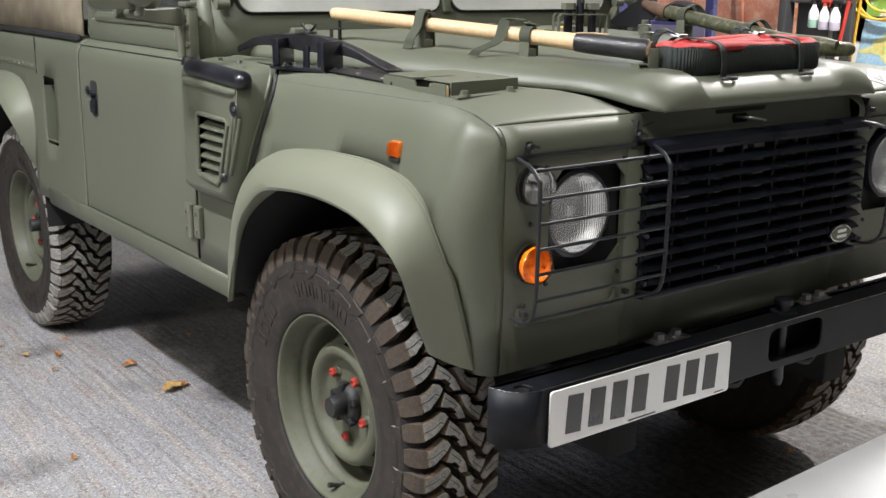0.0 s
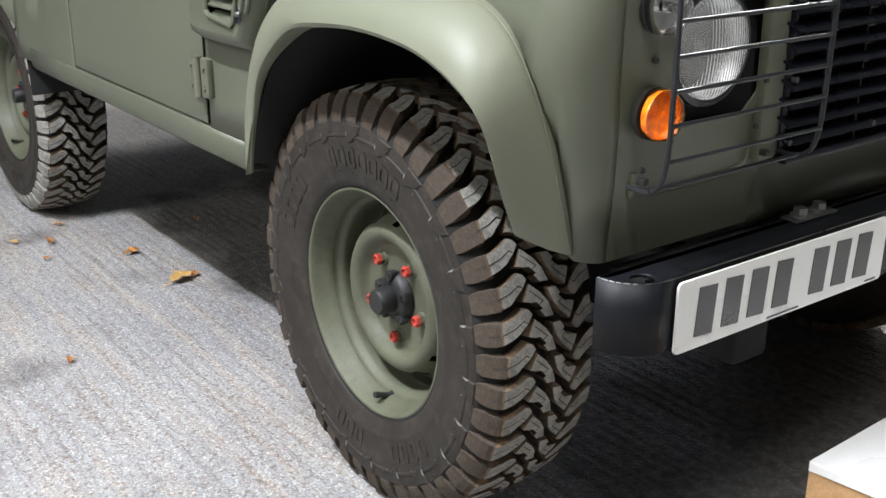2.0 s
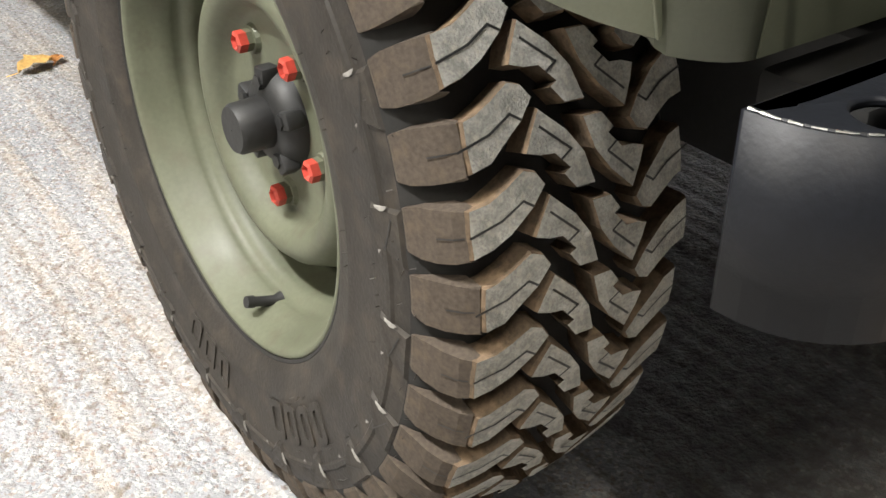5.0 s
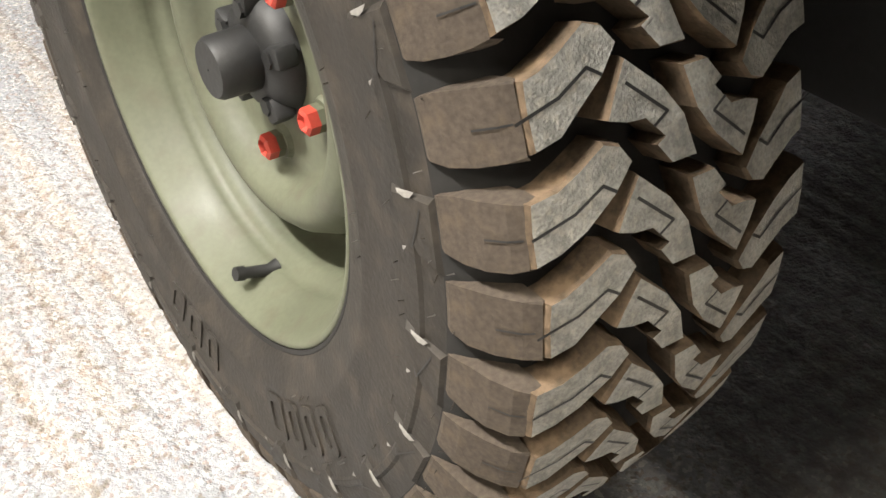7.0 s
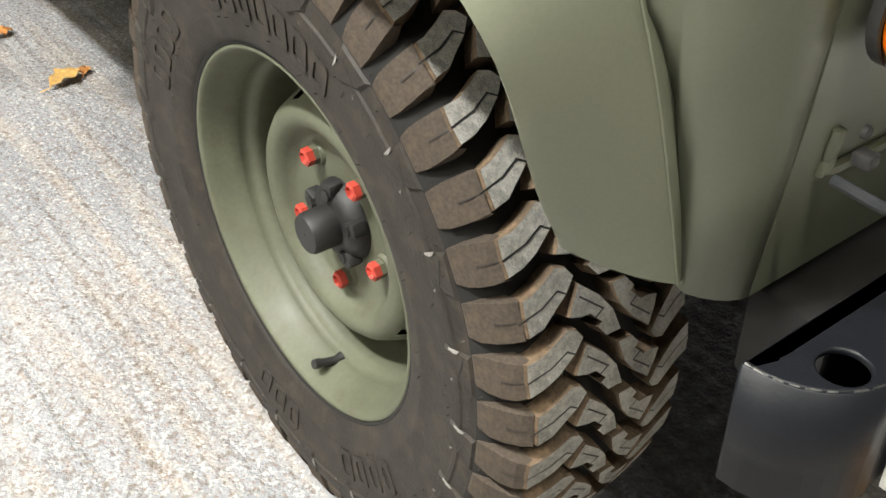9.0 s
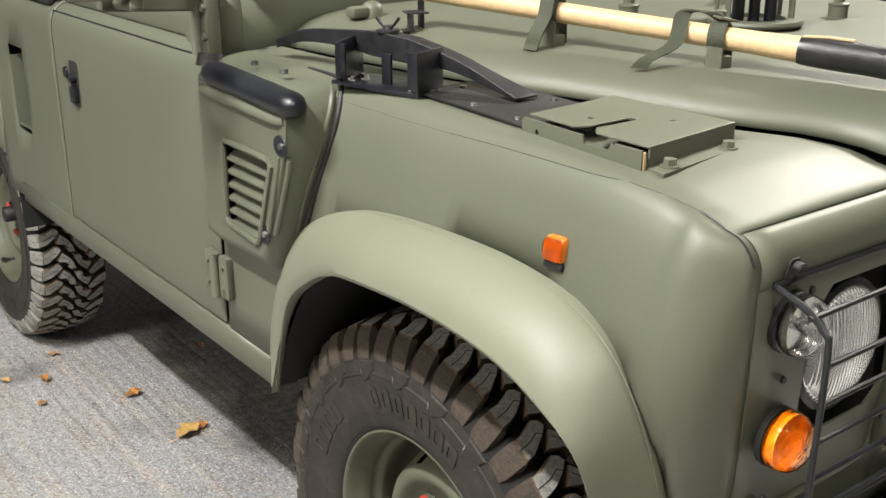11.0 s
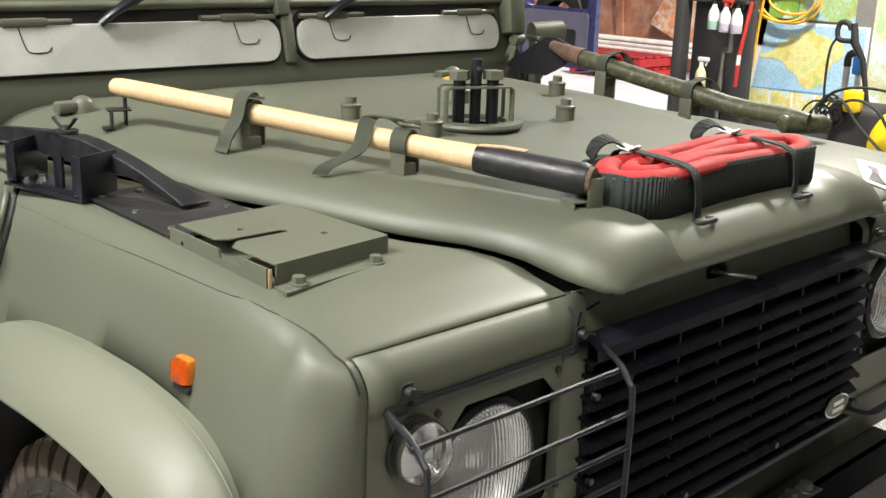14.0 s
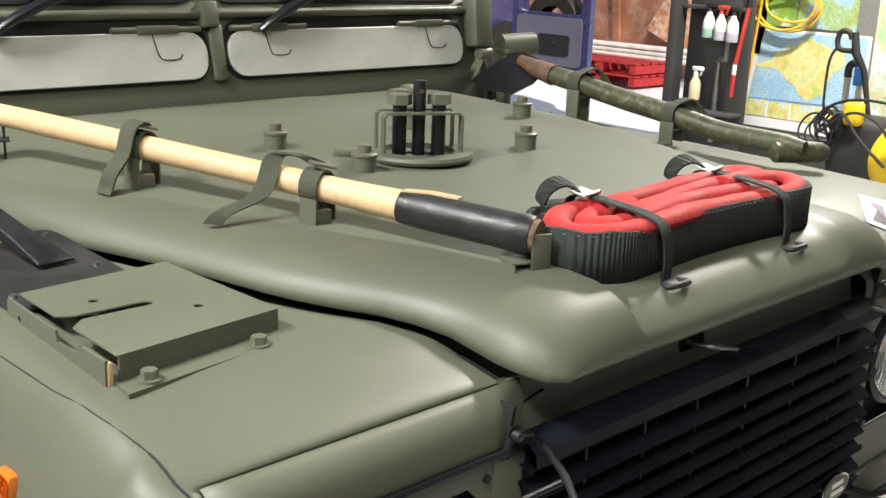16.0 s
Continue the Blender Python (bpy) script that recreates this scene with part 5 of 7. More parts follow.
    tube(bm, smooth_line([(s * 0.8465, 0.136, 1.085), (s * 0.848, 0.145, 1.05), (s * 0.848, 0.175, 0.965), (s * 0.846, 0.184, 0.945)], 5), 0.005, 8)
    part("pressed_rib", bm, PAINT, p)
    bm = B()
    tube(bm, smooth_line([(s * 0.842, 0.112, 1.085), (s * 0.843, 0.122, 1.05), (s * 0.843, 0.160, 0.965), (s * 0.841, 0.172, 0.945)], 5), 0.005, 8)
    part("pressed_rib", bm, PAINT, p)
    bm = B()
    tube(bm, smooth_line([(s * 0.842, 0.405, 1.152), (s * 0.847, 0.385, 1.152), (s * 0.848, 0.28, 1.150), (s * 0.847, 0.15, 1.144), (s * 0.841, 0.118, 1.146)], 5), 0.010, 10)
    part("pad_ledge", bm, PAINT, p)
    for k in (1, 2):
        bm = B()
        tube(bm, smooth_line([(s * (on_wing(z) + 0.003 + 0.008 * k), y + 0.010 * k, z) for y, z in ((0.150, 1.192), (0.116, 1.184), (0.098, 1.162), (0.097, 1.12), (0.130, 1.01), (0.178, 0.878))], 6), 0.0045, 8)
        part("edge_flange", bm, PAINT, p)
    for y in (0.30, 0.20):
        bm = B()
        rod(bm, (s * 0.795, y, 1.204), (s * 0.795, y, 1.211), 0.007, 0.006, 10)
        part("screw", bm, STEEL, p)


intake_panel(-1)
intake_panel(1)

# side repeater
bm = B()
box(bm, (-0.776, -0.434, 1.079), (0.020, 0.032, 0.033), pose(0, 0, 0, 0, 8, 4), 0.006)
rep = part("side_repeater", bm, AMBER_DARK, car, "small square amber side repeater")
bm = B()
box(bm, (-0.785, -0.434, 1.079), (0.014, 0.030, 0.029), pose(0, 0, 0, 0, 8, 4), 0.006)
part("lens", bm, AMBER, rep)
bm = B()
box(bm, (-0.779, -0.434, 1.058), (0.016, 0.032, 0.010), pose(0, 0, 0, 0, 8, 4), 0.003)
part("gasket", bm, BLACK_DULL, rep)


# ---- fittings on the wing top ----
def wing_box():
    z0, z1 = 1.173, 1.209
    bm = B()
    top = [(-0.697, -0.500), (-0.697, -0.411), (-0.680, -0.394), (-0.606, -0.394), (-0.600, -0.388), (-0.606, -0.382), (-0.680, -0.382), (-0.697, -0.372), (-0.697, -0.287), (-0.521, -0.272), (-0.508, -0.478)]
    sheet(bm, top, [disc(-0.647, -0.352, 0.005, 12), disc(-0.569, -0.425, 0.005, 12)], lambda u, v, w: (u, v, z1 + 0.003 * (v + 0.5) / 0.23 - w), 0.003)
    b = part("wing_box", bm, PAINT, car, "olive sheet metal mounting box with a slot", smooth=False, bevel=0.0012)
    bm = B()
    box(bm, (-0.6025, -0.4885, (z0 + z1) / 2), (0.187, 0.003, z1 - z0), pose(0, 0, 0, 0, 0, 6.6))
    part("box_wall", bm, PAINT, b, smooth=False)
    bm = B()
    box(bm, (-0.516, -0.375, (z0 + z1) / 2), (0.003, 0.203, z1 - z0), pose(0, 0, 0, 0, 0, 3.6))
    part("box_wall", bm, PAINT, b, smooth=False)
    bm = B()
    sheet(bm, [(-0.500, z0 + 0.003), (-0.500, 1.206), (-0.455, 1.206), (-0.453, 1.200), (-0.448, 1.205), (-0.445, 1.196), (-0.402, 1.195), (-0.399, 1.206), (-0.290, 1.209), (-0.286, 1.207), (-0.286, z0 + 0.006)], [disc(-0.315, 1.193, 0.004, 10)], lambda u, v, w: (-0.709 + w, u, v), 0.003)
    part("box_wall", bm, PAINT, b, smooth=False)
    bm = B()
    box(bm, (-0.608, -0.388, z0 + 0.004), (0.17, 0.20, 0.003))
    part("box_floor", bm, DARK, b)
    bm = B()
    box(bm, (-0.704, -0.4985, z0 + 0.016), (0.006, 0.006, 0.030), None, 0.002)
    part("box_corner", bm, WOOD, b, "worn bare corner of the box")
    bm = B()
    sheet(bm, [(-0.702, -0.530), (-0.700, -0.500), (-0.508, -0.480), (-0.468, -0.472), (-0.482, -0.498)], [], lambda u, v, w: (u, v, z0 + 0.011 + 0.03 * (v + 0.5) - w), 0.004)
    part("box_flange", bm, PAINT, b)
    for x, y in ((-0.673, -0.513), (-0.547, -0.500)):
        bm = B()
        rod(bm, (x, y, z0 + 0.009), (x, y, z0 + 0.013), 0.0125, 0.012, 20)
        part("washer", bm, PAINT, b)
        bm = B()
        rod(bm, (x, y, z0 + 0.013), (x, y, z0 + 0.021), 0.0085, 0.008, 6)
        part("bolt", bm, PAINT, b)
    bm = B()
    sheet(bm, round_rect(-0.708, -0.30, -0.552, -0.035, 0.012), [], lambda u, v, w: (u, v, 1.2005 + 0.03 * (v + 0.15) - w), 0.003)
    mat = part("tread_plate", bm, BLACK_DULL, car, "black tread plate on the wing top")
    for x, y in ((-0.69, -0.06), (-0.69, -0.16), (-0.69, -0.255), (-0.57, -0.06), (-0.57, -0.2), (-0.63, -0.06)):
        bm = B()
        rod(bm, (x, y, 1.199 + 0.03 * (y + 0.15)), (x, y, 1.2035 + 0.03 * (y + 0.15)), 0.006, 0.005, 10)
        part("rivet", bm, STEEL, mat)


wing_box()


def pick_mount():
    bm = B()
    box(bm, (-0.7045, 0.034, 1.200), (0.076, 0.178, 0.007), pose(0, 0, 0, 0, 0, 12), 0.002)
    m = part("pick_bracket", bm, BLACK, car, "black steel bracket on the wing")
    # folded end plates and a slim post between them
    for x, y, w, turn in ((-0.718, 0.122, 0.094, 33), (-0.691, -0.054, 0.074, 22)):
        bm = B()
        box(bm, (x, y, 1.232), (w, 0.006, 0.066), pose(0, 0, 0, 0, 0, turn), 0.0015)
        part("bracket_post", bm, BLACK, m)
        bm = B()
        c = Vector((x, y, 1.232)) - Vector((math.cos(radians(turn)), math.sin(radians(turn)), 0)) * (w / 2 - 0.002)
        box(bm, c + Vector((0.0, -0.008 if y > 0 else 0.008, 0.004)), (0.005, 0.022, 0.056), pose(0, 0, 0, 0, 0, 12), 0.0015)
        part("bracket_flange", bm, BLACK, m)
    bm = B()
    box(bm, (-0.712, 0.026, 1.225), (0.006, 0.019, 0.052), pose(0, 0, 0, 0, 0, 12), 0.0015)
    part("bracket_post", bm, BLACK, m)
    for x, y in ((-0.735, 0.092), (-0.712, 0.098), (-0.716, 0.082), (-0.712, -0.038), (-0.680, -0.03)):
        bm = B()
        rod(bm, (x, y, 1.202), (x, y, 1.211), 0.0075, 0.006, 8)
        part("bolt", bm, CHROME, m)
    bm = B()
    rod(bm, (-0.68, 0.068, 1.255), (-0.68, 0.068, 1.284), 0.005, 0.005, 10)
    rod(bm, (-0.68, 0.068, 1.2765), (-0.68, 0.068, 1.280), 0.019, 0.019, 18)
    rod(bm, (-0.68, 0.068, 1.280), (-0.68, 0.068, 1.287), 0.008, 0.006, 12)
    for sgn in (-1, 1):
        tube(bm, smooth_line([(-0.68 + 0.003 * sgn, 0.068 - 0.004 * sgn, 1.283), (-0.68 + 0.007 * sgn, 0.068 - 0.010 * sgn, 1.290), (-0.68 + 0.011 * sgn, 0.068 - 0.015 * sgn, 1.299)], 4), 0.005, 8, flat=0.5)
    part("wing_nut", bm, BLACK_DULL, m)
    pick = thing("mattock", "dark forged pick head clamped in a bracket", "tool")
    bm = B()
    line = smooth_line([(-0.718, 0.355, 1.226), (-0.708, 0.27, 1.250), (-0.694, 0.17, 1.257), (-0.68, 0.085, 1.257), (-0.665, 0.02, 1.254), (-0.645, -0.06, 1.243), (-0.625, -0.13, 1.222), (-0.61, -0.185, 1.205)], 4)
    rows = []
    n = len(line)
    for i, p in enumerate(line):
        f = i / (n - 1)
        w = interp(f, [(0, 0.006), (0.3, 0.014), (0.5, 0.023), (0.62, 0.019), (0.8, 0.017), (1, 0.026)])
        h = interp(f, [(0, 0.008), (0.25, 0.013), (0.42, 0.020), (0.58, 0.020), (0.7, 0.012), (0.85, 0.007), (1, 0.0025)])
        rows.append([p + Vector((u * w * 0.9, 0.09 * u * w, v * h)) for u, v in ((1, 0.8), (-1, 1), (-1, -1), (1, -0.8))])
    loft(bm, rows, True, True)
    part("pick_blade", bm, FORGED, pick, "blackened steel", bevel=0.002)


pick_mount()


# ---- things on the bonnet ----
def stud(x, y, z):
    bm = B()
    revolve(bm, [(0.0205, z), (0.0185, z + 0.002), (0.0185, z + 0.027), (0.020, z + 0.028), (0.020, z + 0.0315), (0.0185, z + 0.033), (0.0105, z + 0.034), (0.0105, z + 0.045), (0.009, z + 0.046), (0.0005, z + 0.046)], (x, y, 0), 28, "z")
    part("bonnet_stud", bm, PAINT_DULL, car, "olive steel stud on the bonnet")


BZ = lambda y: 1.2465 + 0.0375 * y
for x, y in ((-0.128, 0.075), (0.254, -0.119), (0.479, 0.098), (-0.102, -0.118), (0.19, 0.11)):
    stud(x, y, BZ(y) - 0.004)


def peg_rack():
    cx, cy = 0.036, -0.085
    z = BZ(cy) + 0.002
    bm = B()
    revolve(bm, [(0.028, z), (0.05, z), (0.088, z + 0.001), (0.0905, z + 0.006), (0.088, z + 0.011), (0.060, z + 0.012), (0.0585, z + 0.004), (0.028, z + 0.004)], (cx, cy, 0), 48, "z")
    ring = part("fuel_cap_ring", bm, PAINT, car, "round olive mounting ring on the bonnet")
    d = Vector((0.9, -0.42, 0)).normalized()
    n = Vector((0.42, 0.9, 0)).normalized()
    a, b = Vector((cx, cy, z)) - d * 0.064, Vector((cx, cy, z)) + d * 0.064
    up = Vector((0, 0, 1))
    bm = B()
    for off in (-0.022, 0.022):
        band(bm, [a + n * off + up * 0.005, a + n * off + up * 0.068, a + n * off + d * 0.006 + up * 0.073, b + n * off - d * 0.006 + up * 0.073, b + n * off + up * 0.068, b + n * off + up * 0.005], 0.018 if off < 0 else 0.012, 0.003, n)
    part("peg_frame", bm, PAINT, ring)
    for k, (f, h, head) in enumerate(((-0.5, 0.085, True), (0.0, 0.118, False), (0.52, 0.085, True))):
        p = Vector((cx, cy, z + 0.004)) + d * 0.064 * f
        bm = B()
        rod(bm, p, p + up * h, 0.0105 if not head else 0.0115, None, 14)
        part("peg", bm, BLACK, ring, "black steel peg")
        if head:
            bm = B()
            rod(bm, p + up * (h - 0.004), p + up * (h + 0.012), 0.020, 0.019, 6)
            part("peg_head", bm, PAINT_DULL, ring)
        else:
            bm = B()
            rod(bm, p + up * (h - 0.016) - n * 0.012, p + up * (h - 0.016) + n * 0.012, 0.004, None, 8)
            part("peg_pin", bm, STEEL, ring)
    bm = B()
    box(bm, Vector((cx, cy, z + 0.006)) - d * 0.105 + n * 0.02, (0.05, 0.03, 0.012), pose(0, 0, 0, 0, 0, -25), 0.004)
    part("ring_tab", bm, PAINT, ring)


peg_rack()

# pick handle clipped along the bonnet
A, E = Vector((-0.520, 0.232, 1.317)), Vector((-0.218, -0.572, 1.259))
HD = (E - A).normalized()
at = lambda f, dx=0, dz=0: A + (E - A) * f + Vector((dx, 0, dz))
handle = thing("wooden_helve", "pale ash pick handle with a taped black grip", "tool")
bm = B()
tube(bm, [at(f) for f in (0.0, 0.006, 0.02, 0.1, 0.3, 0.55, 0.72, 0.80, 0.835)], [0.008, 0.013, 0.0155, 0.0165, 0.0165, 0.0165, 0.0172, 0.0195, 0.021], 18)
part("shaft", bm, WOOD, handle, "smooth pale ash wood")
bm = B()
tube(bm, [at(f) for f in (0.795, 0.80, 0.84, 0.9, 0.96, 0.985, 0.992)], [0.0205, 0.0212, 0.0225, 0.0225, 0.023, 0.0235, 0.0215], 18)
part("grip", bm, TAPE, handle, "black taped grip")
bm = B()
rod(bm, at(0.985), at(1.0), 0.0215, 0.019, 18)
part("grip_end", bm, material("frayed_edge", (0.14, 0.09, 0.05), 0.8, vary=0.4, scale=60, bump=0.8), handle, "frayed brown end of the grip")
bm = B()
band(bm, [at(0.80, -0.002, 0.0205), at(0.84, 0.002, 0.0235), at(0.88, 0.004, 0.0235)], 0.012, 0.002, (1, 0.3, 0))
part("bare_strip", bm, WOOD, handle)


def clip(f, tail):
    c = at(f)
    side = HD.cross(Vector((0, 0, 1))).normalized()
    if side.x > 0:
        side = -side
    foot = BZ(c.y) - 0.006
    bm = B()
    if not tail:
        # low spring clip beside the handle's end
        c = c + side * 0.004 - HD * 0.002
        box(bm, c + Vector((0, 0, foot - c.z + 0.030)), (0.040, 0.034, 0.003), pose(0, 0, 0, 0, 0, -20), 0.001)
        box(bm, c + side * 0.017 + Vector((0, 0, foot - c.z + 0.016)), (0.003, 0.034, 0.030), pose(0, 0, 0, 0, 0, -20), 0.001)
        box(bm, c - side * 0.017 + Vector((0, 0, foot - c.z + 0.026)), (0.003, 0.034, 0.050), pose(0, 0, 0, 0, 0, -20), 0.001)
        box(bm, c + side * 0.026 + Vector((0, 0, foot - c.z + 0.002)), (0.020, 0.024, 0.003), pose(0, 0, 0, 0, 0, -20), 0.001)
        part("tool_clip", bm, BLACK_DULL, car, "dark spring clip on the bonnet")
        return
    band(bm, [c + side * 0.035 + Vector((0, 0, foot - c.z + 0.002)), c + side * 0.020 + Vector((0, 0, foot - c.z + 0.003)), c + side * 0.019 - Vector((0, 0, 0.022)), c + side * 0.019 - Vector((0, 0, 0.012))], 0.024, 0.003, HD)
    band(bm, [c - side * 0.019 - Vector((0, 0, 0.008)), c - side * 0.019 + Vector((0, 0, foot - c.z + 0.003)), c - side * 0.035 + Vector((0, 0, foot - c.z + 0.002))], 0.030, 0.003, HD)
    box(bm, c + Vector((0, 0, foot - c.z + 0.012)), (0.03, 0.03, 0.022), pose(0, 0, 0, 0, 0, -20), 0.002)
    k = part("tool_clip", bm, PAINT_DULL, car, "olive spring clip on the bonnet")
    if tail:
        bm = B()
        up = Vector((0, 0, 1))
        ring = [c + 0.0215 * (math.cos(a) * side + math.sin(a) * up) for a in np.linspace(radians(-40), radians(200), 16)]
        band(bm, ring, 0.026, 0.003, HD)
        end = Vector(tail)
        if f < 0.5:
            line = [c - side * 0.012 + up * 0.024, c + up * 0.034, c + side * 0.022 + up * 0.026, c + side * 0.035 - up * 0.005, (c + side * 0.05 + end) / 2 - up * 0.004, end + up * 0.004, end - (c - end) * 0.08]
        else:
            line = [c - side * 0.018 + up * 0.022, c - HD * 0.02 + up * 0.034, c - HD * 0.055 + up * 0.030 + side * 0.010, (c + end) / 2 - HD * 0.015 + up * 0.010, end + up * 0.010, end - (c - end) * 0.12 + up * 0.001]
        band(bm, smooth_line(line, 5), 0.024, 0.003, HD if f < 0.5 else (HD + side * -0.6))
        part("tool_strap", bm, WEB_G, k, "olive webbing retaining strap")
        bm = B()
        box(bm, c - side * 0.010 + up * 0.027, (0.03, 0.034, 0.004), pose(0, 0, 0, 0, 12, -20), 0.001)
        part("strap_buckle", bm, PAINT_DULL, k)


clip(0.33, (-0.478, -0.045, 1.247))
clip(0.655, (-0.425, -0.245, 1.240))
clip(0.02, None)
bm = B()
c = at(1.0)
q = pose(0, 0, 0, 0, 0, -20)
stop = None
for off, size in (((-0.030, 0.018, -0.036), (0.003, 0.036, 0.016)), ((-0.004, 0.018, -0.036), (0.003, 0.036, 0.016)), ((-0.017, 0.018, -0.028), (0.028, 0.036, 0.003)), ((-0.004, -0.008, -0.016), (0.024, 0.003, 0.044)), ((-0.016, -0.006, -0.038), (0.028, 0.012, 0.003)), ((-0.014, -0.028, -0.043), (0.022, 0.034, 0.003))):
    box(bm, c + Vector(off), size, q, 0.001)
    if stop is None:
        stop = part("tool_stop", bm, PAINT_DULL, car, "olive angle bracket at the handle's end")
    else:
        part("bracket_plate", bm, PAINT_DULL, stop)
    bm = B()
rod(bm, c + Vector((-0.014, -0.032, -0.042)), c + Vector((-0.014, -0.032, -0.037)), 0.006, 0.005, 8)
part("bolt", bm, PAINT_DULL, stop)

# recovery strap coiled on the nose of the bonnet
strap = thing("recovery_strap", "folded dark green recovery strap with red sleeves", "strap")
ZB, ZT = 1.206, 1.266


def stadium(grow, n=14):
    x0, x1, yc = -0.128, 0.262, -0.586
    r0, r1 = 0.070 + grow, 0.064 + grow
    out = []
    for k in range(n + 1):
        a = math.pi / 2 + math.pi * k / n
        out.append((x0 + r0 * 0.95 * math.cos(a), yc + 0.004 + r0 * math.sin(a)))
    for f in (0.2, 0.4, 0.6, 0.8):
        out.append((x0 + (x1 - x0) * f, yc - (r0 + (r1 - r0) * f) + 0.012 * math.sin(math.pi * f)))
    for k in range(n + 1):
        a = -math.pi / 2 + math.pi * k / n
        out.append((x1 + r1 * 0.95 * math.cos(a), yc + r1 * math.sin(a)))
    for f in (0.8, 0.6, 0.4, 0.2):
        out.append((x0 + (x1 - x0) * f, yc + (r0 + (r1 - r0) * f) - 0.012 * math.sin(math.pi * f)))
    return out


for grow, name in ((0.0, "outer"), (-0.012, "mid"), (-0.024, "inner")):
    bm = B()
    lo, hi = stadium(grow), stadium(grow)
    wob = lambda i: 0.0015 * math.sin(i * 1.7)
    zt = ZT - (0.0 if grow == 0 else 0.006)
    rows = [[(x, y, ZB - 0.010 * max(0, (-0.655 - y) / 0.03)) for x, y in lo], [(x * 1.0 + wob(i) * 0.4, y, (ZB + zt) / 2) for i, (x, y) in enumerate(lo)], [(x, y, zt + wob(i)) for i, (x, y) in enumerate(hi)]]
    loft(bm, rows, True)
    part("strap_wrap", bm, WEB, strap, "dark green ribbed webbing", solid=0.008)
# pale stitching along the upper edge
bm = B()
pts = stadium(0.005)
for i in range(len(pts)):
    a, b = Vector((*pts[i], ZT - 0.004)), Vector((*pts[(i + 1) % len(pts)], ZT - 0.004))
    steps = max(1, int((b - a).length / 0.009))
    for k in range(steps):
        p = a + (b - a) * (k + 0.5) / steps
        d = (b - a).normalized()
        box(bm, p, (0.004, 0.0009, 0.0009), Matrix.Rotation(math.atan2(d.y, d.x), 4, "Z"))
tagged(part("stitching", bm, material("pale_thread", (0.16, 0.17, 0.15), 0.8), strap, smooth=False), kind="stuff")
SLEEVES = [
    ([(0.12, -0.548), (0.0, -0.548), (-0.10, -0.541), (-0.148, -0.556), (-0.170, -0.590), (-0.155, -0.624), (-0.11, -0.640), (-0.04, -0.640), (0.03, -0.630), (0.12, -0.627), (0.21, -0.632), (0.272, -0.630), (0.302, -0.605), (0.293, -0.572), (0.24, -0.560)], 0.0165, 0.000),
    ([(-0.03, -0.575), (-0.10, -0.572), (-0.132, -0.588), (-0.122, -0.608), (-0.07, -0.614), (0.0, -0.606), (0.10, -0.598), (0.19, -0.600), (0.25, -0.606)], 0.0155, 0.003),
    ([(-0.07, -0.592), (0.0, -0.584), (0.09, -0.572), (0.18, -0.572), (0.25, -0.585), (0.275, -0.592)], 0.0160, 0.006),
    ([(-0.09, -0.562), (0.04, -0.560), (0.14, -0.552), (0.21, -0.545), (0.27, -0.535), (0.292, -0.548), (0.26, -0.566), (0.16, -0.582)], 0.0150, 0.009),
]
for k, (path, r, lift) in enumerate(SLEEVES):
    bm = B()
    line = smooth_line([(x, y, ZT - 0.004 + lift + 0.003 * math.sin(i * 1.1 + k * 2)) for i, (x, y) in enumerate(path)], 5)
    tube(bm, line, [r * (1 + 0.08 * math.sin(i * 0.55 + k) + 0.04 * math.sin(i * 1.7)) for i in range(len(line))], 12, flat=0.62)
    part("red_sleeve", bm, RED, strap, "red woven protective sleeve")
for x in (-0.080, 0.192):
    bm = B()
    y0, y1 = -0.664, -0.522
    band(bm, smooth_line([(x + 0.002, y0 - 0.004, 1.200), (x + 0.002, y0 - 0.004, 1.235), (x - 0.004, y0 + 0.006, ZT + 0.004), (x - 0.006, -0.60, ZT + 0.014), (x - 0.002, y1 - 0.005, ZT + 0.012), (x, y1 + 0.008, 1.25), (x, y1 + 0.01, 1.222)], 5), 0.019, 0.0025, (1, 0.1, 0))
    part("tie_strap", bm, WEB, strap, "dark green webbing tie")
    bm = B()
    box(bm, (x - 0.004, -0.540, ZT + 0.018), (0.030, 0.024, 0.004), pose(0, 0, 0, 15, 0, 12), 0.002)
    box(bm, (x - 0.004, -0.556, ZT + 0.019), (0.036, 0.005, 0.006), pose(0, 0, 0, 15, 0, 12), 0.002)
    part("buckle", bm, STEEL, strap, "steel buckle")
    bm = B()
    band(bm, smooth_line([(x - 0.01, -0.535, ZT + 0.022), (x - 0.022, -0.520, ZT + 0.030), (x - 0.036, -0.508, ZT + 0.020), (x - 0.034, -0.500, ZT - 0.002), (x + 0.01, -0.498, ZT - 0.008), (x + 0.07, -0.502, ZT - 0.012)], 5), 0.024, 0.003, (0.3, 1, 0.35))
    part("strap_tail", bm, WEB, strap)
    bm = B()
    tube(bm, smooth_line([(x - 0.016, y0 + 0.006, 1.201), (x - 0.016, y0 - 0.010, 1.203), (x + 0.016, y0 - 0.010, 1.203), (x + 0.016, y0 + 0.006, 1.201)], 4), 0.004, 8)
    part("footman_loop", bm, BLACK_DULL, car)

strap.location = (-0.004, 0.014, 0.002)

# shovel along the far edge of the bonnet
shovel = thing("shovel", "worn olive painted shovel with a black blade", "tool")
line = smooth_line([(0.746, -0.375, 1.236), (0.741, -0.30, 1.238), (0.728, -0.20, 1.244), (0.716, -0.10, 1.262), (0.704, 0.03, 1.282), (0.694, 0.14, 1.302), (0.690, 0.19, 1.310), (0.689, 0.24, 1.317)], 4)
n = len(line)
bm = B()
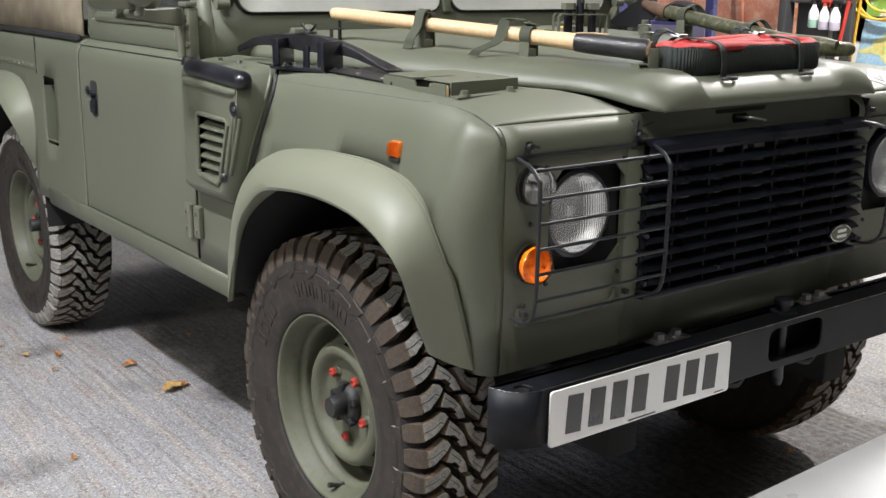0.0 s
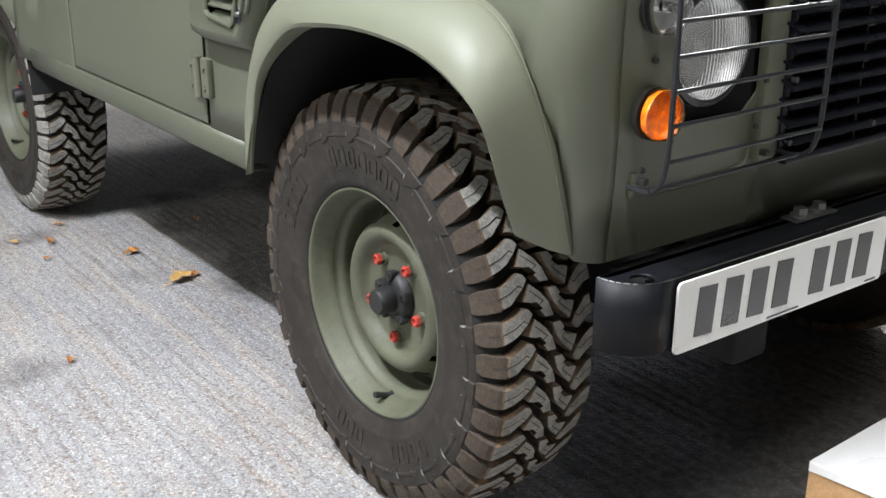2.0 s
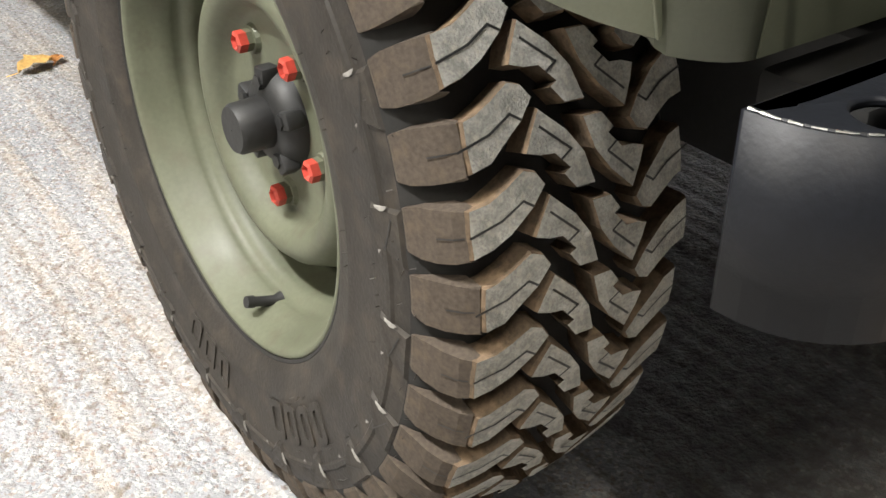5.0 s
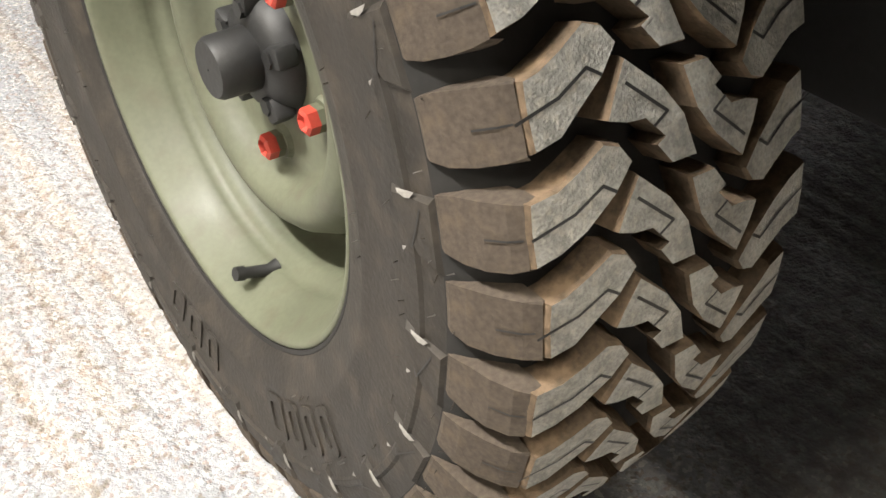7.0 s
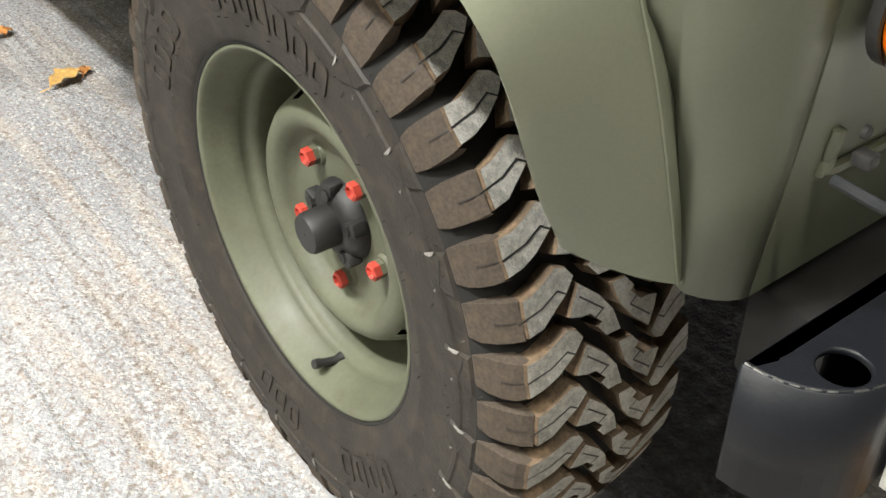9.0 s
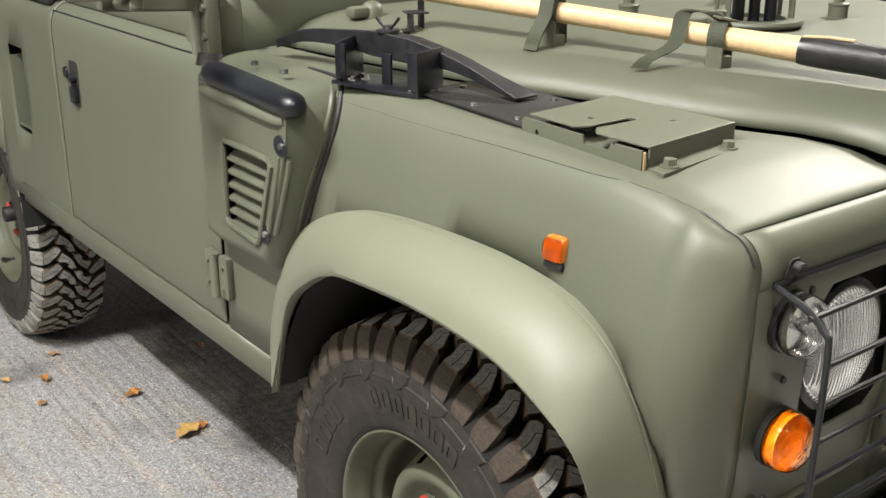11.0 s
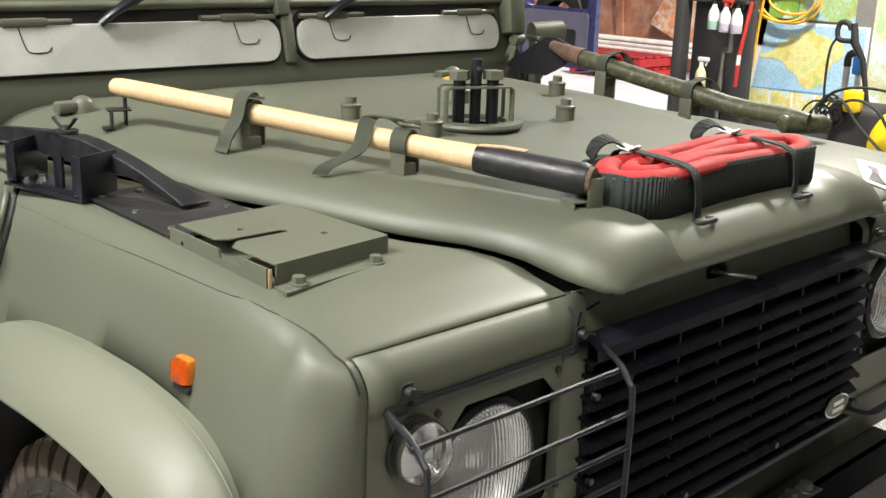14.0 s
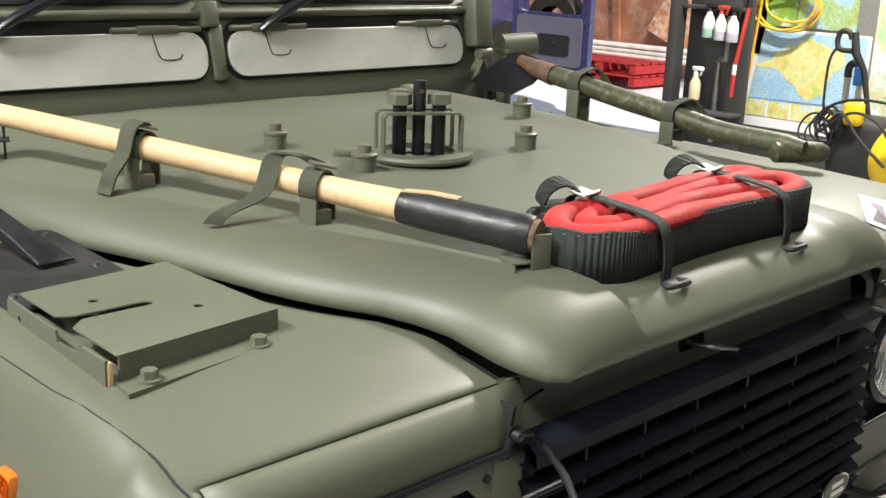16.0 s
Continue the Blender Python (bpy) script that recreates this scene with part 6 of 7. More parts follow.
tube(bm, line, [interp(i / (n - 1), [(0, 0.012), (0.08, 0.020), (0.5, 0.0215), (0.85, 0.021), (1, 0.014)]) for i in range(n)], 16)
part("shovel_handle", bm, WORN_GREEN, shovel, "flaking olive paint over wood")
bm = B()
tube(bm, [(0.715, -0.325, 1.222), (0.72, -0.328, 1.223), (0.755, -0.352, 1.224), (0.795, -0.382, 1.223), (0.806, -0.390, 1.222)], [0.013, 0.020, 0.022, 0.020, 0.012], 16)
part("shovel_grip", bm, WORN_GREEN, shovel)
bm = B()
tube(bm, [(0.689, 0.20, 1.311), (0.688, 0.25, 1.320), (0.688, 0.30, 1.334)], [0.023, 0.020, 0.012], 14)
part("socket", bm, material("rusty_socket_steel", (0.12, 0.07, 0.045), 0.6, vary=0.4, scale=30, bump=0.4), shovel, "rusty steel socket")
bm = B()
sheet(bm, [(0.235, 1.322), (0.262, 1.340), (0.30, 1.352), (0.335, 1.348), (0.37, 1.328), (0.467, 1.270), (0.40, 1.256), (0.31, 1.258), (0.262, 1.285)], [], lambda u, v, w: (0.690 + w + 0.25 * (v - 1.30) + 0.8 * (u - 0.33) ** 2, u, v), 0.004)
part("blade", bm, material("worn_black_steel", (0.008, 0.008, 0.009), 0.6, vary=0.3, scale=14, bump=0.3, second=(0.10, 0.09, 0.08), second_amount=0.1, spec=0.2), shovel, "black steel blade worn bright at the edge", smooth=False)
for x, y, z in ((0.695, 0.13, 1.300), (0.716, -0.10, 1.262)):
    bm = B()
    c = Vector((x, y, z))
    ring = [c + 0.025 * Vector((math.cos(a), 0, math.sin(a))) for a in np.linspace(radians(-60), radians(240), 20)]
    band(bm, ring, 0.030, 0.003, (0, 1, 0))
    band(bm, smooth_line([c + Vector((0, -0.004, 0.026)), c + Vector((0.02, -0.020, 0.034)), c + Vector((0.035, -0.04, 0.01)), c + Vector((0.04, -0.055, -0.03))], 5), 0.024, 0.003, (0.2, 1, 0))
    part("tool_strap", bm, WEB_G, shovel, "olive webbing strap")
    zb = 1.206
    bm = B()
    box(bm, (x - 0.022, y, (zb + z) / 2 - 0.004), (0.004, 0.032, z - zb - 0.014), None, 0.001)
    box(bm, (x + 0.016, y, (zb + z) / 2 - 0.006), (0.004, 0.032, z - zb - 0.018), None, 0.001)
    box(bm, (x - 0.003, y, z - 0.026), (0.042, 0.032, 0.005), None, 0.001)
    box(bm, (x - 0.034, y, zb + 0.002), (0.03, 0.034, 0.004), None, 0.001)
    part("tool_clip", bm, PAINT_DULL, car, "olive spring clip on the bonnet")

# sticker on the far wing
STICKER = [("sticker", PLATE_W, [(0.55, -0.60), (0.575, -0.655), (0.70, -0.575), (0.675, -0.52)], 0.0040), ("sticker_mark", PLATE_K, [(0.57, -0.60), (0.583, -0.632), (0.64, -0.575)], 0.0046), ("sticker_mark", material("purple_print", (0.10, 0.03, 0.10), 0.4), [(0.60, -0.61), (0.655, -0.575), (0.65, -0.555)], 0.0050)]
for name, mat, corners, up in STICKER:
    bm = B()
    sheet(bm, corners, [], lambda u, v, w: (u, v, interp(v, WING_TOP) + up + 0.004 - w), 0.0006)
    part(name, bm, mat, car, "small white sticker with dark shapes" if name == "sticker" else "")

# washer jets and bonnet hinges
for x, y in ((-0.515, 0.36), (0.44, 0.395)):
    bm = B()
    z = 1.262
    revolve(bm, [(0.022, z - 0.01), (0.021, z + 0.010), (0.015, z + 0.018), (0.006, z + 0.022), (0.0005, z + 0.022)], (x, y, 0), 20, "z")
    box(bm, (x - 0.03, y, z + 0.004), (0.04, 0.03, 0.02), None, 0.006)
    part("washer_jet", bm, PAINT_DULL, car)
bm = B()
box(bm, (0.395, 0.36, 1.262), (0.03, 0.02, 0.006), pose(0, 0, 0, 0, 0, 20), 0.002)
leaf_yellow = material("yellow_leaf", (0.75, 0.50, 0.05), 0.6)
tagged(part("fallen_leaf", bm, leaf_yellow), "small yellow leaf on the bonnet", "leaf")


# ---- workshop ----
CONCRETE = bpy.data.materials.new("brushed_concrete")


def concrete(m):
    m.use_nodes = True
    n, l = m.node_tree.nodes, m.node_tree.links
    p = n["Principled BSDF"]
    co = n.new("ShaderNodeTexCoord")

    def noise_at(scale, detail, stretch=(1, 1, 1)):
        mp = n.new("ShaderNodeMapping")
        mp.inputs["Scale"].default_value = stretch
        l.new(co.outputs["Object"], mp.inputs["Vector"])
        t = n.new("ShaderNodeTexNoise")
        t.inputs["Scale"].default_value, t.inputs["Detail"].default_value = scale, detail
        l.new(mp.outputs[0], t.inputs["Vector"])
        return t.outputs[0]

    def ranged(v, a, b, c, d):
        r = n.new("ShaderNodeMapRange")
        for i, x in enumerate((a, b, c, d)):
            r.inputs[i + 1].default_value = x
        l.new(v, r.inputs[0])
        return r.outputs[0]

    def blend(f, a, b):
        mx = n.new("ShaderNodeMix")
        mx.data_type = "RGBA"
        l.new(f, mx.inputs[0])
        for i, c in ((6, a), (7, b)):
            if isinstance(c, tuple):
                mx.inputs[i].default_value = (*c, 1)
            else:
                l.new(c, mx.inputs[i])
        return mx.outputs[2]

    base = blend(ranged(noise_at(1.6, 5), 0.35, 0.65, 0, 1), (0.235, 0.245, 0.265), (0.315, 0.318, 0.325))
    crest = ranged(noise_at(8, 4, (2.4, 0.16, 1)), 0.49, 0.61, 0, 0.8)
    lumps = ranged(noise_at(55, 4), 0.38, 0.60, 0.25, 1.0)
    warm = n.new("ShaderNodeMath")
    warm.operation = "MULTIPLY"
    l.new(crest, warm.inputs[0])
    l.new(lumps, warm.inputs[1])
    base = blend(warm.outputs[0], base, (0.355, 0.312, 0.268))
    base = blend(ranged(noise_at(8, 3, (5.0, 0.3, 1)), 0.56, 0.70, 0, 0.6), base, (0.17, 0.145, 0.12))
    grit = ranged(noise_at(170, 3), 0.52, 0.64, 0, 0.5)
    base = blend(grit, base, (0.50, 0.48, 0.455))
    cells = n.new("ShaderNodeTexVoronoi")
    cells.inputs["Scale"].default_value = 210
    l.new(co.outputs["Object"], cells.inputs["Vector"])
    sep = n.new("ShaderNodeSeparateColor")
    l.new(cells.outputs["Color"], sep.inputs[0])
    base = blend(ranged(sep.outputs[0], 0.88, 0.90, 0, 0.6), base, (0.60, 0.57, 0.54))
    base = blend(ranged(sep.outputs[1], 0.88, 0.90, 0, 0.5), base, (0.20, 0.13, 0.085))
    pits = ranged(noise_at(75, 4), 0.55, 0.66, 0, 0.7)
    base = blend(pits, base, (0.14, 0.115, 0.09))
    oil = ranged(noise_at(1.9, 7), 0.60, 0.70, 0, 0.6)
    base = blend(oil, base, (0.055, 0.05, 0.045))
    # ragged dark patch under the car: shade and old oil put into the colour
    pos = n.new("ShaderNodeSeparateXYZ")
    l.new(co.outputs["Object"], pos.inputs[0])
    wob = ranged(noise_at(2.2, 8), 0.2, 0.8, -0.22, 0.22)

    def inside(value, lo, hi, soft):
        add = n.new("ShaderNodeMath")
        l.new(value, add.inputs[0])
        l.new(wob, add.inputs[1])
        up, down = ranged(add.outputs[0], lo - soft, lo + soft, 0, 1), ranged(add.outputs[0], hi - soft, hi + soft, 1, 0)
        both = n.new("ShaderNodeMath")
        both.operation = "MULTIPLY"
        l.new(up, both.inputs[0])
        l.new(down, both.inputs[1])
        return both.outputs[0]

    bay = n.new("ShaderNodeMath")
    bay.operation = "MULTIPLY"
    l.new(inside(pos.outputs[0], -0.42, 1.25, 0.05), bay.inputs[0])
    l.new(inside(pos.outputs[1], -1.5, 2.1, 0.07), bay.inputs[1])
    shade_and_oil = n.new("ShaderNodeMath")
    shade_and_oil.operation = "MULTIPLY"
    l.new(bay.outputs[0], shade_and_oil.inputs[0])
    l.new(ranged(noise_at(40, 5), 0.3, 0.72, 0.98, 0.55), shade_and_oil.inputs[1])
    base = blend(shade_and_oil.outputs[0], base, (0.06, 0.056, 0.051))
    l.new(base, p.inputs["Base Color"])
    l.new(ranged(noise_at(3.0, 4), 0.3, 0.7, 0.5, 0.85), p.inputs["Roughness"])
    h = n.new("ShaderNodeMath")
    h.operation = "ADD"
    l.new(noise_at(8, 2, (4.0, 0.5, 1)), h.inputs[0])
    l.new(ranged(noise_at(120, 4), 0, 1, 0, 0.9), h.inputs[1])
    b = n.new("ShaderNodeBump")
    b.inputs["Strength"].default_value, b.inputs["Distance"].default_value = 1.0, 0.007
    l.new(h.outputs[0], b.inputs["Height"])
    l.new(b.outputs[0], p.inputs["Normal"])


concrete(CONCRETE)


def slab():
    """Tamped concrete: low uneven ridges along y near the vehicle, flat beyond."""
    xs = np.unique(np.concatenate([np.linspace(-60, -3, 12), np.arange(-3.0, 1.2, 0.009), np.linspace(1.2, 80, 14)]))
    ys = np.unique(np.concatenate([np.linspace(-60, -2, 10), np.arange(-2, 4.0, 0.09), np.linspace(4, 90, 14)]))
    verts = []
    for j, y in enumerate(ys):
        for i, x in enumerate(xs):
            z = 0.0
            if -3.0 < x < 1.2 and -2 < y < 4.0:
                v = noise.noise(Vector((x * 21, y * 0.9, 0.0))) + 0.5 * noise.noise(Vector((x * 70, y * 2.2, 3.0)))
                w = 2 * math.pi * (x + 0.004 * noise.noise(Vector((y * 1.3, x * 2, 7)))) / 0.036
                z = -0.0035 + 0.0010 * math.sin(w) + 0.0028 * v
            verts.append((x, y, min(z, 0.0)))
    nx = len(xs)
    faces = [(j * nx + i, j * nx + i + 1, (j + 1) * nx + i + 1, (j + 1) * nx + i) for j in range(len(ys) - 1) for i in range(nx - 1)]
    me = bpy.data.meshes.new("ground")
    me.from_pydata(verts, [], faces)
    me.polygons.foreach_set("use_smooth", [True] * len(me.polygons))
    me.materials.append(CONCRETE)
    return tagged(new("ground", me), "pale tamped concrete floor with ridges, oil stains and painted shade under the car", "floor", kind="structure")


slab()
WALL = material("painted_blockwork", (0.20, 0.20, 0.19), 0.8, vary=0.15, scale=2, bump=0.5, fine=60, second=(0.15, 0.145, 0.13), second_amount=0.3)
DARK_WALL = material("dark_cladding", (0.05, 0.05, 0.052), 0.6, vary=0.25, scale=3, bump=0.2)
CEIL = material("ceiling_sheet", (0.22, 0.22, 0.21), 0.8, vary=0.15, scale=1.5)


def wall(name, c, s, mat, label):
    bm = B()
    box(bm, c, s)
    ob = part(name, bm, mat, None, smooth=False)
    return tagged(ob, label, "wall", kind="structure")


EX = 4.75
wall("wall_west", (-6.1, 1.0, 2.1), (0.2, 14.0, 4.4), WALL, "painted block workshop wall")
wall("wall_south", (-0.6, -6.1, 2.1), (11.2, 0.2, 4.4), WALL, "painted block workshop wall")
wall("wall_north", (-0.6, 8.1, 2.1), (11.2, 0.2, 4.4), WALL, "painted block workshop wall")
wall("wall_east", (EX + 0.1, -1.75, 2.1), (0.2, 8.5, 4.4), WALL, "pale workshop wall behind the map")
wall("wall_east_end", (EX + 0.1, 7.35, 2.1), (0.2, 1.3, 4.4), WALL, "workshop wall beside the roller door")
wall("door_lintel", (EX + 0.1, 4.6, 3.75), (0.2, 4.2, 1.1), DARK_WALL, "dark lintel over the roller door opening")
wall("ceiling", (-0.6, 1.0, 4.4), (11.2, 14.4, 0.2), CEIL, "grey sheeted workshop ceiling")


# ---- far side of the workshop ----
def mapped(name, land, sea, scale, seed, hills=True):
    """Printed map: land and sea in patches, with fine print over them."""
    m = bpy.data.materials.new(name)
    m.use_nodes = True
    n, l = m.node_tree.nodes, m.node_tree.links
    p = n["Principled BSDF"]
    p.inputs["Roughness"].default_value = 0.35
    co = n.new("ShaderNodeTexCoord")
    mp = n.new("ShaderNodeMapping")
    mp.inputs["Location"].default_value = (seed, seed * 0.7, seed * 0.3)
    l.new(co.outputs["Object"], mp.inputs["Vector"])
    t = n.new("ShaderNodeTexNoise")
    t.inputs["Scale"].default_value, t.inputs["Detail"].default_value = scale, 8
    l.new(mp.outputs[0], t.inputs["Vector"])
    r = n.new("ShaderNodeValToRGB")
    ramp = r.color_ramp
    ramp.elements[0].position, ramp.elements[0].color = 0.40, (*sea, 1)
    ramp.elements[1].position, ramp.elements[1].color = 0.45, (*land, 1)
    for where, c in () if not hills else ((0.53, (land[0] * 0.82, land[1] * 0.98, land[2] * 0.7)), (0.60, (land[0], land[1] * 0.78, land[2] * 0.55)), (0.66, (land[0] * 0.6, land[1] * 0.85, land[2] * 0.5))):
        ramp.elements.new(where).color = (*c, 1)
    l.new(t.outputs[0], r.inputs[0])
    # fine print: roads, names and grid as thin darker and paler marks
    fine = n.new("ShaderNodeTexNoise")
    fine.inputs["Scale"].default_value, fine.inputs["Detail"].default_value = scale * 9, 6
    l.new(mp.outputs[0], fine.inputs["Vector"])
    fr = n.new("ShaderNodeMapRange")
    for i, v in enumerate((0.36, 0.62, 0.0, 1.0)):
        fr.inputs[i + 1].default_value = v
    l.new(fine.outputs[0], fr.inputs[0])
    mix = n.new("ShaderNodeMix")
    mix.data_type, mix.blend_type = "RGBA", "MULTIPLY"
    mix.inputs[0].default_value = 1.0
    tone = n.new("ShaderNodeValToRGB")
    tone.color_ramp.elements[0].color, tone.color_ramp.elements[1].color = (0.76, 0.75, 0.74, 1), (1, 1, 1, 1)
    l.new(fr.outputs[0], tone.inputs[0])
    l.new(r.outputs[0], mix.inputs[6])
    l.new(tone.outputs[0], mix.inputs[7])
    l.new(mix.outputs[2], p.inputs["Base Color"])
    return m


SEA, LAND = (0.34, 0.56, 0.76), (0.80, 0.72, 0.38)
PAPER = material("white_paper", (0.78, 0.80, 0.80), 0.5, vary=0.05)
MAP_SEA = mapped("map_sea_print", (0.40, 0.61, 0.79), SEA, 9, 1, False)
MAP_LAND = mapped("map_land_print", LAND, (0.62, 0.66, 0.30), 14, 2)
MAP_MIX = mapped("map_mixed_print", (0.25, 0.45, 0.12), (0.70, 0.72, 0.62), 12, 5)
MAP_PALE = mapped("map_pale_print", (0.72, 0.74, 0.72), (0.85, 0.86, 0.86), 10, 8)
MX = EX - 0.004


def poster(name, y0, z0, y1, z1, mat, label):
    bm = B()
    sheet(bm, [(y0, z0), (y1, z0), (y1, z1), (y0, z1)], [], lambda u, v, w: (MX - 0.001 - w, u, v), 0.003)
    ob = part(name, bm, mat, None, smooth=False)
    return tagged(ob, label, "map")


mp = poster("wall_map", 1.40, 0.60, 2.15, 1.185, PAPER, "large printed wall map with blue sea")


def map_layer(name, outline, mat, off, label=""):
    bm = B()
    sheet(bm, outline, [], lambda u, v, w: (MX - 0.004 - off - w, u, v), 0.001)
    return part(name, bm, mat, mp, label, smooth=False)


map_layer("map_sea", [(1.42, 0.785), (2.122, 0.768), (2.062, 1.168), (1.42, 1.172)], MAP_SEA, 0.001, "blue printed sea")
coast = [(2.105, 0.962), (2.05, 0.985), (1.99, 1.01), (1.965, 1.055), (1.92, 1.06), (1.90, 1.10), (1.85, 1.095), (1.815, 1.135), (1.765, 1.15), (1.72, 1.12), (1.67, 1.115), (1.62, 1.085), (1.56, 1.09), (1.535, 1.05), (1.55, 0.99), (1.60, 0.965), (1.625, 0.91), (1.64, 0.84), (1.69, 0.815), (1.745, 0.793), (1.79, 0.815), (1.83, 0.865), (1.88, 0.895), (1.92, 0.935), (1.985, 0.955), (2.04, 0.95)]
wave = random.Random(21)
isle = []
for (ya, za), (yb2, zb2) in zip(coast, coast[1:] + coast[:1]):
    for k in range(4):
        isle.append((ya + (yb2 - ya) * k / 4 + wave.uniform(-0.006, 0.006), za + (zb2 - za) * k / 4 + wave.uniform(-0.006, 0.006)))
map_layer("map_island", isle, MAP_LAND, 0.0025, "yellow printed island")
map_layer("map_rule", [(1.42, 0.778), (2.124, 0.761), (2.123, 0.769), (1.42, 0.786)], material("map_blue_line", (0.10, 0.30, 0.62), 0.4), 0.0025, "blue printed rule")
for k in range(4):
    y = 2.13 - 0.15 * k
    map_layer("map_inset", [(y, 0.665), (y - 0.135, 0.665), (y - 0.135, 0.765), (y, 0.760)], mapped("inset_print", LAND, (0.55, 0.70, 0.82), 11, 11 + k), 0.0025)
poster("wall_map", 1.50, 1.20, 1.86, 1.80, mapped("map_print_b", (0.40, 0.52, 0.30), SEA, 8, 4), "printed wall map with green land")
poster("wall_map", 1.87, 1.20, 2.11, 1.80, MAP_MIX, "green printed wall map")
poster("wall_notice", 2.06, 1.03, 2.20, 1.34, material("yellow_board", (0.85, 0.58, 0.03), 0.5, vary=0.1), "bright yellow notice board on the wall")
poster("wall_map", 0.95, 0.62, 1.385, 1.80, MAP_PALE, "pale printed wall map")
bm = B()
box(bm, (EX - 0.03, 0.9, 0.29), (0.05, 2.7, 0.58), None, 0.005)
tagged(part("wall_skirting", bm, DARK_WALL), "dark panel along the foot of the wall", "panel", kind="structure")

# steel rack at the side of the door with bottles and tools
rack = thing("tool_rack", "dark steel rack hung with bottles and hand tools", "rack", place=(4.4, 2.25, 0))
bm = B()
box(bm, (4.42, 2.46, 1.3), (0.10, 0.06, 2.6), None, 0.006)
part("rack_post", bm, DARK_WALL, rack)
bm = B()
box(bm, (4.55, 2.24, 1.3), (0.04, 0.42, 2.6), None, 0.004)
part("rack_back", bm, DARK_WALL, rack)
for z in (1.29, 0.68):
    bm = B()
    box(bm, (4.47, 2.24, z), (0.12, 0.42, 0.02), None, 0.004)
    part("rack_shelf", bm, DARK_WALL, rack)
BOTTLE = material("white_plastic", (0.72, 0.74, 0.74), 0.35, vary=0.08)
GREENISH = material("green_plastic", (0.25, 0.42, 0.33), 0.3, vary=0.1)
MAUVE = material("mauve_liquid", (0.40, 0.36, 0.44), 0.35, vary=0.1)
CREAM = material("cream_plastic", (0.70, 0.62, 0.42), 0.4, vary=0.15)


def spray_bottle(place, mat, head, label, tilt=0):
    ob = thing("spray_bottle", label, "bottle", "spray bottles on the rack", place=place)
    x, y, z = place
    bm = B()
    revolve(bm, [(0.0005, z), (0.03, z), (0.034, z + 0.008), (0.034, z + 0.085), (0.029, z + 0.11), (0.016, z + 0.135), (0.014, z + 0.15)], (x, y, 0), 20, "z")
    part("bottle_body", bm, mat, ob)
    if mat is BOTTLE:
        bm = B()
        revolve(bm, [(0.0345, z + 0.006), (0.0348, z + 0.010), (0.0348, z + 0.048), (0.0345, z + 0.052)], (x, y, 0), 20, "z")
        part("liquid", bm, GREENISH if y > 2.2 else MAUVE, ob)
    bm = B()
    rod(bm, (x, y, z + 0.15), (x, y, z + 0.17), 0.016, 0.014, 14)
    box(bm, (x, y - 0.012, z + 0.185), (0.024, 0.075, 0.026), None, 0.006)
    box(bm, (x, y - 0.035, z + 0.16), (0.012, 0.010, 0.035), pose(0, 0, 0, 20, 0, 0), 0.003)
    part("trigger", bm, head, ob)


for y, z, mat, head, label in ((2.229, 1.122, BOTTLE, SEAL, "clear spray bottle with pale green cleaner"), (2.149, 1.112, BOTTLE, RED_NUT, "white spray bottle with red trigger"), (2.067, 1.108, BOTTLE, SEAL, "white spray bottle hung from the rack")):
    spray_bottle((4.40, y, z), mat, head, label)
spray_bottle((4.42, 2.295, 0.75), CREAM, BOTTLE, "cream cleaner bottle with pale trigger")
hose = thing("wall_pipe", "grey pipe down the rack", "pipe")
bm = B()
tube(bm, [(4.50, 2.20, 0.5), (4.50, 2.20, 0.98), (4.48, 2.17, 1.0), (4.46, 2.13, 1.0)], 0.018, 10)
tube(bm, [(4.46, 2.13, 1.0), (4.46, 2.13, 1.25)], 0.014, 10)
part("pipe", bm, STEEL, hose)
rod_ob = thing("marker_pole", "red and white marker pole leaning on the wall", "pole")
bm = B()
rod(bm, (4.45, 2.058, 0.98), (4.47, 2.02, 1.30), 0.013, 0.013, 10)
part("pole_red", bm, material("red_pole", (0.42, 0.035, 0.025), 0.4), rod_ob)
bm = B()
rod(bm, (4.47, 2.02, 1.30), (4.50, 2.0, 1.62), 0.012, 0.012, 10)
part("pole_tip", bm, SEAL, rod_ob)
bm = B()
rod(bm, (4.45, 2.061, 0.92), (4.45, 2.058, 0.98), 0.013, 0.013, 10)
part("pole_white", bm, BOTTLE, rod_ob)
bm = B()
rod(bm, (4.45, 2.063, 0.79), (4.45, 2.061, 0.92), 0.013, 0.013, 10)
part("pole_red", bm, RED, rod_ob)
# yellow air hose coiled on the wall
air = thing("air_hose", "yellow air hose hung in loops on the wall", "hose")
YEL = material("yellow_hose", (0.72, 0.42, 0.05), 0.45, vary=0.15)
bm = B()
for k, (cy, cz, ry, rz) in enumerate(((1.90, 1.31, 0.20, 0.135), (1.87, 1.33, 0.17, 0.10), (1.93, 1.34, 0.21, 0.16))):
    tube(bm, [(EX - 0.05 - 0.015 * k, cy + ry * math.cos(a), cz + rz * math.sin(a)) for a in np.linspace(0, 2 * math.pi, 32, endpoint=False)], 0.008, 8, closed=True)
part("hose_loop", bm, YEL, air)
bm = B()
tube(bm, smooth_line([(EX - 0.06, 2.07, 1.40), (EX - 0.06, 2.095, 1.2), (EX - 0.06, 2.118, 0.93), (EX - 0.06, 2.135, 0.72), (EX - 0.05, 2.16, 0.55), (EX - 0.06, 2.26, 0.02)], 6), 0.009, 8)
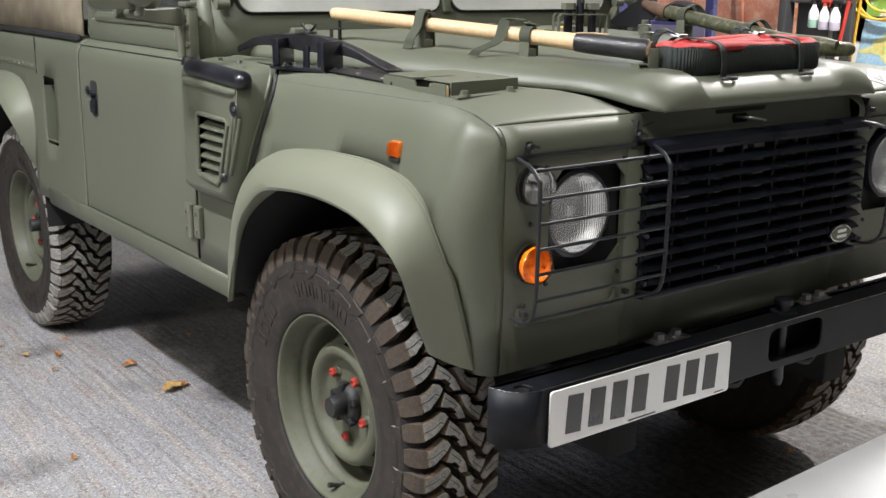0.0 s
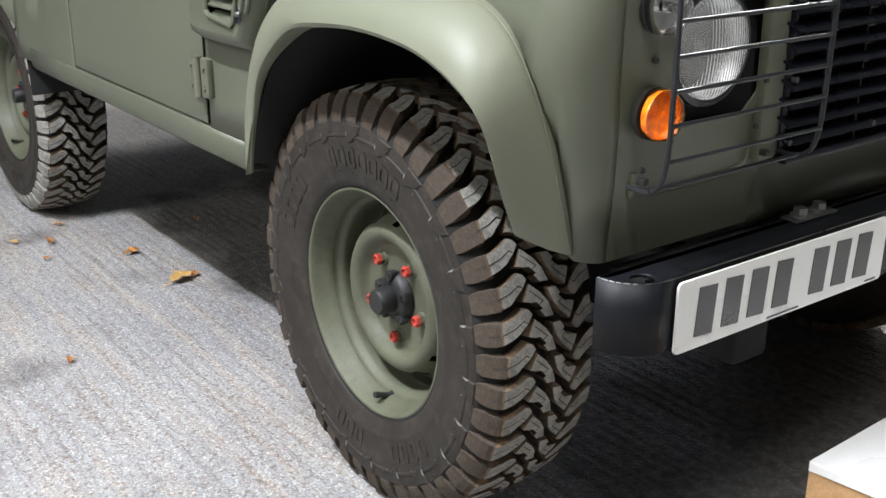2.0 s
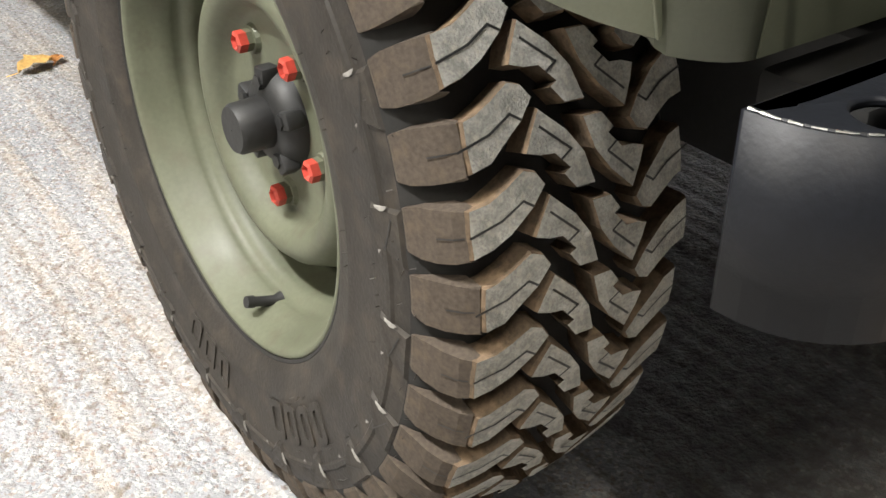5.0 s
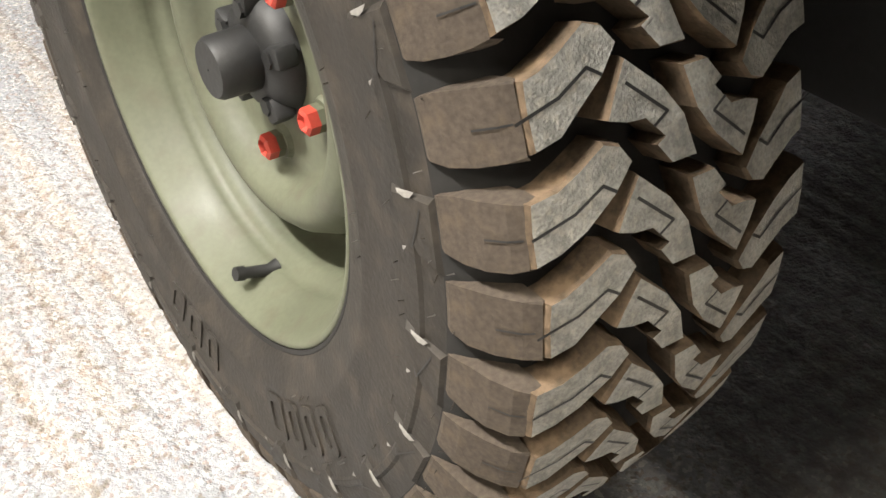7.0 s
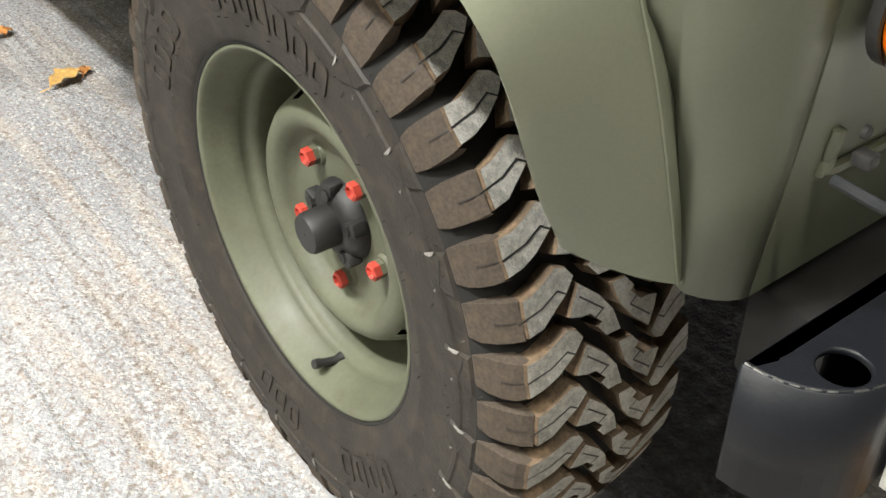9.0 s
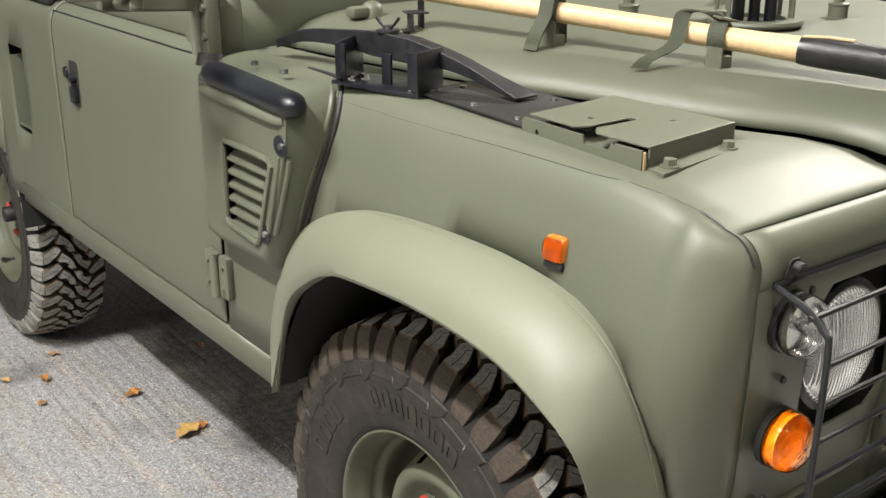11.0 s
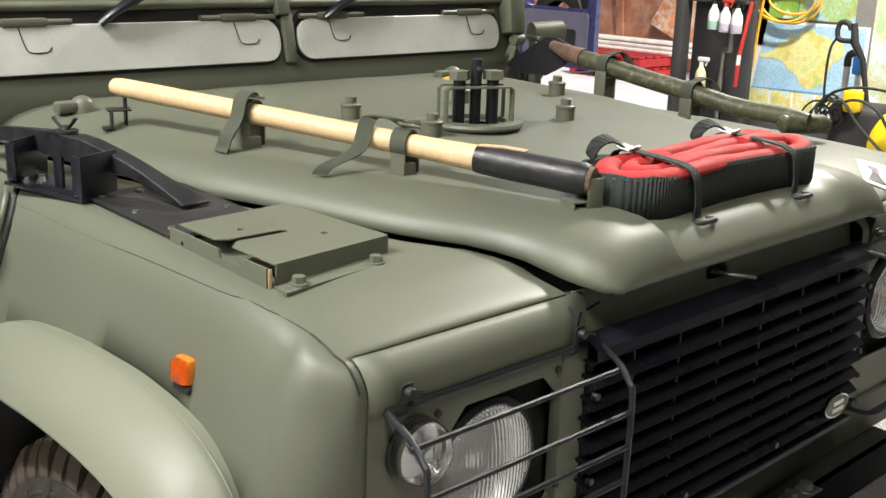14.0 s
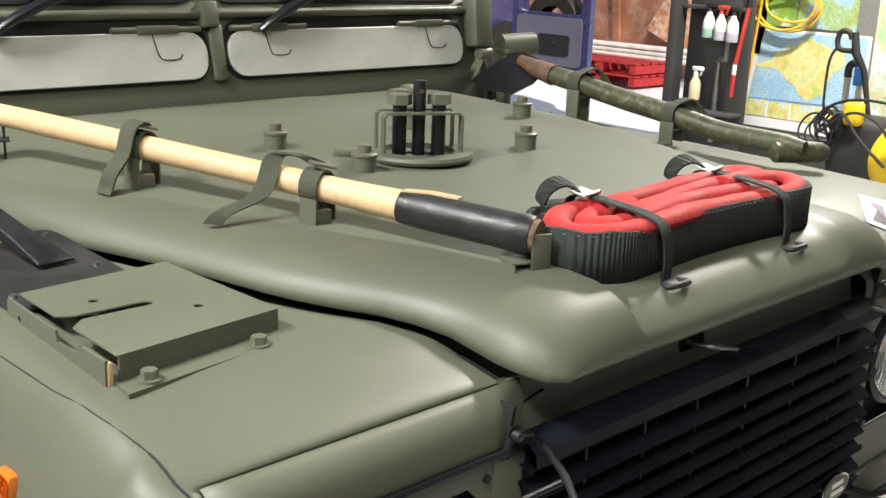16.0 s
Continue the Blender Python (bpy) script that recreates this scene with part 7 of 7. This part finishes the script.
tube(bm, smooth_line([(EX - 0.09, 2.05, 1.40), (EX - 0.08, 2.08, 1.1), (EX - 0.08, 2.095, 0.9), (EX - 0.07, 2.155, 0.66), (EX - 0.08, 2.24, 0.02)], 6), 0.009, 8)
part("hose_tail", bm, YEL, air)

# yellow pressure washer with lance and black cable
WY = material("yellow_plastic", (0.80, 0.56, 0.02), 0.4, vary=0.08)
wash = thing("pressure_washer", "yellow and black pressure washer with coiled cable", "pressure washer", place=(4.25, 1.2, 0))
bm = B()
revolve(bm, [(0.0005, -0.16), (0.10, -0.155), (0.17, -0.12), (0.215, -0.05), (0.22, 0.06), (0.19, 0.13), (0.0005, 0.15)], (4.22, 0.86, 0.62), 32, "x")
part("washer_body", bm, WY, wash, "yellow plastic body")
bm = B()
box(bm, (4.25, 1.14, 0.47), (0.26, 0.30, 0.70), None, 0.06, 3)
box(bm, (4.25, 1.05, 0.09), (0.36, 0.56, 0.14), None, 0.04, 3)
part("washer_chassis", bm, BLACK_DULL, wash)
bm = B()
box(bm, (4.12, 1.15, 0.84), (0.06, 0.10, 0.12), None, 0.02, 3)
part("washer_panel", bm, WY, wash)
for y in (0.8, 1.28):
    bm = B()
    rod(bm, (4.38, y, 0.10), (4.38, y + 0.04, 0.10), 0.10, 0.10, 24)
    part("washer_wheel", bm, SEAL, wash)
bm = B()
for y in (1.285, 1.215):
    tube(bm, [(4.28, y, 0.72), (4.28, y, 1.03)], 0.017, 12)
part("washer_handle", bm, material("grey_tube", (0.42, 0.42, 0.42), 0.45), wash, "grey tubular handle")
bm = B()
tube(bm, smooth_line([(4.28, 1.285, 1.0), (4.28, 1.285, 1.045), (4.28, 1.268, 1.072), (4.28, 1.23, 1.07), (4.28, 1.215, 1.04)], 5), 0.020, 12)
part("handle_grip", bm, BLACK_DULL, wash)
bm = B()
box(bm, (4.26, 1.219, 1.012), (0.03, 0.045, 0.095), None, 0.006)
part("washer_clip", bm, material("blue_plastic", (0.03, 0.17, 0.5), 0.4), wash)
bm = B()
tube(bm, [(4.24, 1.124, 0.80), (4.22, 1.175, 1.05), (4.21, 1.225, 1.13), (4.21, 1.243, 1.235)], [0.013, 0.016, 0.022, 0.018], 10)
tube(bm, smooth_line([(4.21, 1.255, 1.20), (4.21, 1.275, 1.232), (4.21, 1.315, 1.235), (4.21, 1.332, 1.19), (4.21, 1.315, 1.145), (4.21, 1.25, 1.14)], 5), 0.014, 10)
tube(bm, smooth_line([(4.21, 1.325, 1.16), (4.2, 1.355, 1.09), (4.2, 1.362, 0.95), (4.2, 1.35, 0.80), (4.2, 1.30, 0.66)], 5), 0.007, 8)
part("lance", bm, BLACK_DULL, wash, "black spray lance")
rng = random.Random(8)
for k in range(9):
    bm = B()
    cy, cz, r = 1.275 + rng.uniform(-0.04, 0.05), 0.765 + rng.uniform(-0.04, 0.03), rng.uniform(0.06, 0.11)
    tube(bm, [(4.06 + 0.012 * k + 0.02 * math.sin(a * 2), cy + r * math.cos(a), cz + r * 0.9 * math.sin(a)) for a in np.linspace(0, 2 * math.pi, 28, endpoint=False)], 0.006, 6, closed=True)
    part("cable_loop", bm, SEAL, wash, "black cable in loose loops")
for line in ([(4.04, 1.30, 0.80), (4.0, 1.20, 0.89), (4.0, 1.05, 0.93), (4.0, 0.85, 0.92)], [(4.0, 1.27, 0.74), (3.98, 1.1, 0.86), (3.97, 0.95, 0.83), (3.97, 0.85, 0.70)], [(4.0, 1.22, 0.80), (3.98, 1.14, 0.85), (3.98, 1.04, 0.74), (3.99, 0.90, 0.62)]):
    bm = B()
    tube(bm, smooth_line(line, 6), 0.008, 6)
    part("cable_end", bm, SEAL, wash)

# ---- yard beyond the roller door ----
YARD = material("pale_yard_concrete", (0.78, 0.765, 0.74), 0.85, vary=0.12, scale=1.2, bump=0.5, fine=40)
bm = B()
sheet(bm, [(EX + 0.2, -30), (EX + 0.2, 60), (80, 60), (80, -30)], [], lambda u, v, w: (u, v, 0.006 - w), 0.004)
tagged(part("yard_ground", bm, YARD, smooth=False), "pale sunlit concrete yard", "ground", kind="structure")
CARBLUE = material("dark_blue_car_paint", (0.045, 0.045, 0.13), 0.25, vary=0.05, coat=0.5)
TRIM = material("grey_purple_trim", (0.13, 0.12, 0.17), 0.6, vary=0.1)
off = thing("blue_off_roader", "dark blue off-roader with its tailgate swung open", "vehicle", place=(7.4, 8.0, 0))
bm = B()
box(bm, (8.0, 8.8, 0.85), (2.6, 1.6, 0.7), None, 0.12, 3)
box(bm, (7.9, 8.8, 1.45), (2.0, 1.5, 0.6), None, 0.15, 3)
part("car_body", bm, CARBLUE, off)
for x in (7.1, 8.8):
    for y in (8.0, 9.6):
        bm = B()
        rod(bm, (x, y - 0.1, 0.36), (x, y + 0.1, 0.36), 0.36, 0.36, 28)
        part("car_wheel", bm, RUBBER, off)
bm = B()
sheet(bm, round_rect(5.20, 0.42, 6.20, 1.75, 0.07), [round_rect(5.30, 1.0, 6.12, 1.65, 0.05)], lambda u, v, w: (6.98 + w, u, v), 0.07)
gate = part("tailgate", bm, CARBLUE, off, "open dark blue tailgate with grey trim", bevel=0.012)
bm = B()
sheet(bm, round_rect(5.28, 0.50, 6.12, 0.965, 0.04), [], lambda u, v, w: (6.965 + w, u, v), 0.02)
part("tailgate_trim", bm, TRIM, gate, bevel=0.01)
bm = B()
sheet(bm, round_rect(5.42, 0.60, 5.82, 0.80, 0.03), [], lambda u, v, w: (6.955 + w, u, v), 0.02)
part("trim_pocket", bm, BLACK_DULL, gate, bevel=0.006)
bm = B()
box(bm, (6.95, 5.60, 0.72), (0.01, 0.06, 0.012))
part("pocket_latch", bm, STEEL, gate)
bm = B()
revolve(bm, [(0.20, -0.09), (0.33, -0.10), (0.36, -0.05), (0.36, 0.05), (0.33, 0.10), (0.20, 0.09)], (7.15, 5.75, 0.86), 36, "x")
part("spare_wheel", bm, RUBBER, off)
# rusty skip, poles and red pallets
RUST = material("rusty_orange_steel", (0.44, 0.18, 0.10), 0.8, vary=0.35, scale=2, bump=0.4, fine=60, second=(0.6, 0.42, 0.3), second_amount=0.6)
skip_ob = thing("rusty_skip", "rusty orange steel skip in the yard", "skip", place=(11.5, 8.0, 0))
bm = B()
loft(bm, [[(11.0, 6.9, 0.006), (11.0, 9.8, 0.006), (13.0, 9.8, 0.006), (13.0, 6.9, 0.006)], [(10.8, 6.5, 1.6), (10.8, 10.2, 1.6), (13.2, 10.2, 1.6), (13.2, 6.5, 1.6)]], True, True)
part("skip_body", bm, RUST, skip_ob, smooth=False)
for y in (7.0, 7.9, 8.8, 9.7):
    bm = B()
    box(bm, (10.88, y, 1.0), (0.1, 0.1, 1.15), pose(0, 0, 0, 0, -8, 0))
    part("skip_rib", bm, RUST, skip_ob, smooth=False)
bm = B()
box(bm, (10.7, 6.5, 0.75), (0.04, 1.1, 0.75), pose(0, 0, 0, 25, 12, 10))
part("skip_flap", bm, material("rust_streaked", (0.5, 0.2, 0.08), 0.8, vary=0.4, scale=4, second=(0.65, 0.6, 0.55), second_amount=0.8), skip_ob, smooth=False)
PALE = material("pale_poles", (0.72, 0.66, 0.60), 0.6, vary=0.15)
rng = random.Random(2)
for k in range(6):
    pl = thing("scaffold_pole", "pale pole lying in the yard", "pole", "poles in the yard")
    bm = B()
    z = 0.33 + 0.05 * (k % 3)
    rod(bm, (9.9 + 0.06 * k, 8.1 + rng.uniform(-0.2, 0.2), z + 0.02), (10.1 + 0.08 * k, 5.9 + rng.uniform(-0.3, 0.3), z), 0.03, None, 10)
    part("pole", bm, PALE, pl)
for k in range(2):
    pal = thing("red_pallet", "red painted pallet stacked in the yard", "pallet", "red pallets")
    for j in range(6):
        bm = B()
        box(bm, (9.5 + 0.16 * j, 7.0, 0.16 + 0.15 * k), (0.11, 1.1, 0.022))
        part("pallet_board", bm, RED, pal, smooth=False)
    for y in (6.5, 7.0, 7.5):
        bm = B()
        box(bm, (9.9, y, 0.09 + 0.15 * k), (0.9, 0.09, 0.10))
        part("pallet_bearer", bm, RED, pal, smooth=False)
bm = B()
box(bm, (30, 18, 3), (0.3, 40, 6.0))
tagged(part("yard_wall", bm, material("pale_far_wall", (0.6, 0.58, 0.55), 0.9, vary=0.1, scale=0.5), smooth=False), "pale wall at the end of the yard", "wall", kind="structure")

# ---- white topped bench in front of the bumper ----
BENCH_T = material("white_laminate", (0.80, 0.80, 0.80), 0.35, vary=0.03)
PLY = material("plywood_edge", (0.50, 0.30, 0.14), 0.6, vary=0.2, scale=12, bump=0.3)
bench = thing("white_bench", "white laminate topped plywood box on the floor", "bench", place=(-0.2, -1.2, 0))
BT = 0.30
top = [(-0.385, -0.838), (-0.372, -0.94), (-0.33, -1.30), (0.62, -1.30), (0.62, -0.80)]
bm = B()
sheet(bm, top, [], lambda u, v, w: (u, v, BT - w), 0.018)
part("bench_top", bm, BENCH_T, bench, "white laminate top", bevel=0.002, smooth=False)
bm = B()
sheet(bm, [(u * 0.99, v * 0.995 - 0.004) for u, v in top], [], lambda u, v, w: (u, v, BT - 0.018 - w), BT - 0.018)
part("bench_side", bm, PLY, bench, "bare plywood sides", smooth=False)

# ---- leaves on the floor ----
LEAF = material("dry_leaf", (0.48, 0.20, 0.05), 0.7, vary=0.4, scale=40)
LEAF_P = material("pale_dry_leaf", (0.62, 0.38, 0.12), 0.7, vary=0.3, scale=40)
rng = random.Random(21)


def dry_leaf(x, y, size, turn, pale):
    bm = B()
    rows = []
    for k in range(7):
        f = k / 6
        w = size * 0.32 * math.sin(math.pi * min(1, f * 0.95 + 0.03)) * (1 + 0.35 * math.sin(k * 2.4))
        z = 0.004 + size * 0.16 * math.sin(math.pi * f) * rng.uniform(0.4, 1.2)
        rows.append([Vector((size * (f - 0.5), -w, z + size * 0.08)), Vector((size * (f - 0.5), 0, z)), Vector((size * (f - 0.5), w, z + size * 0.11))])
    loft(bm, rows)
    tube(bm, [(-size * 0.5, 0, 0.005), (-size * 0.8, size * 0.06, 0.004)], 0.0012, 5)
    ob = part("fallen_leaf", bm, LEAF_P if pale else LEAF)
    ob.matrix_world = pose(x, y, 0.0, 0, 0, turn)
    tagged(ob, "curled pale tan leaf on the concrete" if pale else "curled brown dry leaf on the concrete", "leaf", "leaves on the floor")


dry_leaf(-0.585, 1.235, 0.085, 20, True)
dry_leaf(-0.535, 1.25, 0.04, 60, False)
dry_leaf(-0.617, 1.553, 0.055, 10, False)
dry_leaf(-1.05, 0.877, 0.032, 75, False)
for x, y in ((-0.90, 1.88), (-0.80, 1.82), (-0.72, 1.98), (-1.10, 2.2), (-0.86, 1.66), (-0.95, 2.05), (0.75, -0.35), (0.95, 0.3), (1.2, -0.1), (-0.30, 1.75), (-1.5, 1.4), (-1.35, 2.6)):
    dry_leaf(x, y, rng.uniform(0.03, 0.05), rng.uniform(0, 360), rng.random() < 0.3)

# ---- ceiling tubes ----
TUBE = glow("tube_glow", (1.0, 0.97, 0.9), 6.0)
for x, y, length, watts, colour in TUBES:
    # out-of-view fittings for every lamp, the two added fill lamps included
    fit_ob = thing("ceiling_light", "white batten ceiling light with a lit tube, added out of view", "light", "ceiling lights", place=(x, y, LAMP_Z))
    bm = B()
    box(bm, (x, y, LAMP_Z + 0.12), (0.14, length + 0.1, 0.08), None, 0.01)
    part("batten", bm, BENCH_T, fit_ob)
    bm = B()
    box(bm, (x, y, LAMP_Z + 0.27), (0.02, 0.02, 0.24))
    part("hanger", bm, STEEL, fit_ob)
    bm = B()
    rod(bm, (x, y - length / 2, LAMP_Z + 0.05), (x, y + length / 2, LAMP_Z + 0.05), 0.02, 0.02, 12)
    part("tube", bm, TUBE, fit_ob)
